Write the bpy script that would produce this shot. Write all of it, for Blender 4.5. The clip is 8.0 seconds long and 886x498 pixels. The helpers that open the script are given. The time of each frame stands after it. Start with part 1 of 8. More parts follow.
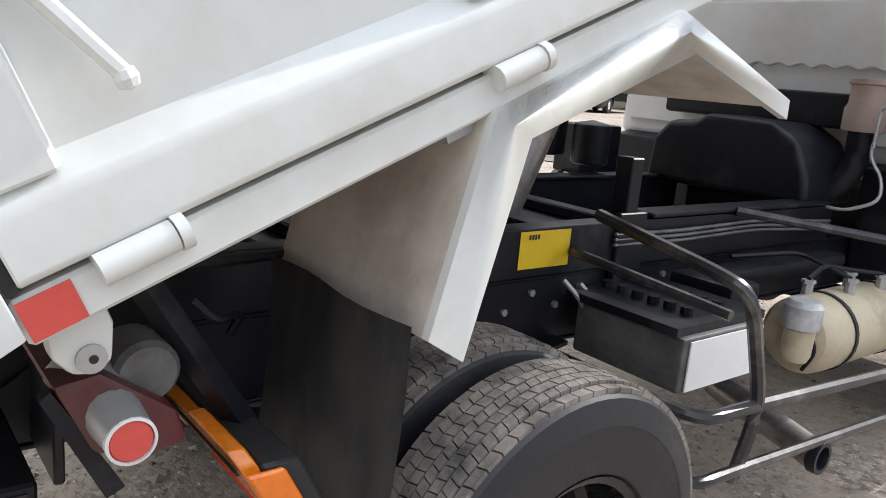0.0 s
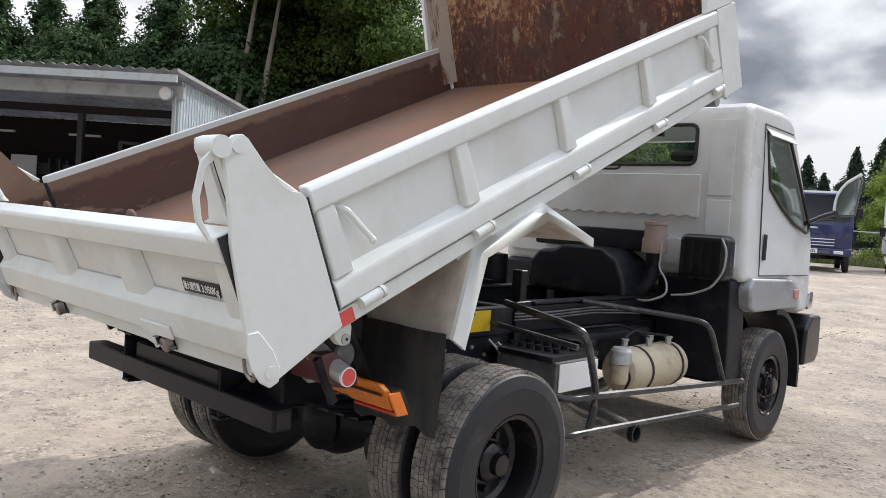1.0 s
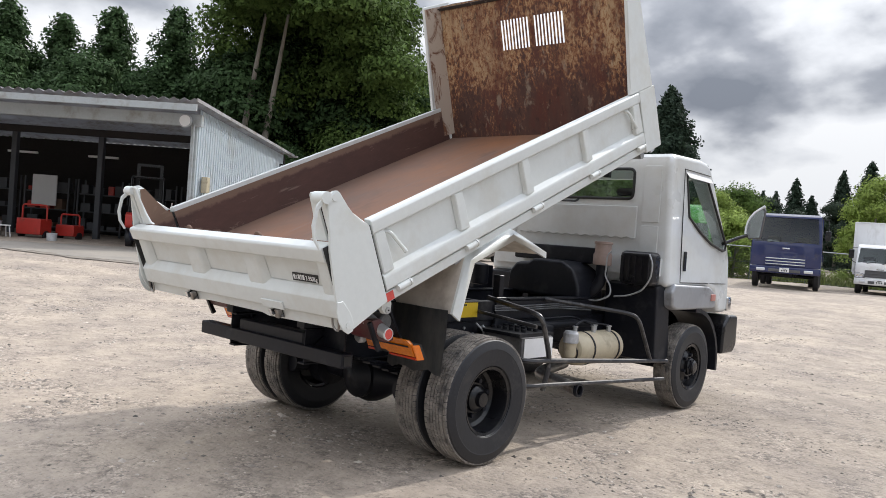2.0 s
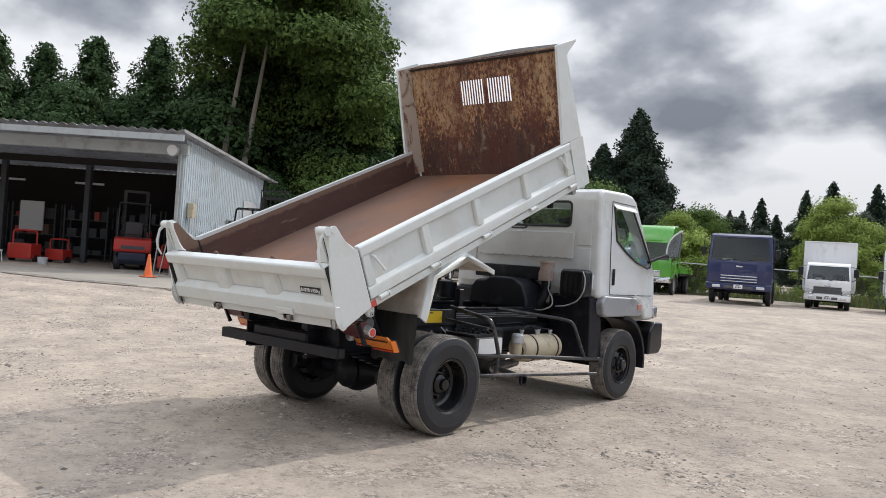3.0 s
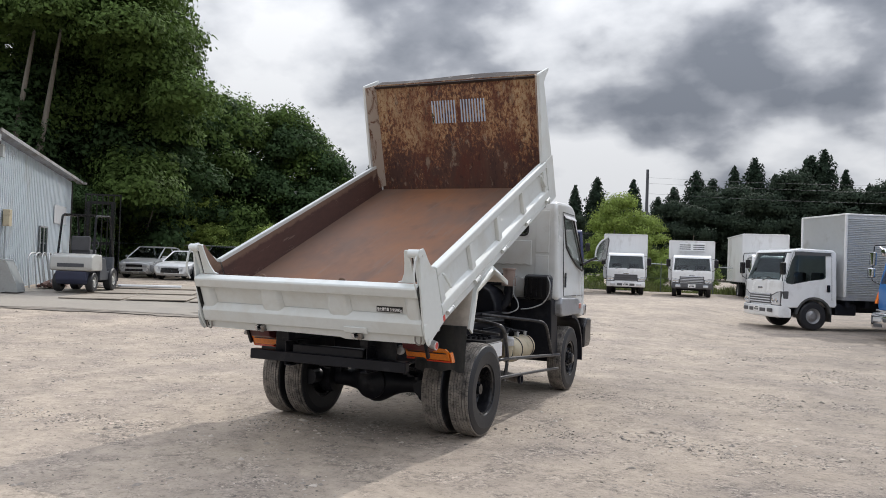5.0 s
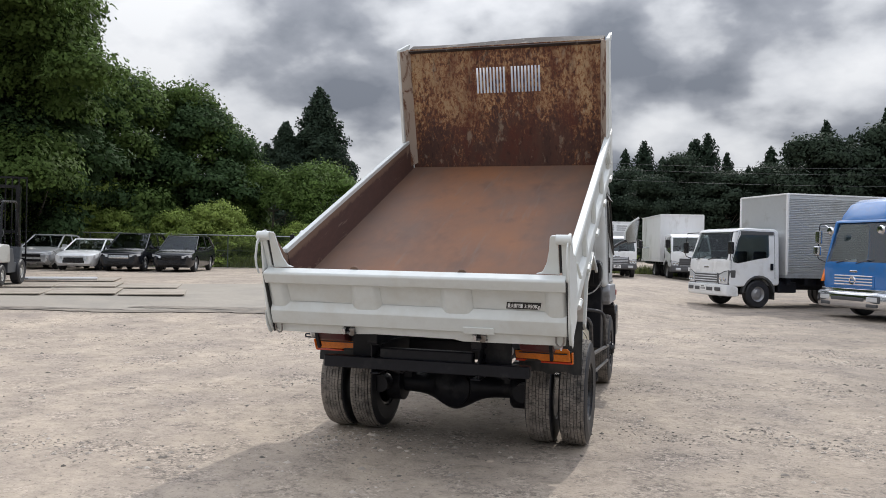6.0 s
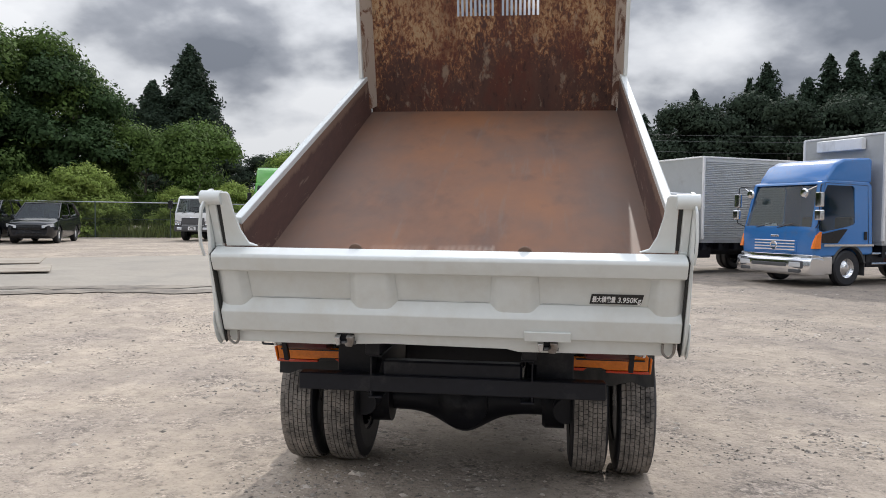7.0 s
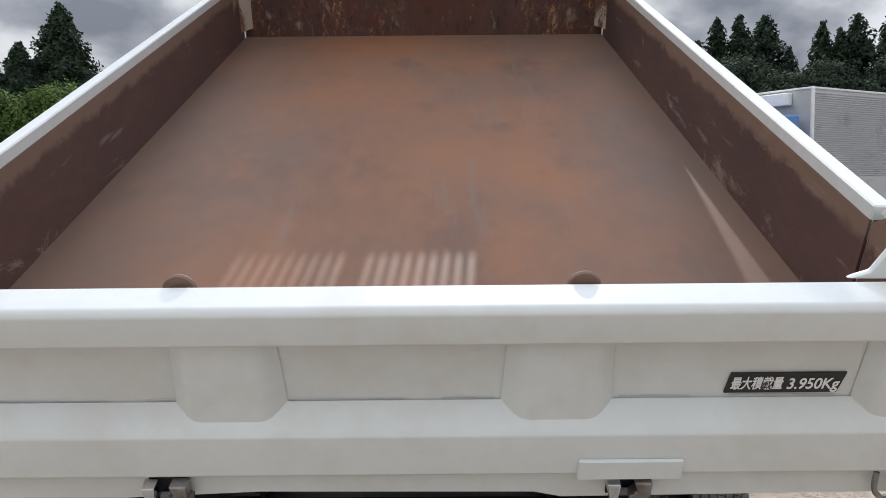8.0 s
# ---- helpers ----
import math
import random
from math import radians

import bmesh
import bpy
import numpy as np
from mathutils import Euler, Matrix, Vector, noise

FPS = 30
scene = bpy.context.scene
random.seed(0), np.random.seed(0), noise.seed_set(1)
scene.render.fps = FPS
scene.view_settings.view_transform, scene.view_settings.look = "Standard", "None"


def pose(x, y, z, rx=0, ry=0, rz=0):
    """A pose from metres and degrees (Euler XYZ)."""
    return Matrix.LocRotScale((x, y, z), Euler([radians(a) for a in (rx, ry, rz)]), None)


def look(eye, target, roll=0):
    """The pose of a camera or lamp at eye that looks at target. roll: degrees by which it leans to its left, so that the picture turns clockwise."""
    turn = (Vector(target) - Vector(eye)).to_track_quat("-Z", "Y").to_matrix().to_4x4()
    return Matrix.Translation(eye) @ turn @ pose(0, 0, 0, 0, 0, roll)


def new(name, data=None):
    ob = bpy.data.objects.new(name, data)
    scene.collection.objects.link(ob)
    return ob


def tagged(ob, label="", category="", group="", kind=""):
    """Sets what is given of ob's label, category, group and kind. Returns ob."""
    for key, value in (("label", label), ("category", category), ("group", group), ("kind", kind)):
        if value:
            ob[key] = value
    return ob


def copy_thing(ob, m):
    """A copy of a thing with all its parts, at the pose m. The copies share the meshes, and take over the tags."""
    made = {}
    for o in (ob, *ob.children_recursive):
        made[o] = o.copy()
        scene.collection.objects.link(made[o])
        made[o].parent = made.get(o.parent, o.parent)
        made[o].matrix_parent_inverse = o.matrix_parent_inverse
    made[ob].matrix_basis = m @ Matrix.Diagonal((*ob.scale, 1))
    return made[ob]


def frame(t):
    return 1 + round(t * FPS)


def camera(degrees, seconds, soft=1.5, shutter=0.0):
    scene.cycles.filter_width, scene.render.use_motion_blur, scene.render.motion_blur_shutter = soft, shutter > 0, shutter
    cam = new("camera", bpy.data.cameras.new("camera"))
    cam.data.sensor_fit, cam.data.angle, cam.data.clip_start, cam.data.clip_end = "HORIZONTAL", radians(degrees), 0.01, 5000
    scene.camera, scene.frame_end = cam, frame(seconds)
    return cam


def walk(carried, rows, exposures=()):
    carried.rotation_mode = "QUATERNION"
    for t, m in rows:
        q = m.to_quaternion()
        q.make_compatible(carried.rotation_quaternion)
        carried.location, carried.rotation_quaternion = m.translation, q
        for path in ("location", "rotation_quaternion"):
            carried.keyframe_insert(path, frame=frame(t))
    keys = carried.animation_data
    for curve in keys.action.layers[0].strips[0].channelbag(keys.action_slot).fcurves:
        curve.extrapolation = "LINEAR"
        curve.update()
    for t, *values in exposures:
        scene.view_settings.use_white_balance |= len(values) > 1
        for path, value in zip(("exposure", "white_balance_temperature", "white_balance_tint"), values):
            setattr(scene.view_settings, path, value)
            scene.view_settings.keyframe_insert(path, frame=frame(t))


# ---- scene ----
cam = camera(59.5, 8.0, soft=0.9)
PATH = [
    (0, (2.055, -1.253, 1.459), (0.537, -0.028, 1.016), 5.0),
    (0.5, (2.627, -2.024, 1.516), (1.246, -0.59, 1.329), 4.4),
    (1, (3.156, -2.803, 1.524), (1.799, -1.337, 1.439), 3.9),
    (1.5, (3.745, -3.512, 1.517), (2.391, -2.042, 1.456), 4.2),
    (2.8, (5.272, -5.119, 1.554), (3.945, -3.622, 1.57), 3.9),
    (3, (5.452, -5.305, 1.545), (4.146, -3.791, 1.568), 3.9),
    (3.5, (5.715, -5.761, 1.579), (4.486, -4.184, 1.616), 3.8),
    (4, (5.437, -6.174, 1.573), (4.328, -4.51, 1.618), 3.6),
    (4.5, (4.672, -6.575, 1.595), (3.701, -4.828, 1.651), 2.9),
    (4.7, (4.331, -6.775, 1.6), (3.423, -4.994, 1.65), 2.4),
    (5.25, (3.26, -7.01, 1.62), (2.49, -5.165, 1.65), 1.9),
    (5.8, (2.129, -6.836, 1.636), (1.51, -4.934, 1.648), 1.5),
    (6, (1.773, -6.678, 1.599), (1.207, -4.76, 1.602), 1.1),
    (6.5, (1.002, -6.099, 1.6), (0.595, -4.141, 1.559), 1.0),
    (7, (0.47, -5.109, 1.598), (0.213, -3.127, 1.518), 0.7),
    (7.5, (0.235, -4.022, 1.585), (0.113, -2.03, 1.456), 0.1),
    (8, (0.105, -3.024, 1.644), (0.105, -1.031, 1.478), -0.5),
]
EXPOSURE = [(0.0, 0.76), (0.5, 0.42), (1.0, 0.38), (1.5, 0.42), (3.0, 0.23), (4.5, 0.12), (6.0, 0.10), (6.5, 0.12), (7.0, 0.17), (7.5, 0.29), (8.0, 0.22)]
walk(cam, [(t, look(eye, target, roll)) for t, eye, target, roll in PATH], EXPOSURE)

# ---- world and sun ----
SUN_TO = Vector((0.085, 0.985, 0.80)).normalized()
sun = new("sun", bpy.data.lights.new("sun", "SUN"))
sun.data.energy, sun.data.angle, sun.data.color = 1.95, radians(0.45), (1.0, 0.965, 0.91)
sun.matrix_world = look(SUN_TO * 60, (0, 0, 0))

world = bpy.data.worlds.new("sky")
scene.world = world
world.use_nodes = True


# the dark cloud bellies and the bright gaps between them: direction, half width in degrees, weight
DARK_CLOUDS = [((-0.436, 0.843, 0.315), 7, 0.55), ((-0.281, 0.931, 0.233), 7, 0.8), ((-0.066, 0.969, 0.24), 9, 1.25), ((-0.15, 0.934, 0.324), 6, 0.7), ((0.06, 0.969, 0.241), 7, 0.9), ((0.179, 0.956, 0.232), 8, 1.1), ((-0.645, 0.701, 0.306), 9, 0.6), ((0.27, 0.923, 0.274), 12, 0.8)]
BRIGHT_GAPS = [((-0.573, 0.803, 0.166), 9, 0.75), ((-0.272, 0.953, 0.131), 9, 1.2), ((-0.291, 0.906, 0.308), 4.5, 0.9), ((-0.524, 0.815, 0.248), 7, 0.25), ((0.094, 0.980, 0.176), 8, 1.2), ((-0.638, 0.717, 0.282), 7, 0.3), ((-0.40, 0.888, 0.225), 6, 0.6), ((-0.023, 0.964, 0.265), 3.5, 0.8), ((-0.002, 0.967, 0.254), 3.5, 0.8), ((-0.926, 0.296, 0.234), 12, 0.9)]


def sky():
    nt = world.node_tree
    nt.nodes.clear()
    n, link = nt.nodes.new, nt.links.new

    def math_(op, a, b, c=None):
        k = n("ShaderNodeMath")
        k.operation = op
        for q, v in enumerate((a, b, c)):
            if v is None:
                continue
            if isinstance(v, (int, float)):
                k.inputs[q].default_value = v
            else:
                link(v, k.inputs[q])
        return k.outputs[0]

    def noise_(vec, scale, detail, rough):
        k = n("ShaderNodeTexNoise")
        k.inputs["Scale"].default_value, k.inputs["Detail"].default_value, k.inputs["Roughness"].default_value = scale, detail, rough
        link(vec, k.inputs["Vector"])
        return k

    tex = n("ShaderNodeTexSky")
    tex.sky_type, tex.sun_disc = "NISHITA", False
    tex.sun_elevation = math.asin(SUN_TO.z)
    tex.sun_rotation = math.atan2(SUN_TO.x, SUN_TO.y)
    tex.dust_density, tex.air_density = 2.0, 1.0
    co = n("ShaderNodeTexCoord")
    sep = n("ShaderNodeSeparateXYZ")
    link(co.outputs["Generated"], sep.inputs[0])
    high = math_("MAXIMUM", sep.outputs[2], 0.0)
    # clouds lie on a layer that is seen flatter towards the horizon
    deep = math_("ADD", high, 0.45)
    com = n("ShaderNodeCombineXYZ")
    link(math_("DIVIDE", sep.outputs[0], deep), com.inputs[0])
    link(math_("DIVIDE", sep.outputs[1], deep), com.inputs[1])
    big = noise_(com.outputs[0], 2.6, 7, 0.47).outputs["Fac"]
    # ragged edges
    warp = noise_(com.outputs[0], 4.0, 5, 0.5)
    off = n("ShaderNodeVectorMath")
    off.operation = "MULTIPLY_ADD"
    off.inputs[1].default_value = (0.26, 0.26, 0.16)
    link(warp.outputs["Color"], off.inputs[0])
    link(co.outputs["Generated"], off.inputs[2])
    shift = n("ShaderNodeVectorMath")
    shift.operation = "SUBTRACT"
    shift.inputs[1].default_value = (0.13, 0.13, 0.08)
    link(off.outputs[0], shift.inputs[0])
    unit = n("ShaderNodeVectorMath")
    unit.operation = "NORMALIZE"
    link(shift.outputs[0], unit.inputs[0])
    total = math_("MULTIPLY", math_("SUBTRACT", big, 0.5), 1.65)
    for blobs, sign in ((DARK_CLOUDS, 0.074), (BRIGHT_GAPS, -0.062)):
        for d, wide, weight in blobs:
            dot = n("ShaderNodeVectorMath")
            dot.operation = "DOT_PRODUCT"
            dot.inputs[1].default_value = d
            link(unit.outputs[0], dot.inputs[0])
            r = n("ShaderNodeMapRange")
            r.interpolation_type = "SMOOTHSTEP"
            r.inputs[1].default_value, r.inputs[2].default_value = math.cos(radians(wide * 1.35)), math.cos(radians(wide * 0.35))
            r.inputs[4].default_value = sign * weight
            link(dot.outputs["Value"], r.inputs[0])
            total = math_("ADD", total, r.outputs[0])
    shade = n("ShaderNodeValToRGB")
    e = shade.color_ramp.elements
    e[0].position, e[0].color = 0.34, (0.74, 0.755, 0.785, 1)
    e[1].position, e[1].color = 0.68, (0.185, 0.205, 0.245, 1)
    for q, c in ((0.44, (0.60, 0.62, 0.66, 1)), (0.50, (0.48, 0.50, 0.54, 1)), (0.565, (0.315, 0.335, 0.38, 1))):
        e.new(q).color = c
    link(math_("ADD", total, 0.478), shade.inputs[0])
    # thin places let a little blue through
    gmap = n("ShaderNodeVectorMath")
    gmap.operation = "ADD"
    gmap.inputs[1].default_value = (13.0, 4.0, 2.0)
    link(com.outputs[0], gmap.inputs[0])
    gap = noise_(gmap.outputs[0], 0.6, 4, 0.5)
    cover = n("ShaderNodeValToRGB")
    cover.color_ramp.elements[0].position, cover.color_ramp.elements[1].position = 0.28, 0.42
    link(gap.outputs["Fac"], cover.inputs[0])
    blue = n("ShaderNodeVectorMath")
    blue.operation = "SCALE"
    blue.inputs["Scale"].default_value = 0.10
    link(tex.outputs[0], blue.inputs[0])
    mix = n("ShaderNodeMix")
    mix.data_type = "RGBA"
    link(cover.outputs[0], mix.inputs["Factor"])
    link(blue.outputs[0], mix.inputs["A"])
    link(shade.outputs[0], mix.inputs["B"])
    # a cloudy sky is brightest overhead
    bg = n("ShaderNodeBackground")
    link(math_("MULTIPLY_ADD", math_("POWER", high, 1.6), 2.05 * SKY, 0.62 * SKY), bg.inputs["Strength"])
    link(mix.outputs["Result"], bg.inputs[0])
    out = n("ShaderNodeOutputWorld")
    link(bg.outputs[0], out.inputs[0])


SKY = 1.36
sky()


# ---- materials ----
def mat(name, base, rough=0.5, metal=0.0, var=0.14, big=1.6, fine=45.0, bump=0.15, dirt=None, amount=0.0, dscale=2.2, coat=0.0, stretch=(1, 1, 1), spread=0.12, island=0.0):
    m = bpy.data.materials.new(name)
    m.use_nodes = True
    nt = m.node_tree
    n, link = nt.nodes.new, nt.links.new
    p = nt.nodes["Principled BSDF"]
    co = n("ShaderNodeTexCoord")
    mp = n("ShaderNodeMapping")
    mp.inputs["Scale"].default_value = stretch
    link(co.outputs["Object"], mp.inputs[0])
    a, b = n("ShaderNodeTexNoise"), n("ShaderNodeTexNoise")
    for t, s, d in ((a, big, 5), (b, fine, 4)):
        t.inputs["Scale"].default_value, t.inputs["Detail"].default_value = s, d
        t.inputs["Roughness"].default_value = 0.6
        link(mp.outputs[0], t.inputs["Vector"])
    s = n("ShaderNodeMath")
    s.operation = "MULTIPLY_ADD"
    s.inputs[1].default_value, s.inputs[2].default_value = 0.45, 0.0
    link(b.outputs["Fac"], s.inputs[0])
    s2 = n("ShaderNodeMath")
    s2.operation = "MULTIPLY_ADD"
    s2.inputs[1].default_value = 0.55
    link(a.outputs["Fac"], s2.inputs[0])
    link(s.outputs[0], s2.inputs[2])
    r = n("ShaderNodeValToRGB")
    e = r.color_ramp.elements
    e[0].position, e[0].color = 0.3, (*[c * (1 - var) for c in base], 1)
    e[1].position, e[1].color = 0.7, (*[min(c * (1 + var), 1) for c in base], 1)
    link(s2.outputs[0], r.inputs[0])
    col = r.outputs[0]
    if dirt:
        d = n("ShaderNodeTexNoise")
        d.inputs["Scale"].default_value, d.inputs["Detail"].default_value = dscale, 7
        d.inputs["Roughness"].default_value = 0.65
        link(mp.outputs[0], d.inputs["Vector"])
        dr = n("ShaderNodeMapRange")
        mid = 0.72 - 0.42 * amount
        dr.inputs[1].default_value, dr.inputs[2].default_value = mid - spread, mid + spread
        link(d.outputs["Fac"], dr.inputs[0])
        mx = n("ShaderNodeMix")
        mx.data_type = "RGBA"
        link(dr.outputs[0], mx.inputs["Factor"])
        link(col, mx.inputs["A"])
        mx.inputs["B"].default_value = (*dirt, 1)
        col = mx.outputs["Result"]
    if island:
        g = n("ShaderNodeNewGeometry")
        hs = n("ShaderNodeHueSaturation")
        v = n("ShaderNodeMapRange")
        v.inputs[3].default_value, v.inputs[4].default_value = 1 - island, 1 + island
        link(g.outputs["Random Per Island"], v.inputs[0])
        link(v.outputs[0], hs.inputs["Value"])
        link(col, hs.inputs["Color"])
        col = hs.outputs[0]
    link(col, p.inputs["Base Color"])
    rr = n("ShaderNodeMapRange")
    rr.inputs[3].default_value, rr.inputs[4].default_value = max(rough - 0.1, 0.03), min(rough + 0.12, 1)
    link(a.outputs["Fac"], rr.inputs[0])
    link(rr.outputs[0], p.inputs["Roughness"])
    p.inputs["Metallic"].default_value = metal
    p.inputs["Coat Weight"].default_value = coat
    if bump:
        bp = n("ShaderNodeBump")
        bp.inputs["Strength"].default_value, bp.inputs["Distance"].default_value = bump, 0.01
        link(s2.outputs[0], bp.inputs["Height"])
        link(bp.outputs[0], p.inputs["Normal"])
    return m


def rust(name, dark, mid, pale, amount, scale, stretch=(1, 1, 1), rough=0.75):
    """Rusted steel: two browns in drifts, with flakes of old pale paint left on it."""
    m = mat(name, mid, rough, 0.0, 0.25, 1.1, 30, 0.3, dark, 0.5, 1.6, stretch=stretch, spread=0.2)
    nt = m.node_tree
    n, link = nt.nodes.new, nt.links.new
    p = nt.nodes["Principled BSDF"]
    old = p.inputs["Base Color"].links[0].from_socket
    co = n("ShaderNodeTexCoord")
    mp = n("ShaderNodeMapping")
    mp.inputs["Scale"].default_value = stretch
    link(co.outputs["Object"], mp.inputs[0])
    a = n("ShaderNodeTexNoise")
    a.inputs["Scale"].default_value, a.inputs["Detail"].default_value, a.inputs["Roughness"].default_value = scale, 9, 0.72
    a.inputs["Distortion"].default_value = 0.6
    link(mp.outputs[0], a.inputs["Vector"])
    r = n("ShaderNodeMapRange")
    mid_p = 0.66 - 0.32 * amount
    r.inputs[1].default_value, r.inputs[2].default_value = mid_p - 0.035, mid_p + 0.035
    link(a.outputs["Fac"], r.inputs[0])
    mx = n("ShaderNodeMix")
    mx.data_type = "RGBA"
    link(r.outputs[0], mx.inputs["Factor"])
    link(old, mx.inputs["A"])
    mx.inputs["B"].default_value = (*pale, 1)
    link(mx.outputs["Result"], p.inputs["Base Color"])
    return m


def glass(name, tint):
    m = bpy.data.materials.new(name)
    m.use_nodes = True
    p = m.node_tree.nodes["Principled BSDF"]
    p.inputs["Base Color"].default_value = (*tint, 1)
    p.inputs["Roughness"].default_value = 0.02
    p.inputs["Transmission Weight"].default_value = 1.0
    p.inputs["IOR"].default_value = 1.2
    p.inputs["Coat Weight"].default_value = 0.6
    return m


def leafy(name, base, var=0.35):
    m = mat(name, base, 0.75, 0, 0.2, 0.25, 3.0, 0, island=var)
    m.node_tree.nodes["Principled BSDF"].inputs["Specular IOR Level"].default_value = 0.15
    nt = m.node_tree
    n, link = nt.nodes.new, nt.links.new
    p = nt.nodes["Principled BSDF"]
    col = p.inputs["Base Color"].links[0].from_socket
    tr = n("ShaderNodeBsdfTranslucent")
    link(col, tr.inputs[0])
    mx = n("ShaderNodeMixShader")
    mx.inputs[0].default_value = 0.22
    link(p.outputs[0], mx.inputs[1])
    link(tr.outputs[0], mx.inputs[2])
    out = [x for x in nt.nodes if x.type == "OUTPUT_MATERIAL"][0]
    link(mx.outputs[0], out.inputs[0])
    return m


WHITE = mat("white_paint", (0.68, 0.705, 0.69), 0.42, 0, 0.05, 0.9, 22, 0.10, (0.56, 0.54, 0.48), 0.03, 3.0, spread=0.2, coat=0.15)
WHITE_CAB = mat("cab_paint", (0.70, 0.72, 0.72), 0.28, 0, 0.04, 0.7, 14, 0.04, (0.52, 0.50, 0.45), 0.08, 2.0, spread=0.25, coat=0.4)
FENDER_IN = mat("fender_dirt", (0.66, 0.61, 0.54), 0.7, 0, 0.15, 1.5, 18, 0.2, (0.24, 0.19, 0.15), 0.20, 2.2, spread=0.18)


def flaked(name):
    """Old cream paint flaking off rusted plate: speckled in streaks, worn to brown low down and under the slots."""
    m = mat(name, (0.15, 0.065, 0.030), 0.8, 0, 0.2, 2, 40, 0.35)
    nt = m.node_tree
    n, link = nt.nodes.new, nt.links.new
    p = nt.nodes["Principled BSDF"]
    co = n("ShaderNodeTexCoord")

    def tex(scale, stretch, detail, rough, dist=0.0):
        mp = n("ShaderNodeMapping")
        mp.inputs["Scale"].default_value = stretch
        link(co.outputs["Object"], mp.inputs[0])
        t = n("ShaderNodeTexNoise")
        t.inputs["Scale"].default_value, t.inputs["Detail"].default_value = scale, detail
        t.inputs["Roughness"].default_value, t.inputs["Distortion"].default_value = rough, dist
        link(mp.outputs[0], t.inputs["Vector"])
        return t.outputs["Fac"]

    fine = tex(30, (1, 1, 0.55), 9, 0.78, 0.5)
    wide = tex(3.2, (1, 1, 0.45), 5, 0.6)
    sep = n("ShaderNodeSeparateXYZ")
    link(co.outputs["Object"], sep.inputs[0])
    low = n("ShaderNodeMapRange")
    low.inputs[1].default_value, low.inputs[2].default_value = 0.66, 0.20
    low.inputs[3].default_value, low.inputs[4].default_value = 0.165, 0.30
    link(sep.outputs[2], low.inputs[0])
    off = n("ShaderNodeMath")
    off.operation = "SUBTRACT"
    off.inputs[1].default_value = 0.12
    link(sep.outputs[0], off.inputs[0])
    ab = n("ShaderNodeMath")
    ab.operation = "ABSOLUTE"
    link(off.outputs[0], ab.inputs[0])
    mid_ = n("ShaderNodeMapRange")
    mid_.inputs[1].default_value, mid_.inputs[2].default_value = 0.6, 0.2
    mid_.inputs[3].default_value, mid_.inputs[4].default_value = 0.0, 0.075
    link(ab.outputs[0], mid_.inputs[0])
    a1, a2, a3 = n("ShaderNodeMath"), n("ShaderNodeMath"), n("ShaderNodeMath")
    a1.operation, a2.operation, a3.operation = "MULTIPLY_ADD", "ADD", "SUBTRACT"
    a1.inputs[1].default_value = 0.30
    link(wide, a1.inputs[0])
    link(low.outputs[0], a1.inputs[2])
    link(a1.outputs[0], a2.inputs[0])
    link(mid_.outputs[0], a2.inputs[1])
    link(fine, a3.inputs[0])
    link(a2.outputs[0], a3.inputs[1])
    r = n("ShaderNodeValToRGB")
    e = r.color_ramp.elements
    e[0].position, e[0].color = 0.05, (0.072, 0.034, 0.026, 1)
    e[1].position, e[1].color = 0.25, (0.46, 0.315, 0.180, 1)
    for q, c in ((0.105, (0.120, 0.052, 0.034, 1)), (0.15, (0.26, 0.105, 0.042, 1)), (0.19, (0.37, 0.215, 0.110, 1))):
        e.new(q).color = c
    link(a3.outputs[0], r.inputs[0])
    link(r.outputs[0], p.inputs["Base Color"])
    return m


RUST_HEAD = flaked("rust_headboard")
FLANK = rust("rust_flank", (0.10, 0.045, 0.03), (0.22, 0.10, 0.05), (0.46, 0.38, 0.31), 0.62, 7.0, (1, 1, 0.5))
# rust taken to near-black: the lip's shaded underside is in this colour
LIP = rust("rust_lip_shaded", (0.028, 0.022, 0.020), (0.055, 0.038, 0.032), (0.26, 0.23, 0.20), 0.10, 8.0)
RUST_FLOOR = mat("worn_floor", (0.190, 0.092, 0.054), 0.62, 0.05, 0.24, 1.1, 14, 0.10, (0.150, 0.092, 0.068), 0.50, 1.2, stretch=(1, 0.45, 1), spread=0.10)
RUST_SIDE = rust("rust_side", (0.060, 0.034, 0.029), (0.122, 0.058, 0.045), (0.27, 0.19, 0.14), 0.115, 5.0, (1, 0.35, 1))


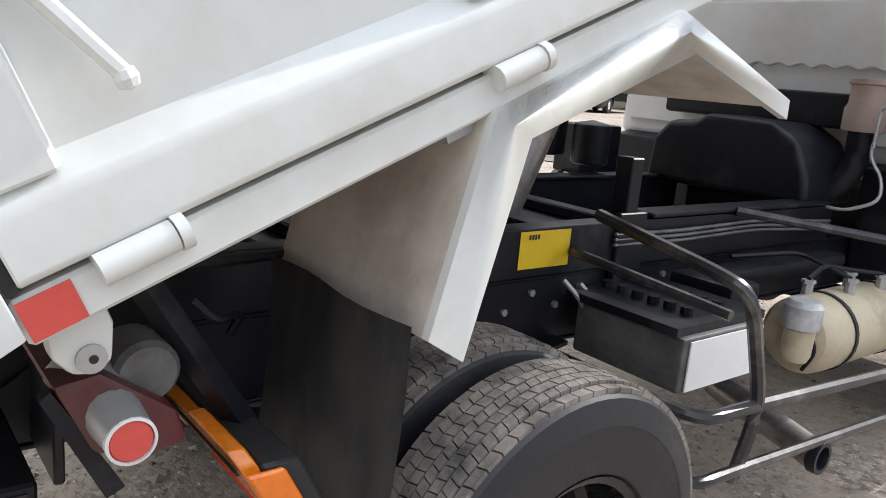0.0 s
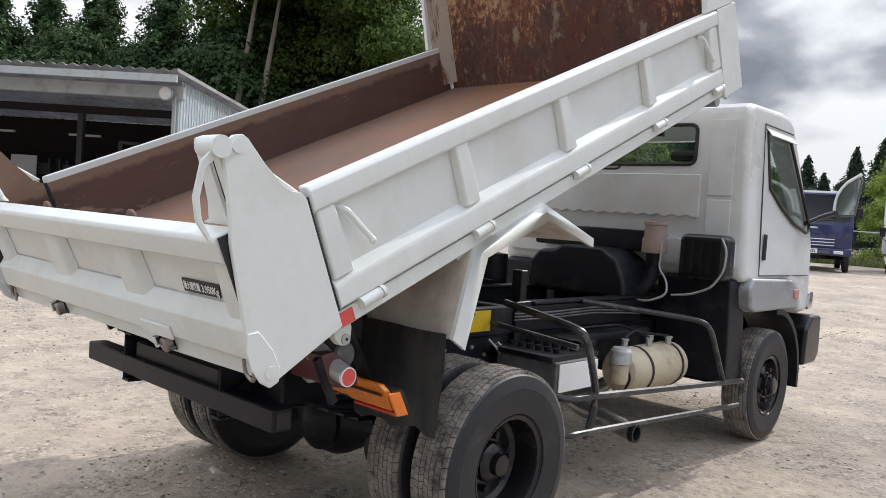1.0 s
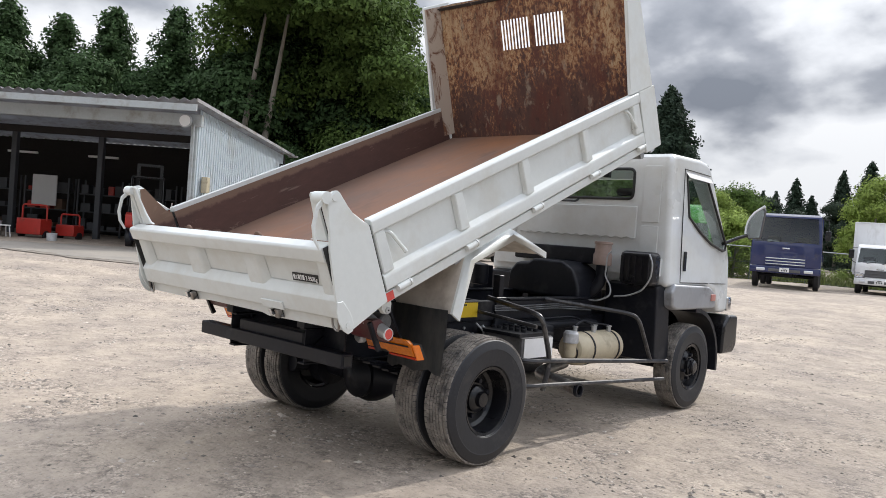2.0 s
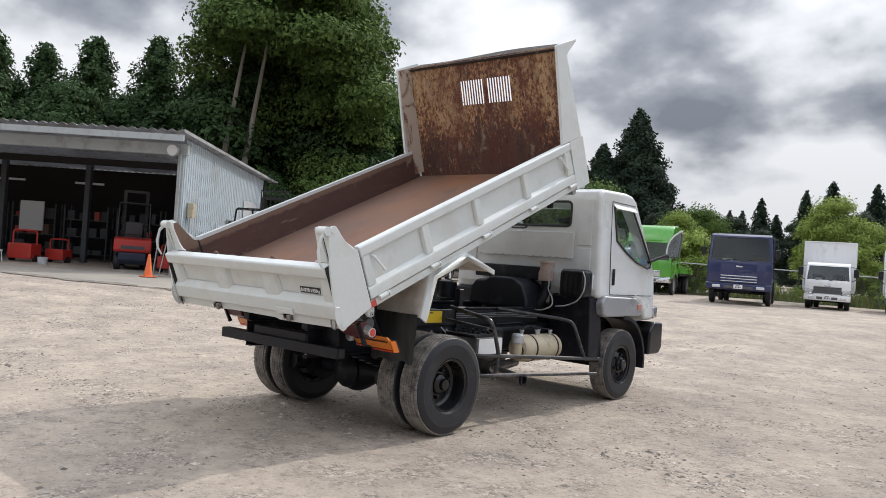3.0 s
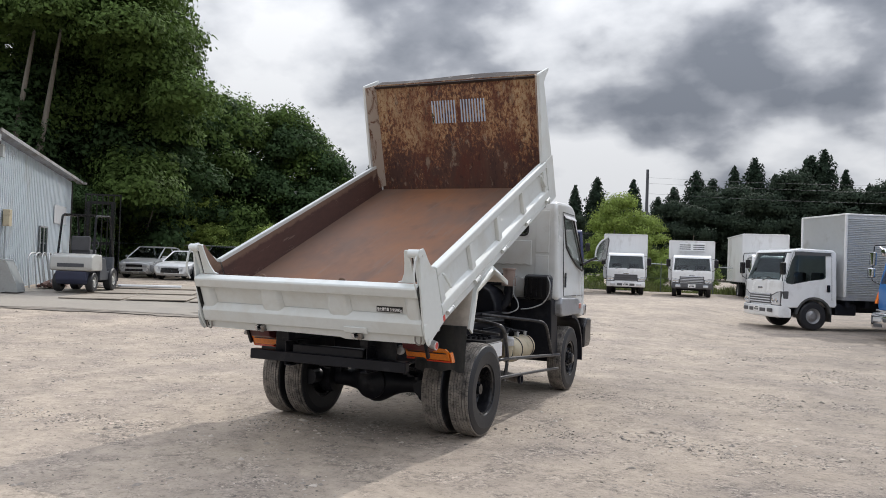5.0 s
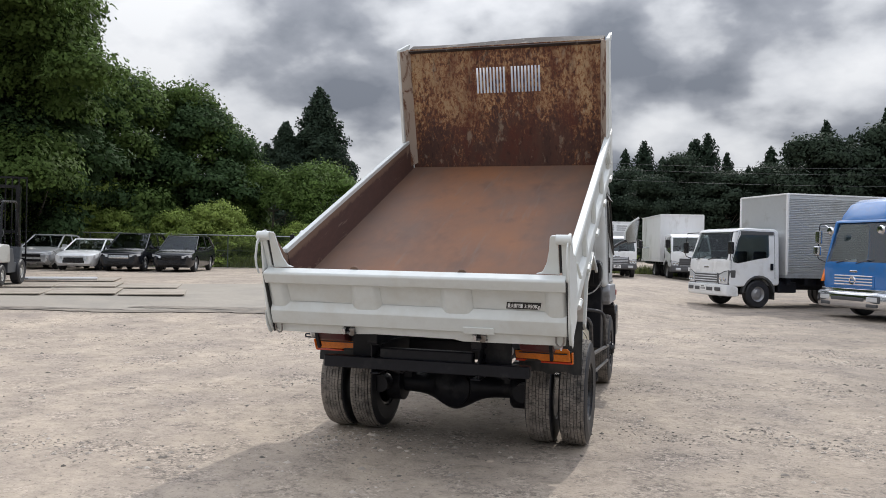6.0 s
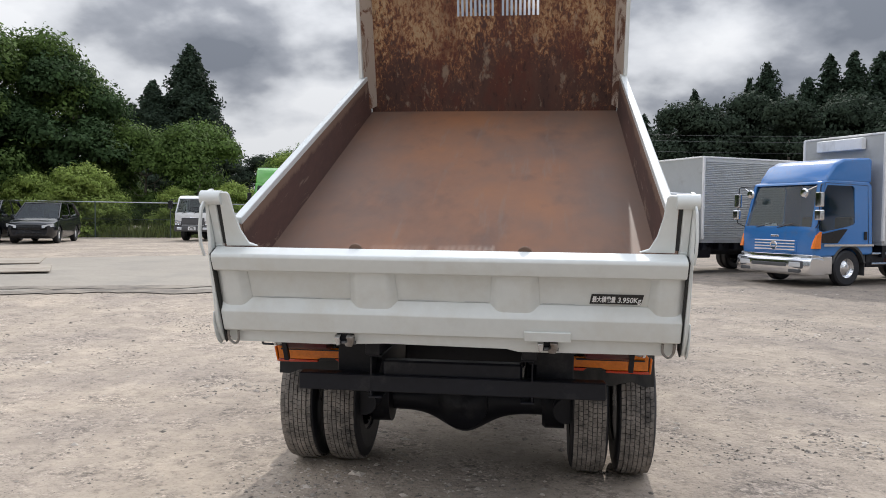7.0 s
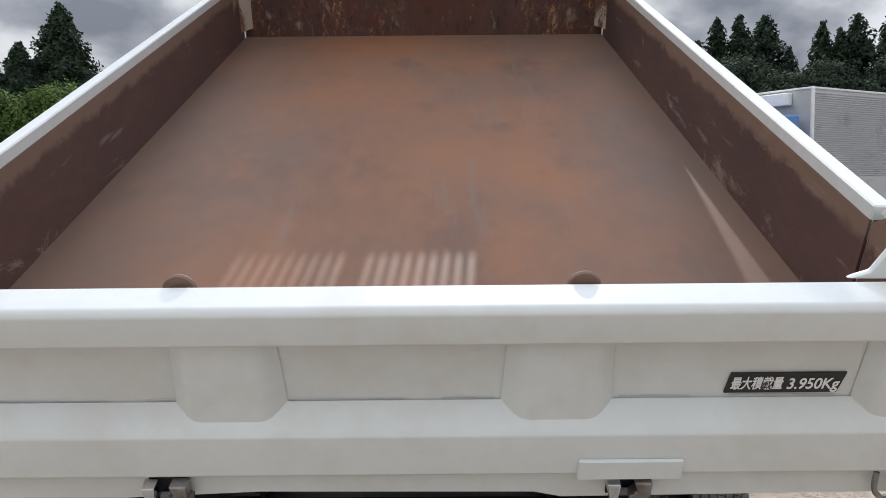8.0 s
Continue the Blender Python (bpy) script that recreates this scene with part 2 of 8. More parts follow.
def worn_along(m, axis, lo, hi, tint, scale, swing, most):
    """Mixes a worn tint into m where the object's own coordinate, roughened by noise, runs from lo to hi."""
    nt = m.node_tree
    n, link = nt.nodes.new, nt.links.new
    p = nt.nodes["Principled BSDF"]
    col = p.inputs["Base Color"].links[0].from_socket
    co = n("ShaderNodeTexCoord")
    sep = n("ShaderNodeSeparateXYZ")
    link(co.outputs["Object"], sep.inputs[0])
    size = n("ShaderNodeMath")
    size.operation = "ABSOLUTE"
    link(sep.outputs[axis], size.inputs[0])
    t = n("ShaderNodeTexNoise")
    t.inputs["Scale"].default_value, t.inputs["Detail"].default_value, t.inputs["Roughness"].default_value = scale, 7, 0.65
    link(co.outputs["Object"], t.inputs["Vector"])
    a = n("ShaderNodeMath")
    a.operation = "MULTIPLY_ADD"
    a.inputs[1].default_value = swing
    link(t.outputs["Fac"], a.inputs[0])
    link(size.outputs[0], a.inputs[2])
    r = n("ShaderNodeMapRange")
    r.inputs[1].default_value, r.inputs[2].default_value = lo + swing / 2, hi + swing / 2
    r.inputs[4].default_value = most
    link(a.outputs[0], r.inputs[0])
    mx = n("ShaderNodeMix")
    mx.data_type = "RGBA"
    link(r.outputs[0], mx.inputs["Factor"])
    link(col, mx.inputs["A"])
    mx.inputs["B"].default_value = (*tint, 1)
    link(mx.outputs["Result"], p.inputs["Base Color"])


def stained(m, tint, scale, stretch, lo, hi, most):
    """Lays stains of one tint over m, drawn out along the given axes."""
    nt = m.node_tree
    n, link = nt.nodes.new, nt.links.new
    p = nt.nodes["Principled BSDF"]
    col = p.inputs["Base Color"].links[0].from_socket
    co, mp, t = n("ShaderNodeTexCoord"), n("ShaderNodeMapping"), n("ShaderNodeTexNoise")
    mp.inputs["Scale"].default_value = stretch
    mp.inputs["Location"].default_value = (scale, 2.0 * scale, 0)
    link(co.outputs["Object"], mp.inputs[0])
    t.inputs["Scale"].default_value, t.inputs["Detail"].default_value, t.inputs["Roughness"].default_value = scale, 7, 0.62
    link(mp.outputs[0], t.inputs["Vector"])
    r = n("ShaderNodeMapRange")
    r.inputs[1].default_value, r.inputs[2].default_value, r.inputs[4].default_value = lo, hi, most
    link(t.outputs["Fac"], r.inputs[0])
    mx = n("ShaderNodeMix")
    mx.data_type = "RGBA"
    link(r.outputs[0], mx.inputs["Factor"])
    link(col, mx.inputs["A"])
    mx.inputs["B"].default_value = (*tint, 1)
    link(mx.outputs["Result"], p.inputs["Base Color"])


stained(RUST_FLOOR, (0.262, 0.112, 0.050), 1.3, (1, 0.7, 1), 0.38, 0.66, 0.88)
stained(RUST_FLOOR, (0.085, 0.052, 0.042), 2.3, (1, 0.6, 1), 0.54, 0.74, 0.7)
stained(RUST_FLOOR, (0.185, 0.140, 0.118), 5.0, (2.2, 0.22, 1), 0.57, 0.72, 0.55)
stained(RUST_HEAD, (0.140, 0.060, 0.038), 5.0, (1, 0.35, 0.35), 0.44, 0.70, 0.55)
stained(RUST_HEAD, (0.105, 0.028, 0.016), 3.6, (1, 0.45, 0.45), 0.50, 0.64, 0.75)
stained(RUST_HEAD, (0.330, 0.262, 0.190), 11.0, (1, 0.5, 0.5), 0.60, 0.68, 0.6)
stained(RUST_HEAD, (0.032, 0.016, 0.012), 26.0, (1, 0.4, 0.4), 0.57, 0.66, 0.65)
stained(RUST_SIDE, (0.26, 0.19, 0.15), 6.0, (1, 0.30, 2.5), 0.64, 0.70, 0.6)
worn_along(RUST_FLOOR, 0, 0.45, 1.05, (0.140, 0.098, 0.077), 1.3, 0.9, 0.6)
worn_along(RUST_SIDE, 2, 0.235, 0.262, (0.235, 0.150, 0.105), 9.0, 0.10, 0.75)
BLACK = mat("chassis_black", (0.010, 0.011, 0.016), 0.42, 0, 0.4, 2.0, 25, 0.15, (0.052, 0.052, 0.054), 0.14, 4.0)
BLACK.node_tree.nodes["Principled BSDF"].inputs["Specular IOR Level"].default_value = 0.28
SHINY_BLACK = mat("gloss_black", (0.009, 0.009, 0.011), 0.26, 0, 0.3, 2.0, 25, 0.05, (0.035, 0.033, 0.03), 0.10, 5.0, coat=0.2)
SHINY_BLACK.node_tree.nodes["Principled BSDF"].inputs["Specular IOR Level"].default_value = 0.35
TYRE = mat("tyre_rubber", (0.014, 0.015, 0.019), 0.52, 0, 0.25, 3.0, 40, 0.2, (0.055, 0.052, 0.05), 0.10, 5.0)
TREAD = mat("tyre_tread", (0.270, 0.243, 0.216), 0.9, 0, 0.35, 5.0, 50, 0.3, (0.055, 0.052, 0.05), 0.4, 9.0)
FLAP = mat("rubber_flap", (0.050, 0.052, 0.054), 0.6, 0, 0.3, 2.0, 30, 0.15, (0.15, 0.142, 0.13), 0.28, 3.0, stretch=(1, 1, 0.35))
STEEL = mat("bare_steel", (0.32, 0.31, 0.30), 0.38, 0.8, 0.3, 5, 50, 0.15, (0.16, 0.11, 0.08), 0.25, 7)
RAIL = mat("rail_tube", (0.040, 0.040, 0.044), 0.32, 0.25, 0.3, 4, 40, 0.1, (0.20, 0.19, 0.18), 0.18, 6)
GALV = mat("galvanised", (0.45, 0.46, 0.47), 0.45, 0.6, 0.2, 3, 30, 0.1)
MIRROR = mat("mirror_glass", (0.72, 0.74, 0.75), 0.04, 1.0, 0.03, 3, 30, 0)
GREYMIRROR = mat("mirror_shell", (0.10, 0.10, 0.105), 0.5, 0, 0.1, 3, 30, 0.02)
CHROME = mat("chrome", (0.75, 0.76, 0.78), 0.12, 1.0, 0.05, 3, 30, 0)
TANK = mat("tank_beige", (0.52, 0.45, 0.32), 0.42, 0, 0.12, 2, 25, 0.1, (0.25, 0.20, 0.14), 0.22, 5)
BATT = mat("battery_cover", (0.55, 0.56, 0.58), 0.5, 0.1, 0.1, 3, 25, 0.08, (0.18, 0.17, 0.16), 0.2, 4)
BATTBOX = mat("battery_case", (0.17, 0.17, 0.175), 0.55, 0.2, 0.25, 3, 25, 0.1, (0.06, 0.055, 0.05), 0.35, 4)
AMBER = mat("amber_lens", (0.82, 0.19, 0.010), 0.2, 0, 0.15, 8, 60, 0.1, coat=0.5)
AMBER_DIM = mat("lamp_amber", (0.74, 0.20, 0.010), 0.2, 0, 0.25, 8, 60, 0.1, coat=0.5)
RED = mat("red_lens", (0.55, 0.045, 0.010), 0.2, 0, 0.15, 8, 60, 0.1, coat=0.5)
PALE_RED = mat("reflector_red", (0.66, 0.085, 0.07), 0.35, 0, 0.1, 8, 60, 0.05)
PINK_LENS = mat("faded_lens", (0.55, 0.24, 0.20), 0.3, 0, 0.15, 8, 60, 0.05, coat=0.3)
YELLOW = mat("yellow_label", (0.75, 0.52, 0.02), 0.45, 0, 0.08, 6, 40, 0.02)
INK = mat("black_ink", (0.015, 0.015, 0.015), 0.5, 0, 0.1, 6, 40, 0)
PAPER = mat("white_label", (0.80, 0.80, 0.80), 0.5, 0, 0.04, 6, 40, 0)
PINKY = mat("faded_plastic", (0.40, 0.30, 0.26), 0.6, 0, 0.15, 6, 40, 0.05)
MAROON = mat("maroon_paint", (0.10, 0.018, 0.022), 0.4, 0, 0.3, 3, 30, 0.1, (0.08, 0.07, 0.06), 0.2, 5)
GLASS = glass("window_glass", (0.80, 0.86, 0.84))
DARKGLASS = glass("tinted_glass", (0.30, 0.34, 0.34))
RUBBER = mat("seal_rubber", (0.02, 0.02, 0.02), 0.6, 0, 0.2, 5, 40, 0.05)
SEAT = mat("cab_interior", (0.07, 0.07, 0.075), 0.8, 0, 0.25, 5, 40, 0.1)


# ---- mesh helpers ----
def box(bm, x0, x1, y0, y1, z0, z1):
    v = [bm.verts.new((x, y, z)) for z in (z0, z1) for x, y in ((x0, y0), (x1, y0), (x1, y1), (x0, y1))]
    for f in ((3, 2, 1, 0), (4, 5, 6, 7), (0, 1, 5, 4), (1, 2, 6, 5), (2, 3, 7, 6), (3, 0, 4, 7)):
        bm.faces.new([v[k] for k in f])
    return v


def prism(bm, pts, axis, a0, a1):
    """A polygon of two coordinates, drawn out along the third axis."""
    def at(p, a):
        return {"x": (a, p[0], p[1]), "y": (p[0], a, p[1]), "z": (p[0], p[1], a)}[axis]
    lo = [bm.verts.new(at(p, a0)) for p in pts]
    hi = [bm.verts.new(at(p, a1)) for p in pts]
    k = len(pts)
    faces = [bm.faces.new(lo), bm.faces.new(hi)]
    for i in range(k):
        faces.append(bm.faces.new((lo[i], lo[(i + 1) % k], hi[(i + 1) % k], hi[i])))
    bmesh.ops.recalc_face_normals(bm, faces=faces)
    return lo + hi


def tube(bm, pts, r, n=8, caps=True):
    pts = [Vector(p) for p in pts]
    rings = []
    up = Vector((0.13, 0.21, 0.97)).normalized()
    for i, p in enumerate(pts):
        d = (pts[min(i + 1, len(pts) - 1)] - pts[max(i - 1, 0)]).normalized()
        if abs(d.dot(up)) > 0.98:
            up = Vector((1, 0, 0))
        a = d.cross(up).normalized()
        b = d.cross(a)
        rr = r[i] if isinstance(r, (list, tuple)) else r
        rings.append([bm.verts.new(p + rr * (math.cos(q) * a + math.sin(q) * b)) for q in [2 * math.pi * j / n for j in range(n)]])
        up = b.cross(d).normalized() if False else up
    faces = []
    for u, v in zip(rings, rings[1:]):
        for j in range(n):
            faces.append(bm.faces.new((u[j], u[(j + 1) % n], v[(j + 1) % n], v[j])))
    if caps:
        faces.append(bm.faces.new(rings[0]))
        faces.append(bm.faces.new(rings[-1]))
    bmesh.ops.recalc_face_normals(bm, faces=faces)


def round_path(pts, r, steps=4):
    """A polyline with its inner corners rounded."""
    pts = [Vector(p) for p in pts]
    out = [pts[0]]
    for a, b, c in zip(pts, pts[1:], pts[2:]):
        ra = min(r, (a - b).length * 0.45)
        rc = min(r, (c - b).length * 0.45)
        p, q = b + (a - b).normalized() * ra, b + (c - b).normalized() * rc
        for k in range(steps + 1):
            t = k / steps
            out.append((1 - t) ** 2 * p + 2 * t * (1 - t) * b + t * t * q)
    out.append(pts[-1])
    return out


def lathe(bm, prof, axis="x", c=(0, 0, 0), n=32, close=False):
    """A profile of (radius, along) turned round an axis through c."""
    rings = []
    for r, a in prof:
        ring = []
        for j in range(n):
            q = 2 * math.pi * j / n
            s, t = r * math.cos(q), r * math.sin(q)
            v = {"x": (a, s, t), "y": (s, a, t), "z": (s, t, a)}[axis]
            ring.append(bm.verts.new((c[0] + v[0], c[1] + v[1], c[2] + v[2])))
        rings.append(ring)
    faces = []
    pairs = list(zip(rings, rings[1:])) + ([(rings[-1], rings[0])] if close else [])
    for u, v in pairs:
        for j in range(n):
            faces.append(bm.faces.new((u[j], u[(j + 1) % n], v[(j + 1) % n], v[j])))
    if not close:
        faces.append(bm.faces.new(rings[0]))
        faces.append(bm.faces.new(rings[-1]))
    bmesh.ops.recalc_face_normals(bm, faces=faces)


def cyl(bm, p0, p1, r, n=16):
    tube(bm, [p0, p1], r, n)


def bevel(bm, w, seg=2, angle=0.5):
    bm.normal_update()
    es = [e for e in bm.edges if len(e.link_faces) == 2 and e.calc_face_angle(0) > angle]
    bmesh.ops.bevel(bm, geom=es, offset=w, segments=seg, affect="EDGES", profile=0.5, clamp_overlap=True)
    return bm


def part(name, bm, material, parent=None, label="", m=None):
    """Links a bmesh as one mesh object under a thing or a part."""
    bm.normal_update()
    for e in bm.edges:
        if len(e.link_faces) == 2 and e.calc_face_angle(0) > 0.55:
            e.smooth = False
    for f in bm.faces:
        f.smooth = True
    me = bpy.data.meshes.new(name)
    bm.to_mesh(me)
    bm.free()
    me.materials.append(material)
    ob = new(name, me)
    if len(me.polygons) < 4000:
        ob.modifiers.new("even_normals", "WEIGHTED_NORMAL").keep_sharp = True
    if parent:
        ob.parent = parent
    if m:
        ob.matrix_basis = m
    if label:
        tagged(ob, label)
    return ob


def again(ob, m, parent=None):
    """The same part once more on shared mesh data, with its own parts."""
    c = copy_thing(ob, m)
    if parent:
        c.parent = parent
    return c


def thing(name, label, category, m=None, group="", kind=""):
    e = new(name)
    e.empty_display_size = 0.2
    if m:
        e.matrix_basis = m
    return tagged(e, label, category, group, kind)


def BM(f, *a, **k):
    b = bmesh.new()
    f(b, *a, **k)
    return b


def carve(bm, cutters):
    """bm less the cutters, which are meshes as well."""
    def tmp(b):
        me = bpy.data.meshes.new("tmp")
        bmesh.ops.recalc_face_normals(b, faces=b.faces)
        b.to_mesh(me)
        b.free()
        return new("tmp", me)
    main = tmp(bm)
    cut = [tmp(c) for c in cutters]
    for c in cut:
        md = main.modifiers.new("cut", "BOOLEAN")
        md.operation, md.solver, md.object = "DIFFERENCE", "EXACT", c
    deps = bpy.context.evaluated_depsgraph_get()
    res = bmesh.new()
    res.from_mesh(main.evaluated_get(deps).to_mesh())
    for o in [main] + cut:
        d = o.data
        bpy.data.objects.remove(o)
        bpy.data.meshes.remove(d)
    return res


def ground_z(x, y):
    """The yard lies level round the truck and rises gently towards the shed and the fence."""
    s = min(max((math.hypot(x, y) - 8) / 20, 0), 1)
    a = min(max(math.degrees(math.atan2(x, y)) / 10, 0), 1) if y > 0 else (1 if x < 0 else 0)
    if y <= 0 and x >= 0:
        a = 1
    elif y <= 0:
        a = min(max(-y / 20, 0), 1)
    return 0.45 * (1 - (1 - s) ** 2) * (1 - 0.85 * a * a * (3 - 2 * a))


def yard_z(x, y):
    """The ground with its shallow unevenness away from the truck."""
    r = math.hypot(x, y)
    swell = 0.022 * noise.noise((x * 0.55, y * 0.55, 0)) * min(1, (r - 3) / 2) if 3.0 < r < 40 else 0.0
    return ground_z(x, y) + swell - 0.004


# ---- the dump truck ----
truck = thing("dump_truck", "white dump truck with raised rusty bed on gravel yard", "truck")
BED = Matrix.Translation((0, 1.767, 2.545)) @ Matrix.Rotation(radians(23.5), 4, "X")


def wheel(front):
    """One wheel at the origin, its outer face towards +x. Returns the part."""
    R, W = 0.42, 0.108
    b = bmesh.new()
    side = [(0.222, -0.085), (0.235, -0.10), (0.30, -W), (0.36, -W), (0.395, -0.098), (0.405, -0.085), (0.408, 0), (0.405, 0.085), (0.395, 0.098), (0.36, W), (0.342, W + 0.003), (0.335, W), (0.30, W), (0.235, 0.10), (0.222, 0.085), (0.205, 0.07), (0.205, -0.07)]
    lathe(b, side, "x", n=64, close=True)
    w = part("wheel", b, TYRE, None)
    # tread blocks in five rows
    b = bmesh.new()
    rnd = random.Random(3)
    rows = 7
    for k in range(rows):
        x0 = -0.092 + k * 0.184 / rows + 0.0022
        x1 = -0.092 + (k + 1) * 0.184 / rows - 0.0022
        n = 64 if k in (0, rows - 1) else 96
        sh = rnd.random()
        for j in range(n):
            a0 = 2 * math.pi * (j + sh) / n
            a1 = a0 + 2 * math.pi / n * 0.90
            sk = 0.012 * (1 if k % 2 else -1)
            top = R - (0.007 if k in (0, rows - 1) else 0) + rnd.uniform(-0.001, 0.001)
            v = []
            for r in (0.402, top):
                for x, a in ((x0, a0), (x1, a0 + sk), (x1, a1 + sk), (x0, a1)):
                    v.append(b.verts.new((x, r * math.cos(a), r * math.sin(a))))
            for f in ((4, 5, 6, 7), (0, 1, 5, 4), (1, 2, 6, 5), (2, 3, 7, 6), (3, 0, 4, 7)):
                b.faces.new([v[i] for i in f])
    bmesh.ops.recalc_face_normals(b, faces=b.faces)
    part("tread", b, TREAD, w, "worn dusty block tread")
    b = bmesh.new()
    if front:
        prof = [(0.226, 0.10), (0.228, 0.092), (0.20, 0.085), (0.19, 0.05), (0.185, 0.02), (0.16, 0.035), (0.11, 0.07), (0.09, 0.072), (0.0, 0.072)]
    else:
        prof = [(0.228, 0.098), (0.230, 0.09), (0.207, 0.084), (0.197, 0.05), (0.192, -0.03), (0.17, -0.045), (0.12, -0.045), (0.105, -0.03), (0.0, -0.03)]
    lathe(b, prof[::-1] + [(0.226, -0.09), (0.0, -0.09)], "x", n=48)
    rim = part("rim", b, SHINY_BLACK, w, "black steel disc rim")
    x = 0.06 if front else -0.04
    nut = None
    for j in range(6):
        a = math.pi / 3 * j + 0.3
        at = Matrix.Translation((x, 0.115 * math.cos(a), 0.115 * math.sin(a)))
        if nut is None:
            nut = part("wheel_nut", BM(cyl, (0, 0, 0), (0.035, 0, 0), 0.017, 6), BLACK, w, "", at)
        else:
            again(nut, at, w)
    b = bmesh.new()
    if front:
        lathe(b, [(0.088, 0.06), (0.085, 0.10), (0.065, 0.11), (0.062, 0.135), (0.05, 0.145), (0.0, 0.147)], "x", n=20)
    else:
        lathe(b, [(0.09, -0.05), (0.088, 0.0), (0.07, 0.015), (0.05, 0.02), (0.045, 0.05), (0.0, 0.052)], "x", n=20)
    part("hub", b, SHINY_BLACK, w)
    bolt = None
    for j in range(6 if front else 0):
        a = math.pi / 3 * j
        at = Matrix.Translation((0.09, 0.068 * math.cos(a), 0.068 * math.sin(a)))
        if bolt is None:
            bolt = part("hub_bolt", BM(cyl, (0, 0, 0), (0.032, 0, 0), 0.012, 6), BLACK, w, "", at)
        else:
            again(bolt, at, w)
    return w


DKSTEEL = mat("cast_grey", (0.16, 0.165, 0.17), 0.5, 0.3, 0.25, 6, 40, 0.2, (0.08, 0.075, 0.07), 0.3, 8)
REAR_Y, FRONT_Y = -0.085, 3.17
proto = wheel(False)
proto.parent = truck
proto.matrix_basis = pose(1.035, REAR_Y, 0.435) @ Matrix.Scale(1.04, 4)
for x, turn in ((0.762, 180), (-0.762, 0), (-1.035, 180)):
    again(proto, pose(x, REAR_Y, 0.435, 37, 0, turn), truck)
proto_f = wheel(True)
proto_f.parent = truck
proto_f.matrix_basis = pose(0.965, FRONT_Y, 0.418)
again(proto_f, pose(-0.965, FRONT_Y, 0.418, 20, 0, 180), truck)

# chassis
for s in (1, -1):
    b = bmesh.new()
    x = 0.40 * s
    box(b, x - 0.035, x + 0.035, -1.12, 3.9, 0.86, 0.872)
    box(b, x - 0.035, x + 0.035, -1.12, 3.9, 0.64, 0.652)
    box(b, x + 0.024 * s - 0.004, x + 0.024 * s + 0.004, -1.12, 3.9, 0.652, 0.86)
    bevel(b, 0.003, 1)
    part("chassis_rail", b, BLACK, truck)
    b = bmesh.new()
    box(b, x - 0.03, x + 0.05 * s + 0.0, -1.15, 2.25, 0.875, 1.03) if s > 0 else box(b, x - 0.05, x + 0.03, -1.15, 2.25, 0.875, 1.03)
    bevel(b, 0.008, 2)
    part("subframe_rail", b, BLACK, truck)
    # top strip and bracket
    b = bmesh.new()
    box(b, x - 0.05, x + 0.06, 0.95, 2.2, 1.034, 1.05)
    box(b, x + 0.02 * s - 0.035, x + 0.02 * s + 0.035, 0.80, 0.86, 1.034, 1.24)
    box(b, x + 0.056 * s - 0.012, x + 0.056 * s + 0.012, 0.76, 0.90, 0.70, 1.06)
    bevel(b, 0.004, 1)
    part("bracket", b, BLACK, truck)
    # leaf springs
    b = bmesh.new()
    for k in range(5):
        ln = 0.62 - 0.09 * k
        pts = []
        for j in range(9):
            t = -1 + 2 * j / 8
            pts.append((ln * t, 0.60 - 0.018 * k + 0.07 * (t * ln / 0.62) ** 2))
        poly = pts + [(p[0], p[1] - 0.014) for p in pts[::-1]]
        prism(b, [(REAR_Y + p[0], p[1]) for p in poly], "x", 0.47 * s - 0.035, 0.47 * s + 0.035)
    box(b, 0.47 * s - 0.05, 0.47 * s + 0.05, REAR_Y - 0.07, REAR_Y + 0.07, 0.46, 0.53)
    part("leaf_spring", b, BLACK, truck)
    b = bmesh.new()
    prism(b, [(2.55, 0.60), (3.8, 0.60), (3.17, 0.52)], "x", 0.42 * s - 0.035, 0.42 * s + 0.035)
    part("leaf_spring", b, BLACK, truck)
for y in (-1.05, -0.35, 0.55, 1.6, 2.4, 3.3):
    b = BM(box, -0.37, 0.37, y - 0.04, y + 0.04, 0.69, 0.84)
    part("cross_member", bevel(b, 0.01, 1), BLACK, truck)

# rear axle with its round housing
b = bmesh.new()
n = 40
prof = []
for i in range(n + 1):
    x = -0.66 + 1.32 * i / n
    prof.append((0.085 + 0.125 * math.exp(-((x + 0.02) / 0.19) ** 2), x))
lathe(b, prof, "x", (0, REAR_Y, 0.418), 24)
lathe(b, [(0.0, -0.24), (0.10, -0.22), (0.16, -0.17), (0.165, -0.05), (0.10, 0.30), (0.07, 0.42), (0, 0.43)], "y", (-0.02, REAR_Y, 0.418), 24)
part("rear_axle", b, BLACK, truck)
b = BM(lathe, [(0.07, -0.8), (0.07, 0.8)], "x", (0, FRONT_Y, 0.418), 16)
lathe(b, [(0.0, -0.2), (0.12, -0.15), (0.15, 0), (0.12, 0.15), (0, 0.2)], "y", (-0.3, FRONT_Y, 0.418), 20)
part("front_axle", b, BLACK, truck)
part("drive_shaft", BM(cyl, (0, REAR_Y + 0.4, 0.44), (0, 2.3, 0.62), 0.045), BLACK, truck)
for s in (1, -1):
    b = BM(lathe, [(0.0, -0.08), (0.15, -0.08), (0.165, -0.06), (0.165, 0.06), (0, 0.08)], "x", (0.56 * s, REAR_Y, 0.418), 24)
    part("brake_drum", b, BLACK, truck)
    b = BM(cyl, (0.62 * s, REAR_Y - 0.20, 0.44), (0.62 * s, REAR_Y - 0.34, 0.44), 0.075)
    part("brake_chamber", b, BLACK, truck)

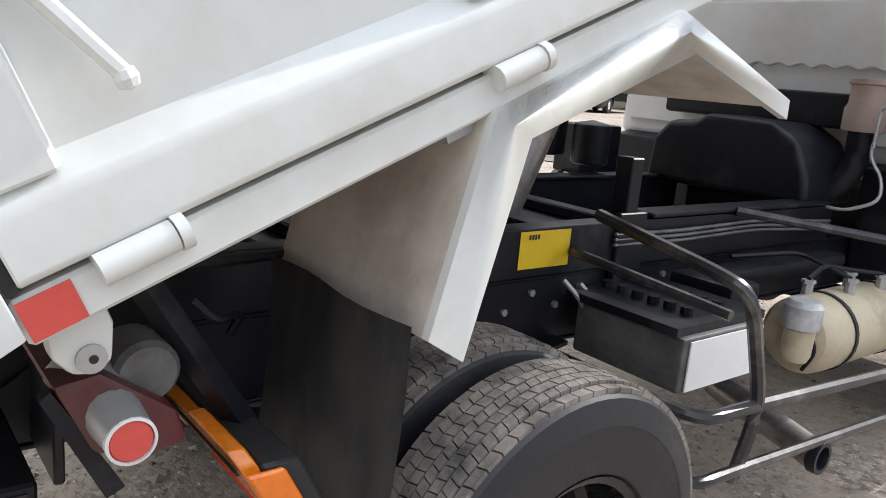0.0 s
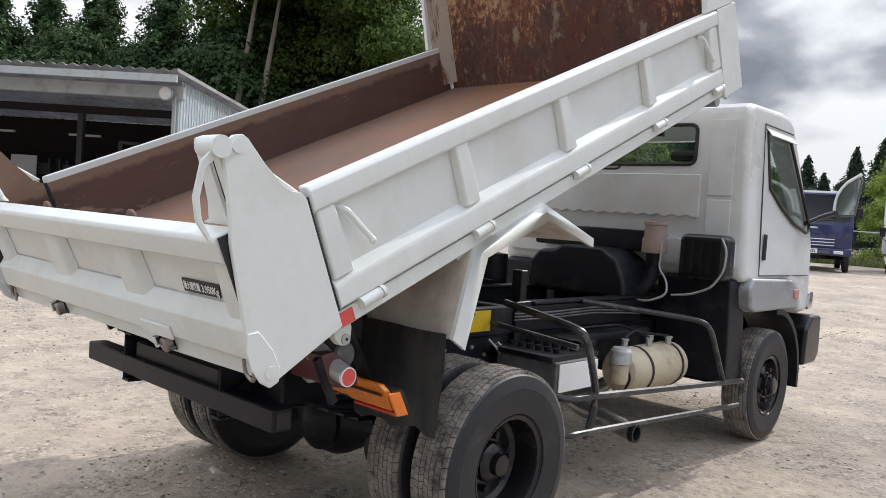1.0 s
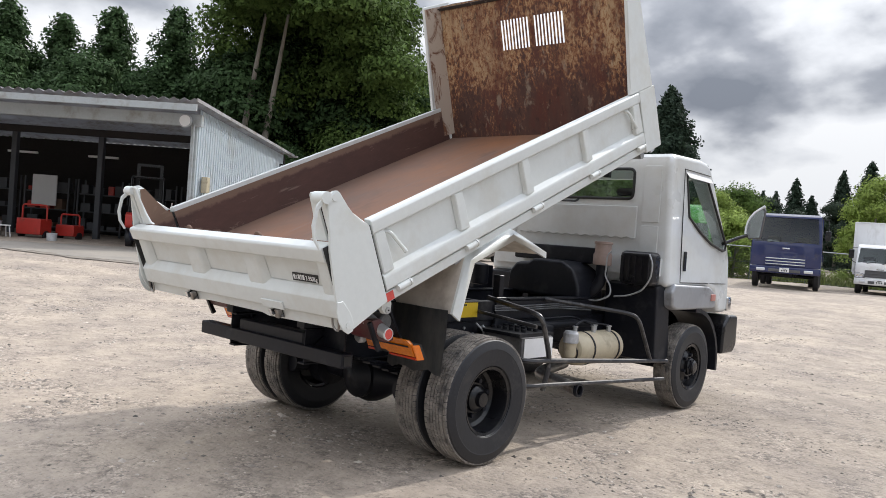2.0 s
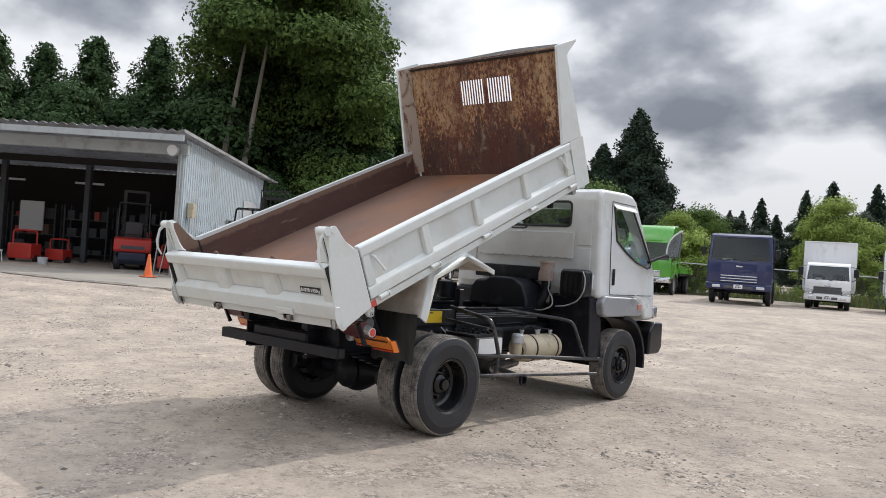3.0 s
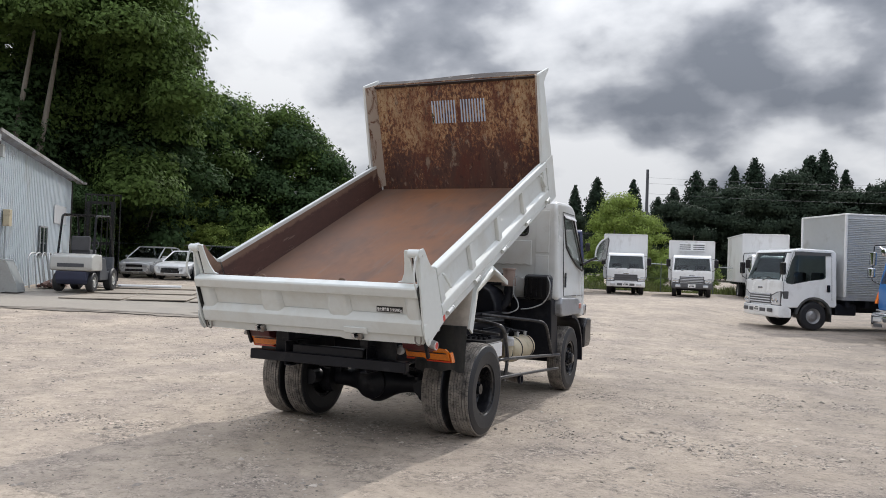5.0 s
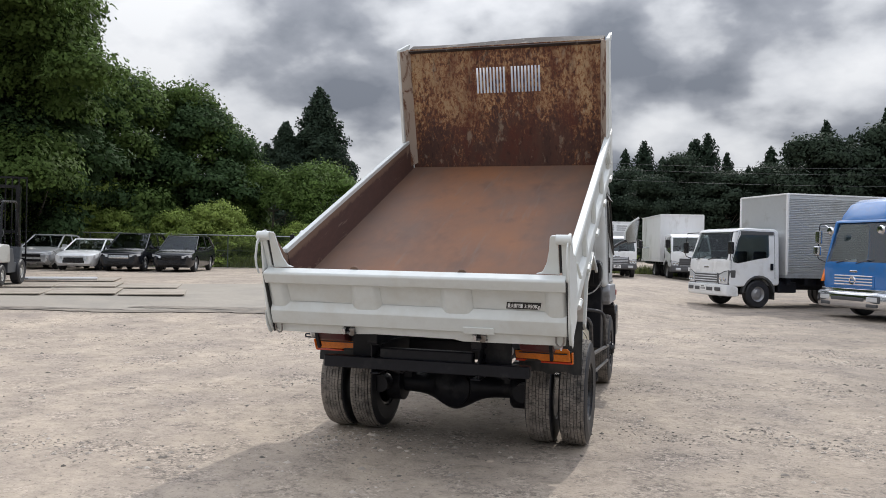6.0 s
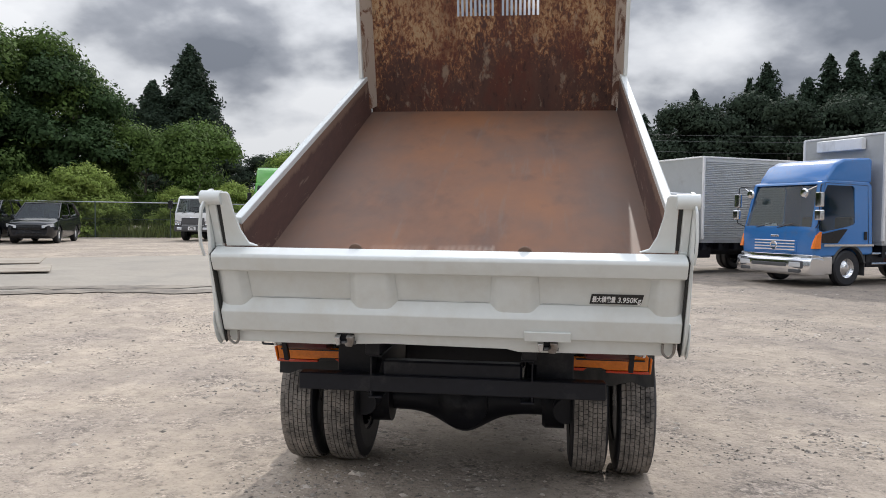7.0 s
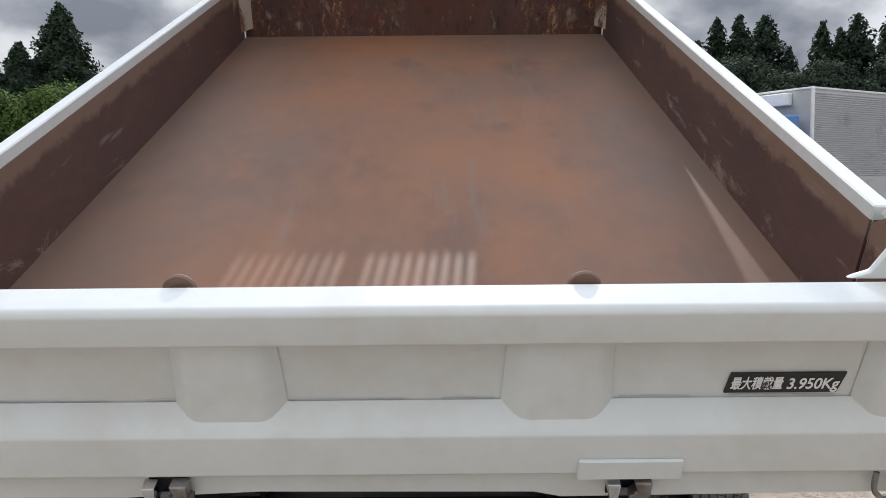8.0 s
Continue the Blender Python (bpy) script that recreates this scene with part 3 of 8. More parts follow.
# transmission, engine and the covers behind the cab
b = bmesh.new()
box(b, -0.26, 0.26, 2.15, 3.6, 0.55, 1.05)
box(b, -0.17, 0.17, 1.55, 2.2, 0.52, 0.92)
lathe(b, [(0, 1.2), (0.1, 1.22), (0.13, 1.5), (0.19, 1.62), (0.2, 2.1), (0, 2.12)], "y", (0, 0, 0.73), 20)
part("engine", bevel(b, 0.05, 2), BLACK, truck)
b = bmesh.new()
prism(b, [(-0.44, 1.02), (0.42, 1.02), (0.40, 1.16), (0.33, 1.30), (0.20, 1.37), (-0.14, 1.38), (-0.20, 1.34), (-0.34, 1.33), (-0.42, 1.24)], "y", 2.05, 2.50)
part("engine_cover", bevel(b, 0.04, 3), BLACK, truck, "black moulded plastic engine cover")
b = bmesh.new()
box(b, -0.62, 0.40, 2.38, 2.50, 1.36, 1.52)
part("radiator_duct", bevel(b, 0.02, 2), BLACK, truck)
b = bmesh.new()
box(b, -0.86, -0.66, 1.80, 2.1, 1.0, 1.26)
lathe(b, [(0, 1.0), (0.11, 1.01), (0.115, 1.25), (0.08, 1.30), (0, 1.31)], "z", (-0.70, 1.55, 0.1), 18)
lathe(b, [(0, 0.98), (0.09, 0.99), (0.09, 1.18), (0, 1.2)], "z", (-0.45, 1.62, 0.1), 18)
part("air_cleaner", bevel(b, 0.015, 2), BLACK, truck)
b = bmesh.new()
lathe(b, [(0.0, 0), (0.085, 0.0), (0.09, 0.01), (0.09, 0.10), (0.078, 0.12), (0.078, 0.20), (0.088, 0.205), (0.088, 0.225), (0, 0.23)], "z", (0.46, 2.36, 1.36), 20)
neck = part("intake_pipe", b, PINKY, truck, "faded pinkish plastic intake neck")
b = BM(tube, round_path([(0.46, 2.36, 1.375), (0.46, 2.36, 1.2), (0.40, 2.30, 1.08), (0.2, 2.3, 1.04)], 0.08), 0.055, 12)
part("intake_hose", b, BLACK, neck)
b = bmesh.new()
box(b, 0.67, 1.01, 2.30, 2.50, 1.20, 1.52)
bevel(b, 0.05, 3)
for k in range(5):
    box(b, 0.70 + 0.065 * k, 0.725 + 0.065 * k, 2.285, 2.31, 1.25, 1.47)
part("side_box", b, SHINY_BLACK, truck, "glossy black ribbed box behind the cab")
b = bmesh.new()
for pts in ([(0.99, 2.28, 1.50), (1.03, 2.28, 1.42), (1.02, 2.28, 1.28), (0.94, 2.28, 1.16), (0.80, 2.28, 1.10), (0.66, 2.28, 1.08)],
            [(0.56, 2.28, 1.36), (0.55, 2.27, 1.26), (0.62, 2.27, 1.18), (0.64, 2.25, 1.08), (0.52, 2.2, 1.02), (0.2, 2.15, 1.05)],
            [(0.60, 2.28, 1.50), (0.56, 2.27, 1.46), (0.56, 2.27, 1.30)]):
    tube(b, round_path(pts, 0.05), 0.008, 6)
part("hose", b, GALV, truck, "thin grey hoses")
# black panel between rail and front wheel
b = bmesh.new()
prism(b, [(2.50, 0.50), (2.46, 1.20), (2.66, 1.24), (2.74, 1.02), (2.78, 0.70), (2.80, 0.45)], "x", 0.45, 1.0)
inner_fender = part("inner_fender", bevel(b, 0.02, 2), BLACK, truck)
again(inner_fender, pose(-1.45, 0, 0), truck)

# battery box and its tray of cells
b = bmesh.new()
box(b, 0.50, 0.90, 0.56, 0.97, 0.635, 0.80)
part("battery_box", bevel(b, 0.012, 2), BATTBOX, truck, "grimy dark grey battery box with white plate")
b = bmesh.new()
box(b, 0.46, 0.88, 0.55, 1.0, 0.80, 0.826)
for k in range(6):
    cyl(b, (0.80 - 0.06 * k, 0.70, 0.826), (0.80 - 0.06 * k, 0.70, 0.85), 0.02, 8)
    cyl(b, (0.80 - 0.06 * k, 0.86, 0.826), (0.80 - 0.06 * k, 0.86, 0.85), 0.02, 8)
part("battery_top", b, BLACK, truck)
b = BM(box, 0.903, 0.908, 0.585, 0.955, 0.642, 0.79)
part("battery_plate", b, PAPER, truck, "plain white metal plate")
# air tank with its bands, and the dryer beside it
TX, TZ, TR = 0.80, 0.655, 0.142
b = BM(lathe, [(0, 1.36), (0.07, 1.365), (0.115, 1.385), (0.138, 1.42), (TR, 1.47), (TR, 1.98), (0.138, 2.03), (0.10, 2.06), (0, 2.07)], "y", (TX, 0, TZ), 28)
tk = part("air_tank", b, TANK, truck, "beige painted steel air tank")
for y in (1.55, 1.95):
    b = BM(lathe, [(TR + 0.002, y - 0.010), (TR + 0.006, y - 0.010), (TR + 0.006, y + 0.010), (TR + 0.002, y + 0.010)], "y", (TX, 0, TZ), 28, True)
    part("band", b, BLACK, tk)
for p in ((TX - 0.04, 1.50, TZ + 0.125), (TX + 0.03, 1.68, TZ + 0.13), (TX + 0.04, 1.92, TZ + 0.125), (TX - 0.03, 1.80, TZ + 0.13)):
    b = BM(cyl, p, (p[0], p[1], p[2] + 0.05), 0.020, 8)
    cyl(b, (p[0], p[1], p[2] + 0.05), (p[0], p[1], p[2] + 0.062), 0.026, 6)
    part("fitting", b, GALV, tk)
b = bmesh.new()
tube(b, round_path([(TX - 0.04, 1.50, TZ + 0.19), (TX - 0.05, 1.62, TZ + 0.23), (TX - 0.03, 1.80, TZ + 0.20), (TX + 0.04, 1.92, TZ + 0.19)], 0.05), 0.009, 6)
tube(b, round_path([(TX + 0.03, 1.68, TZ + 0.19), (TX - 0.16, 1.64, TZ + 0.25), (TX - 0.3, 1.4, TZ + 0.22)], 0.05), 0.010, 6)
tube(b, round_path([(TX + 0.06, 1.30, TZ + 0.10), (TX + 0.10, 1.36, TZ - 0.02), (TX + 0.06, 1.36, TZ - 0.10)], 0.04), 0.007, 6)
part("air_line", b, BLACK, tk)
b = BM(lathe, [(0, 0.60), (0.040, 0.605), (0.050, 0.63), (0.052, 0.72), (0.0, 0.722)], "z", (0.86, 1.29, 0), 20)
dr = part("air_dryer", b, TANK, truck, "small air dryer with cream bowl")
b = BM(lathe, [(0, 0.723), (0.062, 0.724), (0.064, 0.74), (0.064, 0.80), (0.05, 0.82), (0, 0.825)], "z", (0.86, 1.29, 0), 20)
part("dryer_head", b, BATT, dr)
b = bmesh.new()
box(b, 0.5, 0.75, 1.02, 1.2, 0.62, 0.86)
box(b, 0.5, 0.62, 1.2, 2.1, 0.8, 0.86)
part("valve_box", bevel(b, 0.02, 2), BLACK, truck)

# side guard of bent tube
for s in (1, -1):
    g = thing("side_guard", "", "")
    g.parent = truck
    X = 1.07 * s
    inn = 0.46 * s
    b = bmesh.new()
    tube(b, round_path([(inn, 0.42, 0.66), (X, 0.42, 0.66), (X, 0.60, 0.655), (X, 2.62, 0.515)], 0.10), 0.019)
    part("upper_rail", b, RAIL, g)
    b = bmesh.new()
    tube(b, round_path([(inn, 0.42, 0.475), (X, 0.42, 0.475), (X, 0.6, 0.47), (X, 2.58, 0.35)], 0.10), 0.017)
    part("lower_rail", b, RAIL, g)
    b = bmesh.new()
    tube(b, round_path([(inn, 0.66, 1.06), (X - 0.10 * s, 0.55, 1.01), (X, 0.56, 0.98), (X, 0.70, 0.64), (X - 0.02 * s, 0.66, 0.42)], 0.09), 0.02)
    part("front_hoop", b, RAIL, g)
    b = bmesh.new()
    tube(b, round_path([(inn, 1.45, 1.04), (X - 0.10 * s, 1.98, 0.97), (X, 2.02, 0.94), (X, 2.30, 0.54)], 0.09), 0.018)
    part("rear_hoop", b, RAIL, g)
    b = bmesh.new()
    tube(b, [(inn, 0.55, 0.95), (X - 0.06 * s, 0.58, 0.90)], 0.016)
    part("cross_tube", b, RAIL, g)
# exhaust
b = bmesh.new()
tube(b, round_path([(0.35, 2.0, 0.42), (0.5, 1.35, 0.40), (0.85, 1.2, 0.40), (1.07, 1.12, 0.385)], 0.15), 0.05, 14, caps=False)
part("exhaust_pipe", b, STEEL, truck)
b = BM(lathe, [(0.04, 0), (0.054, 0), (0.054, 0.03), (0.04, 0.03)], "x", (1.06, 1.12, 0.385), 18, True)
part("exhaust_tip", b, BLACK, truck)
# yellow label on the subframe
b = BM(box, 0.4515, 0.4535, 0.33, 0.545, 0.905, 1.02)
lab = part("label", b, YELLOW, truck, "yellow paper label")
b = bmesh.new()
for k in range(4):
    box(b, 0.4537, 0.4545, 0.365 + 0.012 * k, 0.373 + 0.012 * k, 0.995, 1.010)
part("print", b, INK, lab)

# rear underrun bar, lamps, brackets
def leaned(bm):
    """The tail lamps slope: their lower edge lies further forward."""
    for v in bm.verts:
        v.co.y += (0.846 - v.co.z) * 0.55
    return bm


b = BM(box, -0.82, 0.80, -1.12, -1.03, 0.675, 0.765)
part("underrun_bar", bevel(b, 0.006, 1), BLACK, truck, "black square steel underrun bar")
b = BM(box, 0.801, 0.803, -1.105, -1.045, 0.69, 0.75)
part("bar_end", b, INK, truck)
for s in (1, -1):
    b = bmesh.new()
    prism(b, [(-1.03, 0.70), (-1.06, 0.76), (-0.80, 0.95), (-0.72, 0.95), (-0.72, 0.86)], "x", 0.42 * s - 0.025, 0.42 * s + 0.025)
    part("bar_bracket", b, BLACK, truck)
    lamp = new("tail_lamp")
    lamp.parent = truck
    b = BM(box, min(s * 0.62, s * 1.055), max(s * 0.62, s * 1.055), -0.768, -0.70, 0.752, 0.846)
    part("lamp_housing", leaned(bevel(b, 0.006, 1)), RUBBER, lamp)
    body = [(0.63, 0.778), (0.80, 0.776), (0.825, 0.765), (1.055, 0.765), (1.050, 0.850), (1.030, 0.872), (0.865, 0.872), (0.845, 0.842), (0.63, 0.842)]
    b = bmesh.new()
    prism(b, [(x * s, z) for x, z in body], "y", -0.800, -0.769)
    part("lens", leaned(bevel(b, 0.006, 2)), AMBER_DIM, lamp, "amber lens")
    b = bmesh.new()
    prism(b, [(x * s, z) for x, z in ((0.825, 0.748), (1.062, 0.745), (1.060, 0.763), (0.825, 0.763))], "y", -0.803, -0.769)
    part("lens", leaned(bevel(b, 0.004, 1)), RED, lamp, "red lower lens")
    b = bmesh.new()
    prism(b, [(x * s, z) for x, z in ((0.63, 0.757), (0.70, 0.757), (0.72, 0.774), (0.63, 0.774))], "y", -0.801, -0.769)
    part("lens", leaned(b), RED, lamp, "red lower lens")
    b = BM(box, min(s * 1.060, s * 1.072), max(s * 1.060, s * 1.072), -0.798, -0.735, 0.746, 0.842)
    part("end_lens", leaned(bevel(b, 0.004, 1)), AMBER, lamp, "bright orange end of the lens")
    part("lens_bar", leaned(BM(box, min(s * 0.66, s * 1.03), max(s * 0.66, s * 1.03), -0.808, -0.8015, 0.824, 0.833)), INK, lamp)
    if s > 0:
        rv = BM(lathe, [(0, -0.02), (0.030, -0.018), (0.042, 0.0), (0.042, 0.03), (0, 0.035)], "y", (0.575, -0.79, 0.828), 18)
        part("reversing_lamp", rv, BATT, lamp, "pale round reversing lamp")
    else:
        b = BM(tube, round_path([(-1.13, -0.82, 0.86), (-1.13, -0.82, 0.885), (-0.70, -0.82, 0.875), (-0.70, -0.82, 0.85), (-1.13, -0.82, 0.86)], 0.01), 0.007, 6)
        part("lamp_guard", b, BLACK, lamp)
    b = BM(lathe, [(0, 0), (0.031, 0), (0.033, 0.004), (0.030, 0.010), (0.0, 0.012)], "x", (0.998 * s if s > 0 else -1.010, -0.945, 0.910), 28)
    rf = part("round_reflector", b, PALE_RED, truck, "round red reflector with white rim")
    b = BM(lathe, [(0.0325, 0.0), (0.037, 0.0), (0.037, 0.011), (0.0325, 0.013)], "x", (0.998 * s if s > 0 else -1.011, -0.945, 0.910), 28, True)
    part("rim", b, PAPER, rf)
    # cast hinge: white lug under the sill, grey pivot and boss
    b = bmesh.new()
    prism(b, [(-1.062, 1.11), (-1.040, 1.135), (-0.990, 1.135), (-0.978, 1.105), (-0.980, 1.055), (-1.000, 1.036), (-1.030, 1.040), (-1.055, 1.066)], "x", min(1.01 * s, 1.05 * s), max(1.01 * s, 1.05 * s))
    lug = part("hinge_lug", bevel(b, 0.008, 2), WHITE, truck, "white cast hinge lug")
    b = BM(cyl, (1.045 * s, -1.008, 1.062), (1.056 * s, -1.008, 1.062), 0.020, 16)
    part("hinge_pin", b, GALV, lug)
    # black disc drawn for the dark inside the pin's hole
    b = BM(cyl, (1.0555 * s, -1.006, 1.062), (1.0575 * s, -1.006, 1.062), 0.006, 10)
    part("pin_hole", b, INK, lug)
    b = bmesh.new()
    lathe(b, [(0, 0.80), (0.045, 0.81), (0.052, 0.83), (0.052, 0.915), (0.044, 0.925), (0, 0.926)] if s > 0 else [(0, -0.926), (0.044, -0.925), (0.052, -0.915), (0.052, -0.83), (0.045, -0.81), (0, -0.80)], "x", (0, -0.895, 0.972), 24)
    part("pivot_boss", b, DKSTEEL, truck, "dark grey cast pivot boss")
    b = bmesh.new()
    tube(b, [(0.86 * s, -0.990, 0.985), (0.94 * s, -0.955, 0.930), (0.998 * s, -0.945, 0.912)], [0.045, 0.042, 0.036], 16)
    part("pivot", b, GALV, truck, "grey cast pivot arm")
    b = bmesh.new()
    prism(b, [(-1.052, 0.968), (-1.037, 0.980), (-0.938, 0.808), (-0.965, 0.795)], "x", min(0.925 * s, 0.950 * s), max(0.925 * s, 0.950 * s))
    part("lamp_stay", b, BLACK, truck)
    b = bmesh.new()
    prism(b, [(-1.04, 0.99), (-0.97, 1.0), (-0.86, 0.92), (-0.84, 0.86), (-0.90, 0.848), (-0.985, 0.87)], "x", min(0.70 * s, 0.955 * s), max(0.70 * s, 0.955 * s))
    part("hinge_box", bevel(b, 0.015, 2), MAROON, truck, "dark red hinge box")
    b = bmesh.new()
    tube(b, [(0.88 * s, -0.905, 1.13), (0.88 * s, -0.70, 0.80)], 0.026, 4)
    part("prop_strut", b, BLACK, truck)
    b = bmesh.new()
    tube(b, round_path([(0.74 * s, -0.76, 1.02), (0.76 * s, -0.72, 0.98), (0.74 * s, -0.66, 0.99), (0.72 * s, -0.68, 0.94)], 0.02), 0.008, 6)
    tube(b, [(0.6 * s, -0.85, 1.04), (0.6 * s, -0.45, 1.06)], 0.012, 6)
    part("brake_hose", b, BLACK, truck)
# black plates added to fill a bright gap with the underside's dark
for s in (1, -1):
    b = BM(box, min(0.40 * s, 0.64 * s), max(0.40 * s, 0.64 * s), -0.975, -0.955, 0.66, 1.0)
    part("dark_gap_plate", bevel(b, 0.004, 1), BLACK, truck)
for k, (y0, dz) in enumerate(((0.62, 0.0), (0.70, -0.02))):
    b = BM(tube, round_path([(0.47, y0 - 0.10, 0.86 + dz), (0.52, y0 - 0.06, 0.80 + dz), (0.55, y0 - 0.02, 0.70 + dz), (0.52, y0 + 0.06, 0.63 + dz)], 0.06), 0.008, 6)
    part("brake_hose", b, GALV, truck, "thin grey brake hose")
bolt = None
for k in range(9):
    at = Matrix.Translation((0.429, 0.20 + 0.11 * k, 0.82 - 0.05 * (k % 2)))
    if bolt is None:
        bolt = part("rail_bolt", BM(cyl, (0, 0, 0), (0.012, 0, 0), 0.012, 6), GALV, truck, "", at)
    else:
        again(bolt, at, truck)
b = bmesh.new()
for dz in (0.0, 0.03, 0.06):
    tube(b, round_path([(0.462, 0.75, 0.955 + dz * 0.6), (0.468, 1.1, 0.95 + dz * 0.6), (0.462, 1.6, 0.96 + dz * 0.6), (0.470, 2.2, 0.93 + dz * 0.6)], 0.1), 0.007, 6)
part("pipe_run", b, DKSTEEL, truck, "thin steel pipes along the frame")
# plate added between the rails to block sun flecks on the ground
b = BM(box, -0.36, 0.36, -0.32, 1.25, 0.90, 0.945)
for k in range(4):
    box(b, -0.34, 0.34, -0.22 + 0.4 * k, -0.14 + 0.4 * k, 0.946, 0.99)
part("sun_block_plate", bevel(b, 0.006, 1), BLACK, truck)

# ---- the raised bed ----
b = BM(box, -1.076, 1.076, -3.44, 0.0, -0.012, 0.0)
bed = part("dump_bed", b, RUST_FLOOR, truck, "brown worn steel bed floor", BED)
b = bmesh.new()
for s in (1, -1):
    box(b, min(1.0 * s, 1.118 * s), max(1.0 * s, 1.118 * s), -3.19, 0.2, -0.178, -0.116)
    box(b, 0.36 * s - 0.05, 0.36 * s + 0.05, -3.3, -0.02, -0.30, -0.10)
for k in range(9):
    u = -3.25 + 0.39 * k
    box(b, -0.998, 0.998, u - 0.025, u + 0.025, -0.105, -0.014)
# front beam, added to narrow the sun gap behind the cab roof
box(b, -0.998, 0.998, 0.05, 0.20, -0.24, -0.014)
part("bed_frame", bevel(b, 0.006, 1), WHITE, bed)
b = bmesh.new()
prism(b, [(-1.9, -0.32), (-1.9, -0.12), (-1.2, -0.12), (-1.25, -0.3)], "x", -0.2, 0.2)
part("lift_bracket", b, BLACK, bed)
b = bmesh.new()
cyl(b, (0, 0.55, 0.80), (0, 0.9, 1.55), 0.085, 16)
cyl(b, (0, 0.8, 1.3), (0, 1.02, 1.80), 0.06, 16)
part("lift_ram", b, STEEL, truck)


for s in (1, -1):
    sx = (lambda a, c: (min(a * s, c * s), max(a * s, c * s)))
    b = bmesh.new()
    box(b, *sx(1.085, 1.095), -3.172, -0.035, -0.10, 0.30)
    side = part("side_gate", b, WHITE, bed, "white pressed steel side board")
    b = bmesh.new()
    # rails as folded sections
    pr = [(1.085, 0.232), (1.118, 0.240), (1.134, 0.252), (1.136, 0.318), (1.124, 0.334), (1.078, 0.336), (1.078, 0.25)]
    prism(b, [(p[0] * s, p[1]) for p in pr], "y", -3.172, -0.035)
    part("top_rail", bevel(b, 0.004, 1), WHITE, side)
    b = bmesh.new()
    pr = [(1.090, 0.022), (1.128, -0.012), (1.134, -0.03), (1.134, -0.095), (1.126, -0.105), (1.085, -0.105)]
    prism(b, [(p[0] * s, p[1]) for p in pr], "y", -3.172, -0.035)
    part("bottom_rail", bevel(b, 0.003, 1), WHITE, side)
    for u, wd in ((-3.12, 0.052), (-2.415, 0.05), (-1.69, 0.05), (-0.90, 0.05), (-0.10, 0.065)):
        b = bmesh.new()
        lo = [(1.094, u - wd), (1.128, u - wd + 0.014), (1.128, u + wd - 0.014), (1.094, u + wd)]
        prism(b, [(p[0] * s, p[1]) for p in lo], "z", 0.0, 0.245)
        for v in b.verts:
            if abs(v.co.z) < 0.01 and abs(v.co.x) > 1.11:
                v.co.x += 0.004 * s
                v.co.y = u + (v.co.y - u) * 1.15
        part("rib", bevel(b, 0.005, 1), WHITE, side)
    for u in (-3.04, -2.40, -1.655, -0.87, -0.12):
        b = bmesh.new()
        cyl(b, (1.133 * s, u - 0.05, -0.122), (1.133 * s, u + 0.045, -0.122), 0.021, 12)
        cyl(b, (1.133 * s, u + 0.047, -0.122), (1.133 * s, u + 0.062, -0.122), 0.024, 12)
        box(b, *sx(1.10, 1.125), u - 0.05, u + 0.045, -0.14, -0.108)
        part("hinge", b, WHITE, side)
    for u in (-3.06, -0.25):
        b = bmesh.new()
        tube(b, round_path([(1.096 * s, u, 0.225), (1.125 * s, u + 0.02, 0.21), (1.13 * s, u + 0.055, 0.14), (1.14 * s, u + 0.085, 0.075)], 0.02), 0.0115, 8)
        lathe(b, [(0, -0.015), (0.012, -0.010), (0.015, 0), (0.012, 0.010), (0, 0.015)], "z", (1.141 * s, u + 0.086, 0.07), 10)
        part("rope_hook", b, WHITE, side)
    b = BM(box, *sx(1.076, 1.0845), -3.172, -0.035, -0.0, 0.30)
    part("inner_sheet", b, RUST_SIDE, side, "dark brown rusted inner sheet")
    # red tab at the rear end of the sill
    b = BM(box, *sx(1.119, 1.121), -3.185, -3.12, -0.172, -0.120)
    part("red_patch", b, PALE_RED, bed)

    # rear corner post with its horn
    pts = [(-3.188, 0.30), (-3.20, 0.325), (-3.235, 0.345), (-3.265, 0.38), (-3.30, 0.455), (-3.332, 0.545), (-3.345, 0.562), (-3.375, 0.568), (-3.41, 0.558), (-3.425, 0.53), (-3.445, 0.45), (-3.475, 0.33), (-3.495, 0.27), (-3.535, 0.02), (-3.548, -0.06), (-3.540, -0.13), (-3.52, -0.19), (-3.495, -0.207), (-3.46, -0.20), (-3.19, -0.16)]
    b = bmesh.new()
    prism(b, pts, "x", *sx(1.118, 1.136))
    post = part("rear_post", bevel(b, 0.004, 2), WHITE, bed, "white painted steel corner post with horn")
    b = bmesh.new()
    prism(b, [(-3.195, -0.15), (-3.195, 0.31), (-3.44, 0.31), (-3.44, -0.15)], "x", *sx(1.078, 1.117))
    prism(b, [(-3.195, 0.325), (-3.30, 0.45), (-3.34, 0.545), (-3.375, 0.55), (-3.40, 0.45), (-3.42, 0.325)], "x", *sx(1.078, 1.117))
    part("post_core", bevel(b, 0.005, 1), WHITE, post)
    b = bmesh.new()
    prism(b, [(-3.195, 0.003), (-3.195, 0.305), (-3.235, 0.335), (-3.295, 0.45), (-3.335, 0.535), (-3.37, 0.54), (-3.395, 0.45), (-3.415, 0.325), (-3.415, 0.003)], "x", *sx(1.0715, 1.0765))
    part("inner_plate", b, RUST_SIDE, post, "brown rusted inner face")
    # black strips stand in for the dark of the tailgate and horn gaps
    part("joint_shade", BM(box, *sx(1.1095, 1.1165), -3.518, -3.45, -0.20, 0.295), RUBBER, post)
    part("joint_shade", BM(box, *sx(1.0605, 1.0775), -3.428, -3.424, 0.31, 0.54), RUBBER, post)
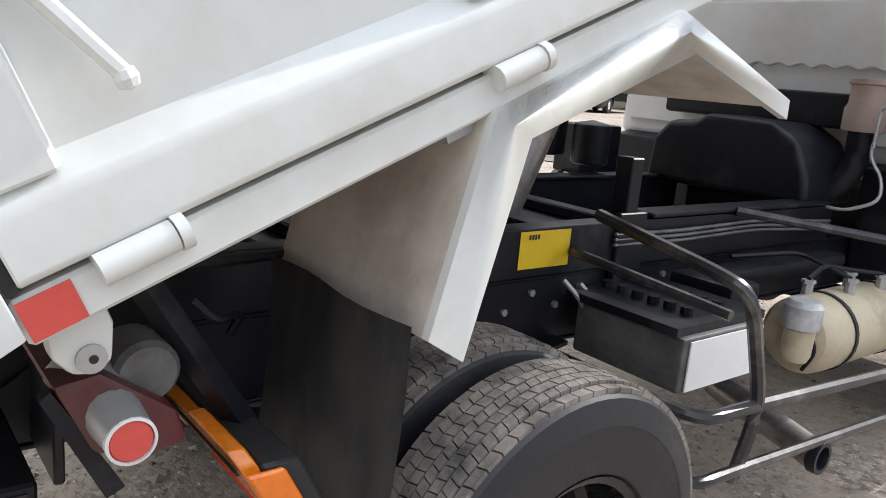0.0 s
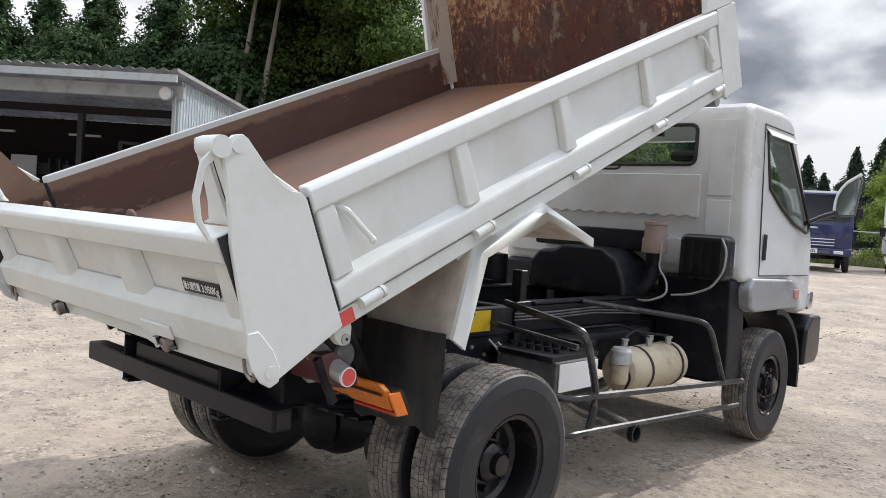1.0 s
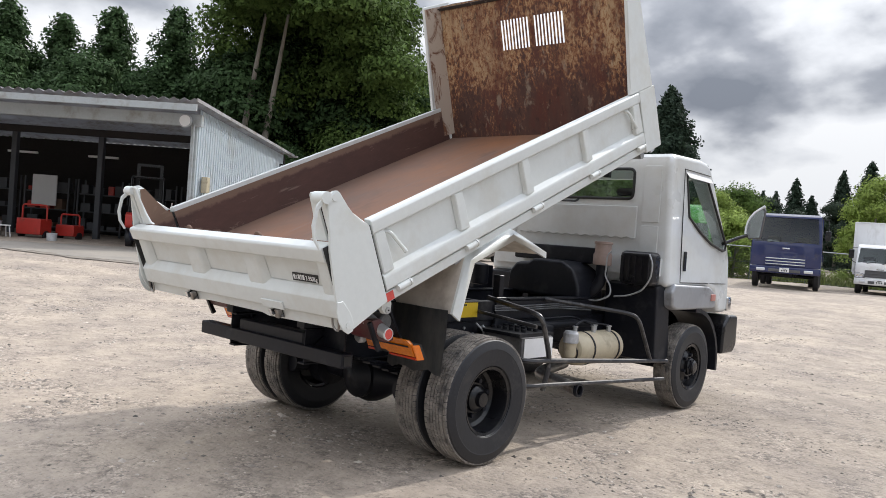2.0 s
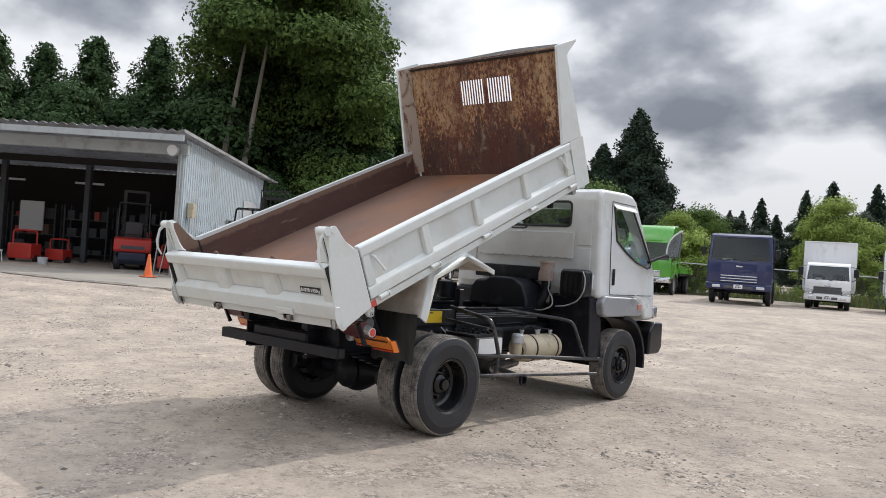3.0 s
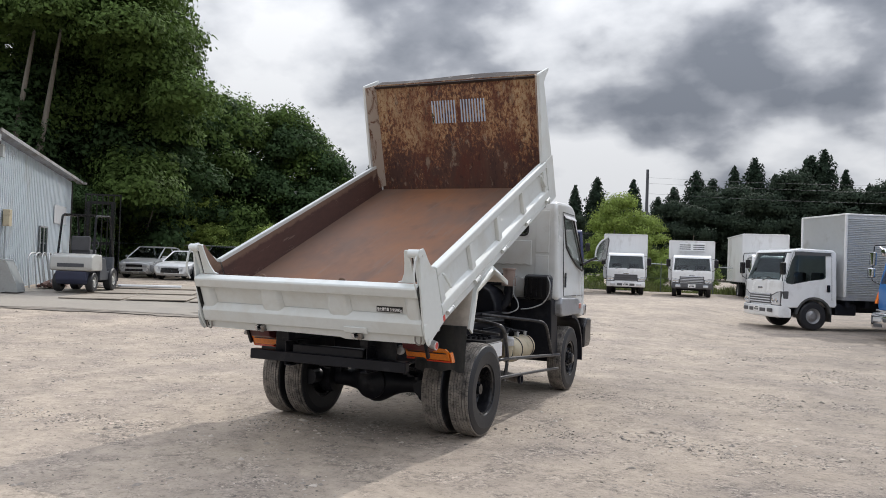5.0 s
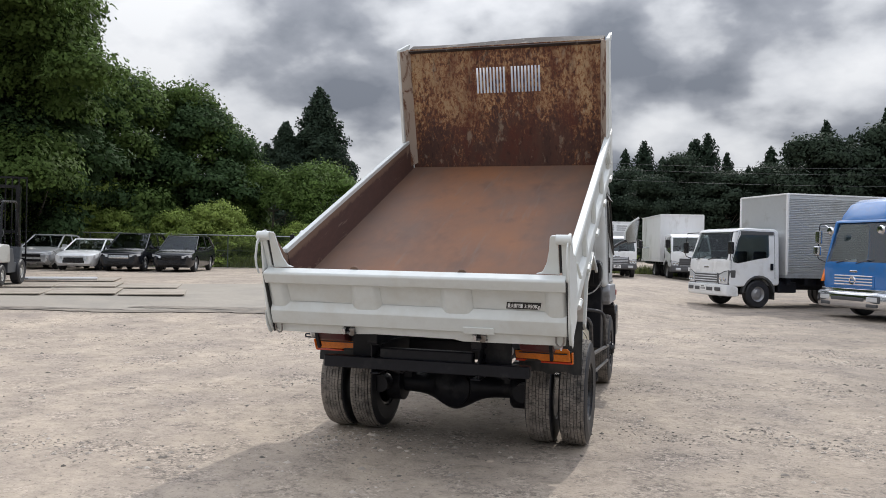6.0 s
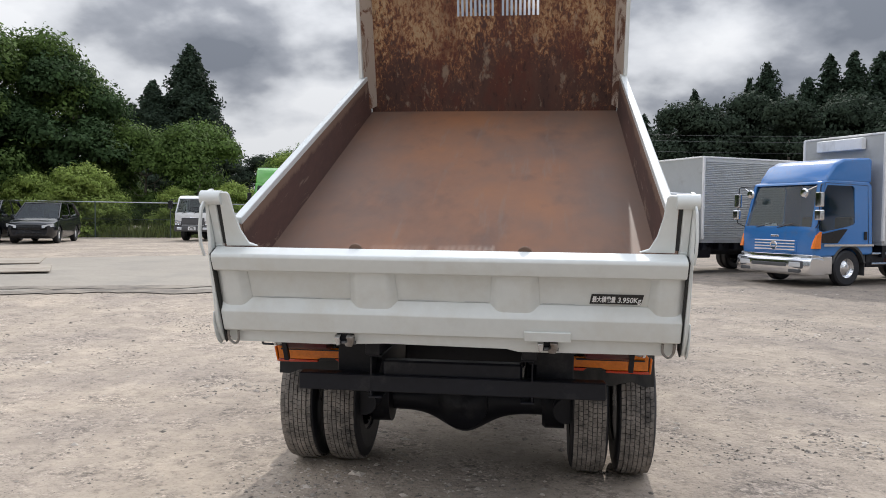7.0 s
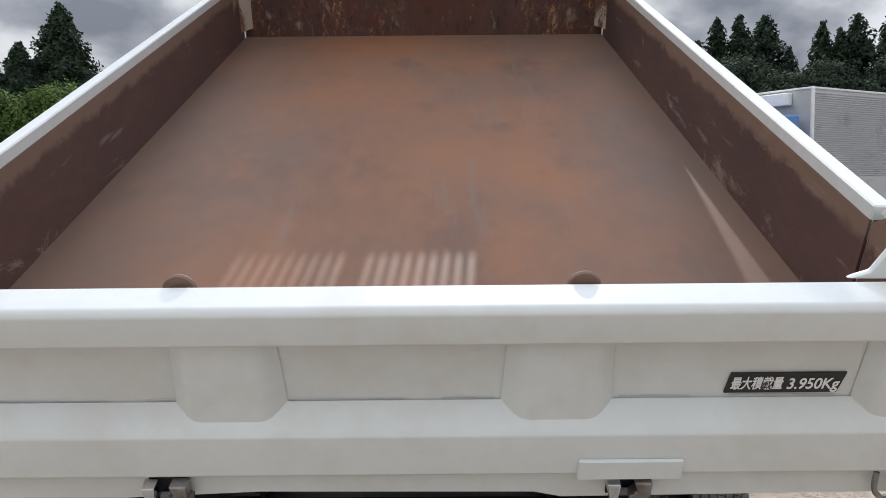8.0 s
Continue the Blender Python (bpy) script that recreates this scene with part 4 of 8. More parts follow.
    # black strip paints the shade in the gap before the post
    b = BM(box, *sx(1.086, 1.122), -3.187, -3.173, -0.11, 0.30)
    part("gap_shade", b, RUBBER, post)
    b = bmesh.new()
    hp = [(0.90, 0.302), (0.945, 0.318), (0.975, 0.38), (0.995, 0.47), (1.005, 0.565), (1.015, 0.58), (1.048, 0.58), (1.056, 0.56), (1.06, 0.30)]
    prism(b, [(p[0] * s, p[1]) for p in hp], "y", -3.440, -3.422)
    part("inner_horn", bevel(b, 0.006, 2), WHITE, post)
    b = bmesh.new()
    hp = [(1.078, 0.30), (1.078, 0.56), (1.10, 0.572), (1.117, 0.565), (1.117, 0.30)]
    prism(b, [(p[0] * s, p[1]) for p in hp], "y", -3.436, -3.412)
    part("outer_horn", bevel(b, 0.006, 2), WHITE, post)
    b = bmesh.new()
    cyl(b, (1.045 * s, -3.43, 0.55), (1.145 * s, -3.43, 0.55), 0.034, 16)
    cyl(b, (1.136 * s, -3.375, 0.535), (1.142 * s, -3.375, 0.535), 0.022, 12)
    part("lock_pin", b, WHITE, post)
    b = bmesh.new()
    arm = [(-3.43, 0.56), (-3.50, 0.53), (-3.56, 0.44), (-3.575, 0.37), (-3.558, 0.30), (-3.544, 0.30), (-3.555, 0.37), (-3.54, 0.43), (-3.49, 0.505), (-3.43, 0.53)]
    prism(b, arm, "x", *sx(1.120, 1.131))
    part("lock_arm", bevel(b, 0.003, 1), WHITE, post)
    b = bmesh.new()
    hook = [(-3.54, -0.01), (-3.562, -0.06), (-3.565, -0.12), (-3.552, -0.175), (-3.525, -0.21), (-3.488, -0.208), (-3.468, -0.17), (-3.472, -0.10), (-3.50, -0.02)]
    prism(b, hook, "x", *sx(1.137, 1.143))
    part("hook_plate", bevel(b, 0.003, 1), WHITE, post)
    b = bmesh.new()
    cyl(b, (1.137 * s, -3.505, -0.165), (1.146 * s, -3.505, -0.165), 0.022, 14)
    part("hook_bolt", b, WHITE, post)

    # fender arch, fixed under the bed
    outer = [(-1.635, -0.468), (-1.975, -0.160), (-2.462, -0.172), (-2.70, -0.47)]
    inner = [(-1.650, -0.482), (-1.985, -0.178), (-2.452, -0.190), (-2.685, -0.482)]
    b = bmesh.new()
    prism(b, outer + inner[::-1], "x", *sx(0.60, 1.112))
    fender = part("fender", b, FENDER_IN, bed, "white fender with dirty beige inside")
    lip_in = [(-1.65, -0.508), (-1.952, -0.252), (-2.402, -0.242), (-2.648, -0.545)]
    b = bmesh.new()
    for k in range(3):
        prism(b, [outer[k], outer[k + 1], lip_in[k + 1], lip_in[k]], "x", *sx(1.112, 1.132))
    bmesh.ops.remove_doubles(b, verts=b.verts, dist=0.0005)
    part("fender_lip", b, WHITE, fender)
    b = bmesh.new()
    box(b, *sx(1.03, 1.09), -2.54, -2.47, -0.20, -0.12)
    part("fender_bracket", b, GALV, fender)
    b = bmesh.new()
    tube(b, [(0.955 * s, -2.474, -0.196), (0.955 * s, -2.690, -0.490)], 0.004, 5)
    part("seam", b, RUST_SIDE, fender)
    part("seam", BM(tube, [(0.74 * s, -2.474, -0.196), (0.74 * s, -2.690, -0.490)], 0.003, 5), RUST_SIDE, fender)

# mud flaps hang from the fenders
for s in (1, -1):
    b = bmesh.new()
    nx, nz = 8, 8
    grid = [[b.verts.new((s * (0.62 + 0.495 * i / nx), -0.548 - 0.02 * math.sin(1.6 * j / nz) + 0.012 * math.sin(2.2 * i / nx * 3 + j * 0.4), 1.06 - 0.41 * j / nz - 0.015 * (j == nz) * math.sin(i * 1.9))) for i in range(nx + 1)] for j in range(nz + 1)]
    for j in range(nz):
        for i in range(nx):
            b.faces.new((grid[j][i], grid[j][i + 1], grid[j + 1][i + 1], grid[j + 1][i]))
    r = bmesh.ops.solidify(b, geom=b.faces[:], thickness=0.008)
    bmesh.ops.recalc_face_normals(b, faces=b.faces)
    part("mud_flap", b, FLAP, truck, "black rubber mud flap with dried mud")

# tailgate
b = BM(box, -1.07, 1.07, -3.468, -3.456, -0.12, 0.25)
tail = part("tailgate", b, WHITE, bed, "white pressed steel tailgate")
b = bmesh.new()
pr = [(-3.505, 0.200), (-3.527, 0.215), (-3.532, 0.285), (-3.520, 0.300), (-3.445, 0.302), (-3.445, 0.21)]
prism(b, pr, "x", -1.108, 1.108)
bevel(b, 0.004, 1)
part("top_rail", b, WHITE, tail)
b = bmesh.new()
pr = [(-3.47, 0.040), (-3.515, -0.002), (-3.528, -0.015), (-3.530, -0.118), (-3.515, -0.130), (-3.46, -0.130)]
prism(b, pr, "x", -1.108, 1.108)
part("bottom_rail", bevel(b, 0.004, 1), WHITE, tail)
b = bmesh.new()
prism(b, [(-1.10, -0.132), (1.10, -0.132), (1.09, -0.205), (0.36, -0.212), (0.30, -0.197), (-0.30, -0.190), (-0.60, -0.205), (-1.09, -0.20)], "y", -3.505, -3.47)
part("lower_lip", bevel(b, 0.003, 1), WHITE, tail)
# thin grey broken lines drawn along the crease above the bottom rail
for x0, x1, z in ((-0.93, -0.60, 0.041), (-0.52, -0.44, 0.041), (-0.22, 0.02, 0.0415), (0.10, 0.21, 0.041), (0.47, 0.62, 0.042), (0.70, 0.92, 0.0425)):
    part("seam", BM(tube, [(x0, -3.4695, z), ((x0 + x1) / 2, -3.470, z + 0.001), (x1, -3.4695, z - 0.001)], 0.0010, 4), BATT, tail)
for x, wd in ((-1.04, 0.07), (-0.34, 0.10), (0.34, 0.10), (1.04, 0.07)):
    b = bmesh.new()
    lo = [(x - wd - 0.012, -3.468), (x - wd + 0.022, -3.498), (x - wd + 0.040, -3.504), (x + wd - 0.040, -3.504), (x + wd - 0.022, -3.498), (x + wd + 0.012, -3.468)]
    prism(b, lo, "z", -0.01, 0.21)
    for v in b.verts:
        if v.co.z < 0.05:
            v.co.x = x + (v.co.x - x) * 1.12
    part("rib", bevel(b, 0.010, 3, 0.2), WHITE, tail)
b = BM(box, -1.07, 1.07, -3.4555, -3.446, 0.002, 0.298)
part("inner_sheet", b, RUST_SIDE, tail)
b = BM(box, 0.385, 0.605, -3.540, -3.530, -0.128, -0.075)
part("patch_plate", bevel(b, 0.003, 1), WHITE, tail)
for x in (-0.495, 0.495):
    # flat black plate paints the recess shade behind the latch
    latch = part("latch", bevel(BM(box, x - 0.040, x + 0.046, -3.512, -3.506, -0.195, -0.134), 0.002, 1), BLACK, tail, "worn steel latch on a black plate drawn as slot shade")
    b = bmesh.new()
    prism(b, [(x - 0.046, -0.136), (x - 0.016, -0.136), (x - 0.020, -0.178), (x - 0.038, -0.182)], "y", -3.548, -3.513)
    part("latch_tongue", bevel(b, 0.004, 2), CHROME, latch)
    b = bmesh.new()
    prism(b, [(x + 0.012, -0.134), (x + 0.052, -0.134), (x + 0.050, -0.165), (x + 0.040, -0.190), (x + 0.008, -0.188), (x + 0.002, -0.172), (x + 0.020, -0.160)], "y", -3.546, -3.513)
    part("latch_claw", bevel(b, 0.005, 2), STEEL, latch)
    part("latch_pin", BM(cyl, (x - 0.015, -3.522, -0.178), (x + 0.055, -3.522, -0.178), 0.009, 10), DKSTEEL, latch)
for x in (-1.06, 1.06):
    b = bmesh.new()
    tube(b, round_path([(x - 0.03, -3.52, -0.13), (x - 0.032, -3.53, -0.175), (x, -3.53, -0.205), (x + 0.022, -3.53, -0.175), (x + 0.022, -3.52, -0.13)], 0.02), 0.0065, 8)
    part("chain_ring", b, STEEL, tail)
for x in (-0.419, 0.385):
    b = BM(lathe, [(0.0, -3.436), (0.033, -3.436), (0.035, -3.430), (0.033, -3.424), (0.0, -3.424)], "y", (x, 0, 0.286), 20)
    part("lash_eye", b, RUST_SIDE, tail, "small rusty lashing eye")
# load plate with its white lettering
b = bmesh.new()
prism(b, [(0.688, 0.050), (0.922, 0.050), (0.934, 0.100), (0.696, 0.100)], "y", -3.4735, -3.469)
plate = part("load_label", b, INK, tail, "black strip label with white lettering")


def lettering(body, size, x, z, wide):
    txt = bpy.data.curves.new("load", "FONT")
    txt.body, txt.size, txt.extrude, txt.offset = body, size, 0.0004, 0.0006
    txt.shear = 0.12
    tmp = new("tmp_text", txt)
    me = bpy.data.meshes.new_from_object(tmp.evaluated_get(bpy.context.evaluated_depsgraph_get()))
    bpy.data.objects.remove(tmp)
    me.materials.append(PAPER)
    span = max(v.co.x for v in me.vertices) - min(v.co.x for v in me.vertices)
    t = new("lettering", me)
    t.parent = plate
    t.matrix_basis = Matrix.Translation((x, -3.4745, z)) @ Matrix.Rotation(radians(90), 4, "X") @ Matrix.Diagonal((wide / span, 1, 1, 1))


lettering("\u6700\u5927\u7a4d\u8f09\u91cf", 0.034, 0.698, 0.0625, 0.108)
lettering("3.950Kg", 0.038, 0.814, 0.0605, 0.108)

# headboard: leans a little forward of square, with two groups of slots
LEAN_U = 0.119


def hb(x, w, off=0.0):
    return (x, LEAN_U * w + off, w)


def hbox(b, x0, x1, w0, w1, t0=0.0, t1=0.005):
    v = [b.verts.new(hb(x, w, o)) for o in (t0, t1) for x, w in ((x0, w0), (x1, w0), (x1, w1), (x0, w1))]
    for f in ((0, 1, 2, 3), (7, 6, 5, 4), (4, 5, 1, 0), (5, 6, 2, 1), (6, 7, 3, 2), (7, 4, 0, 3)):
        b.faces.new([v[k] for k in f])


b = bmesh.new()
hbox(b, -1.076, 1.076, 0.0, 1.30)
cuts = []
for g in (-0.30, 0.08):
    for k in range(9):
        c = bmesh.new()
        hbox(c, g + 0.0367 * k + 0.006, g + 0.0367 * k + 0.0255, 0.80, 1.07, -0.05, 0.06)
        cuts.append(c)
b = carve(b, cuts)
head = part("headboard", b, RUST_HEAD, bed, "tall rusted headboard with flaking cream paint")
b = bmesh.new()
n = 24
for i in range(n):
    x0, x1 = -1.06 + 2.12 * i / n, -1.06 + 2.12 * (i + 1) / n
    d0, d1 = [0.012 * math.sin(3.1 * q + 0.6) - 0.008 for q in (x0, x1)]
    v = [b.verts.new(p) for p in ((x0, 0.14, 1.255), (x1, 0.14, 1.255), (x1, 0.37, 1.285 + d1), (x0, 0.37, 1.285 + d0), (x0, 0.12, 1.285), (x1, 0.12, 1.285), (x1, 0.38, 1.315 + d1), (x0, 0.38, 1.315 + d0))]
    for f in ((3, 2, 1, 0), (4, 5, 6, 7), (0, 1, 5, 4), (2, 3, 7, 6)):
        b.faces.new([v[k] for k in f])
bmesh.ops.remove_doubles(b, verts=b.verts, dist=0.0005)
part("top_lip", b, LIP, head, "dented rusty top lip")
b = bmesh.new()
for x in (-0.85, 0.85):
    hbox(b, x - 0.03, x + 0.03, 0.02, 1.25, 0.016, 0.055)
part("stiffener", b, WHITE, head)
b = bmesh.new()
hbox(b, -1.07, 1.07, 0.30, 0.36, 0.056, 0.09)
part("stiffener", b, WHITE, head)
for s in (1, -1):
    sx = (lambda a, c: (min(a * s, c * s), max(a * s, c * s)))
    b = bmesh.new()
    prism(b, [(-0.17, 0.338), (0.0, 1.312), (0.012, 1.325), (0.38, 1.325), (0.385, 1.305), (0.20, 1.222), (0.165, 1.19), (0.205, 0.338)], "x", *sx(1.10, 1.132))
    wing = part("head_post", bevel(b, 0.005, 2), WHITE, head, "white painted headboard post")
    b = bmesh.new()
    box(b, *sx(1.085, 1.134), -0.03, 0.235, -0.19, 0.336)
    part("corner_box", bevel(b, 0.006, 2), WHITE, head)
    # the post's inner flank, rusted like the board
    b = bmesh.new()
    ins = [(1.10, -0.165, 0.05), (1.10, -0.002, 1.30), (1.03, 0.150, 1.30), (1.03, 0.006, 0.05)]
    v = [b.verts.new((p[0] * s, p[1], p[2])) for p in ins]
    v2 = [b.verts.new((p[0] * s + 0.006 * s, p[1] + 0.006, p[2])) for p in ins]
    b.faces.new(v)
    b.faces.new(v2[::-1])
    for i in range(4):
        b.faces.new((v[i], v2[i], v2[(i + 1) % 4], v[(i + 1) % 4]))
    bmesh.ops.recalc_face_normals(b, faces=b.faces)
    part("inner_flank", b, FLANK, head, "pale chipped paint over rust")
    b = bmesh.new()
    tube(b, round_path([(1.0 * s, 0.27, -0.15), (1.0 * s, 0.33, -0.16), (1.0 * s, 0.34, -0.26), (1.0 * s, 0.27, -0.27), (1.0 * s, 0.25, -0.18)], 0.02), 0.009, 6)
    part("hook", b, GALV, head)
    b = bmesh.new()
    cyl(b, (0.96 * s, 0.02, -0.22), (1.06 * s, 0.02, -0.22), 0.035, 12)
    part("roller", b, GALV, head)

# ---- the cab ----
FLARE = mat("arch_silver", (0.36, 0.37, 0.39), 0.38, 0.25, 0.1, 2, 20, 0.03, (0.16, 0.155, 0.15), 0.2, 4)
prof = [(2.55, 1.20), (2.55, 2.36), (2.58, 2.43), (2.66, 2.465), (3.20, 2.475), (3.36, 2.455), (3.45, 2.40), (3.98, 1.62), (4.06, 1.50), (4.13, 1.20), (4.14, 0.93), (3.80, 0.93), (3.74, 0.98), (3.60, 1.16), (3.4, 1.21), (2.95, 1.21), (2.80, 1.20)]


def taper(bm):
    for v in bm.verts:
        if v.co.z > 1.55:
            v.co.x *= 1 - 0.055 * (v.co.z - 1.55) / 0.9
        if v.co.y > 3.5:
            v.co.x *= 1 - 0.06 * ((v.co.y - 3.5) / 0.6) ** 2
    return bm


b = bmesh.new()
prism(b, prof, "x", -1.055, 1.055)
bmesh.ops.subdivide_edges(b, edges=[e for e in b.edges if abs((e.verts[0].co - e.verts[1].co).x) > 1], cuts=8)
bevel(b, 0.05, 3, 0.9)
taper(b)
inner = bmesh.new()
prism(inner, [(2.60, 1.25), (2.60, 2.36), (2.68, 2.42), (3.34, 2.42), (3.93, 1.60), (4.0, 1.48), (4.06, 1.25)], "x", -1.0, 1.0)
taper(inner)
wins = []
door_win = [(2.875, 2.285), (3.36, 2.265), (3.88, 1.66), (3.86, 1.60), (3.77, 1.585), (3.45, 1.65), (3.18, 1.76), (2.945, 1.885)]
for s in (1, -1):
    c = bmesh.new()
    prism(c, door_win, "x", min(0.7 * s, 1.3 * s), max(0.7 * s, 1.3 * s))
    wins.append(c)
c = bmesh.new()
prism(c, [(-0.63, 2.05), (-0.60, 2.02), (0.60, 2.02), (0.63, 2.05), (0.63, 2.28), (0.60, 2.31), (-0.60, 2.31), (-0.63, 2.28)], "y", 2.4, 2.75)
wins.append(c)
c = bmesh.new()
prism(c, [(-0.88, 1.66), (0.88, 1.66), (0.80, 2.30), (-0.80, 2.30)], "y", 3.3, 4.6)
wins.append(c)
shell = carve(b, [inner] + wins)
cab = part("cab", shell, WHITE_CAB, truck, "white truck cab")
xw = lambda z, y: 1.055 * (1 - 0.055 * (z - 1.55) / 0.9 if z > 1.55 else 1) * (1 - 0.06 * (max(y - 3.5, 0) / 0.6) ** 2)
for s in (1, -1):
    b = bmesh.new()
    v = [b.verts.new((s * (xw(z, y) - 0.02), y, z)) for y, z in door_win]
    v2 = [b.verts.new((s * (xw(z, y) - 0.025), y, z)) for y, z in door_win]
    b.faces.new(v)
    b.faces.new(v2[::-1])
    for i in range(len(v)):
        b.faces.new((v[i], v2[i], v2[(i + 1) % len(v)], v[(i + 1) % len(v)]))
    bmesh.ops.recalc_face_normals(b, faces=b.faces)
    g = part("window", b, GLASS, cab, "side window glass")
    g.visible_shadow = False
    b = bmesh.new()
    tube(b, [(s * (xw(z, y) - 0.002), y, z) for y, z in door_win + door_win[:1]], 0.013, 6)
    part("window_seal", b, RUBBER, cab)
    # door cut lines, handle, rain visor
    b = bmesh.new()
    gap = [(2.80, 1.25), (2.80, 1.9), (2.83, 2.34), (3.40, 2.33)]
    tube(b, [(s * (xw(z, y) + 0.001), y, z) for y, z in gap], 0.005, 5)
    tube(b, [(s * (xw(z, y) + 0.001), y, z) for y, z in [(2.80, 1.25), (3.35, 1.245), (3.95, 1.24)]], 0.005, 5)
    part("door_seam", b, RUBBER, cab)
    b = BM(box, min(1.050 * s, 1.062 * s), max(1.050 * s, 1.062 * s), 2.845, 2.90, 1.36, 1.55)
    part("door_handle", bevel(b, 0.02, 2), SHINY_BLACK, cab, "black door handle")
    b = bmesh.new()
    vis = [(2.85, 2.31), (3.40, 2.30), (3.40, 2.25), (2.87, 2.26)]
    lo = [b.verts.new((s * (xw(z, y) + (0.03 if z < 2.28 else 0.004)), y, z)) for y, z in vis]
    hi = [b.verts.new((s * (xw(z, y) + (0.034 if z < 2.28 else 0.0)), y, z + 0.004)) for y, z in vis]
    b.faces.new(lo)
    b.faces.new(hi[::-1])
    for i in range(4):
        b.faces.new((lo[i], hi[i], hi[(i + 1) % 4], lo[(i + 1) % 4]))
    bmesh.ops.recalc_face_normals(b, faces=b.faces)
    part("rain_visor", b, BATT, cab)
    # wheel arch ledge with its amber lamp
    b = bmesh.new()
    prism(b, [(2.63, 1.02), (2.60, 1.16), (2.66, 1.235), (3.42, 1.215), (3.60, 1.14), (3.58, 1.0), (3.52, 0.99), (2.72, 0.99)], "x", min(0.75 * s, 1.09 * s), max(0.75 * s, 1.09 * s))
    part("step_panel", bevel(b, 0.025, 3), FLARE, cab, "silver-grey wheel arch panel")
    b = BM(box, min(1.085 * s, 1.105 * s), max(1.085 * s, 1.105 * s), 3.45, 3.545, 1.07, 1.14)
    part("indicator", bevel(b, 0.01, 2), PINK_LENS, cab, "faded pinkish indicator lamp")
    # black wheel arch trim
    b = bmesh.new()
    pts = []
    for k in range(9):
        a = math.radians(-8 + 100 * k / 8)
        pts.append((FRONT_Y + 0.58 * math.cos(a), 0.42 + 0.58 * math.sin(a)))
    outl = pts + [(FRONT_Y + 0.54 * math.cos(math.radians(-8 + 100 * (8 - k) / 8)), 0.42 + 0.54 * math.sin(math.radians(-8 + 100 * (8 - k) / 8))) for k in range(9)]
    prism(b, outl, "x", min(0.72 * s, 1.085 * s), max(0.72 * s, 1.085 * s))
    part("wheel_arch", b, BLACK, cab)
    # bumper end
    b = bmesh.new()
    prism(b, [(3.86, 0.50), (4.16, 0.50), (4.24, 0.58), (4.23, 0.90), (4.0, 0.91), (3.88, 0.80)], "x", min(0.80 * s, 1.08 * s), max(0.80 * s, 1.08 * s))
    part("bumper_end", bevel(b, 0.03, 3), SHINY_BLACK, cab, "black plastic bumper end")
    b = bmesh.new()
    box(b, min(0.80 * s, 1.02 * s), max(0.80 * s, 1.02 * s), 4.06, 4.17, 0.95, 1.10)
    part("headlamp", bevel(b, 0.02, 2), CHROME, cab)
b = bmesh.new()
prism(b, [(3.95, 0.50), (4.20, 0.50), (4.27, 0.58), (4.26, 0.90), (4.0, 0.91)], "x", -0.80, 0.80)
part("front_bumper", bevel(b, 0.03, 2), SHINY_BLACK, cab)
b = BM(box, -0.625, 0.625, 2.566, 2.571, 2.025, 2.305)
g = part("rear_window", b, GLASS, cab)
g.visible_shadow = False
b = bmesh.new()
tube(b, round_path([(-0.63, 2.55, 2.2), (-0.63, 2.55, 2.02), (0.63, 2.55, 2.02), (0.63, 2.55, 2.31), (-0.63, 2.55, 2.31), (-0.63, 2.55, 2.2)], 0.06), 0.015, 6)
part("rear_window_seal", b, RUBBER, cab)
b = bmesh.new()
pts = [(-0.88, 1.66), (0.88, 1.66), (0.80, 2.30), (-0.80, 2.30)]
yy = lambda z: 3.955 - (z - 1.66) * 0.679
v = [b.verts.new((x, yy(z) - 0.0, z)) for x, z in pts]
v2 = [b.verts.new((x, yy(z) - 0.006, z)) for x, z in pts]
b.faces.new(v)
b.faces.new(v2[::-1])
for i in range(4):
    b.faces.new((v[i], v2[i], v2[(i + 1) % 4], v[(i + 1) % 4]))
bmesh.ops.recalc_face_normals(b, faces=b.faces)
g = part("windscreen", b, GLASS, cab)
g.visible_shadow = False
# pressed panels of the back wall
for x0, x1, z0, z1 in ((0.74, 0.92, 1.80, 2.34), (0.74, 0.92, 1.42, 1.77), (-0.92, -0.74, 1.80, 2.34), (-0.92, -0.74, 1.42, 1.77)):
    b = BM(box, x0, x1, 2.538, 2.552, z0, z1)
    part("pressed_panel", bevel(b, 0.012, 2), WHITE_CAB, cab)
b = bmesh.new()
pts = [(0.69, 1.95), (-0.69, 1.95)]
for k in range(97):
    x = -0.69 + 1.38 * k / 96
    pts.append((x, 1.640 + 0.009 * math.sin(x * 55)))
prism(b, pts, "y", 2.530, 2.551)
part("pressed_panel", bevel(b, 0.006, 1), WHITE_CAB, cab)
b = bmesh.new()
pts = [(-0.98, 1.30)]
for k in range(57):
    x = -0.98 + 1.96 * k / 56
    pts.append((x, 1.46 + 0.020 * math.sin(x * 26)))
pts.append((0.98, 1.30))
prism(b, pts, "y", 2.506, 2.549)
part("lower_flange", b, WHITE_CAB, cab)
b = BM(tube, round_path([(0.04, 2.50, 2.0), (0.04, 2.47, 1.98), (-0.16, 2.47, 1.98)], 0.02), 0.012, 6)
part("rear_handle", b, SHINY_BLACK, cab)
part("rear_work_lamp", bevel(BM(box, 0.32, 0.38, 2.48, 2.54, 2.22, 2.33), 0.008, 2), SHINY_BLACK, cab)
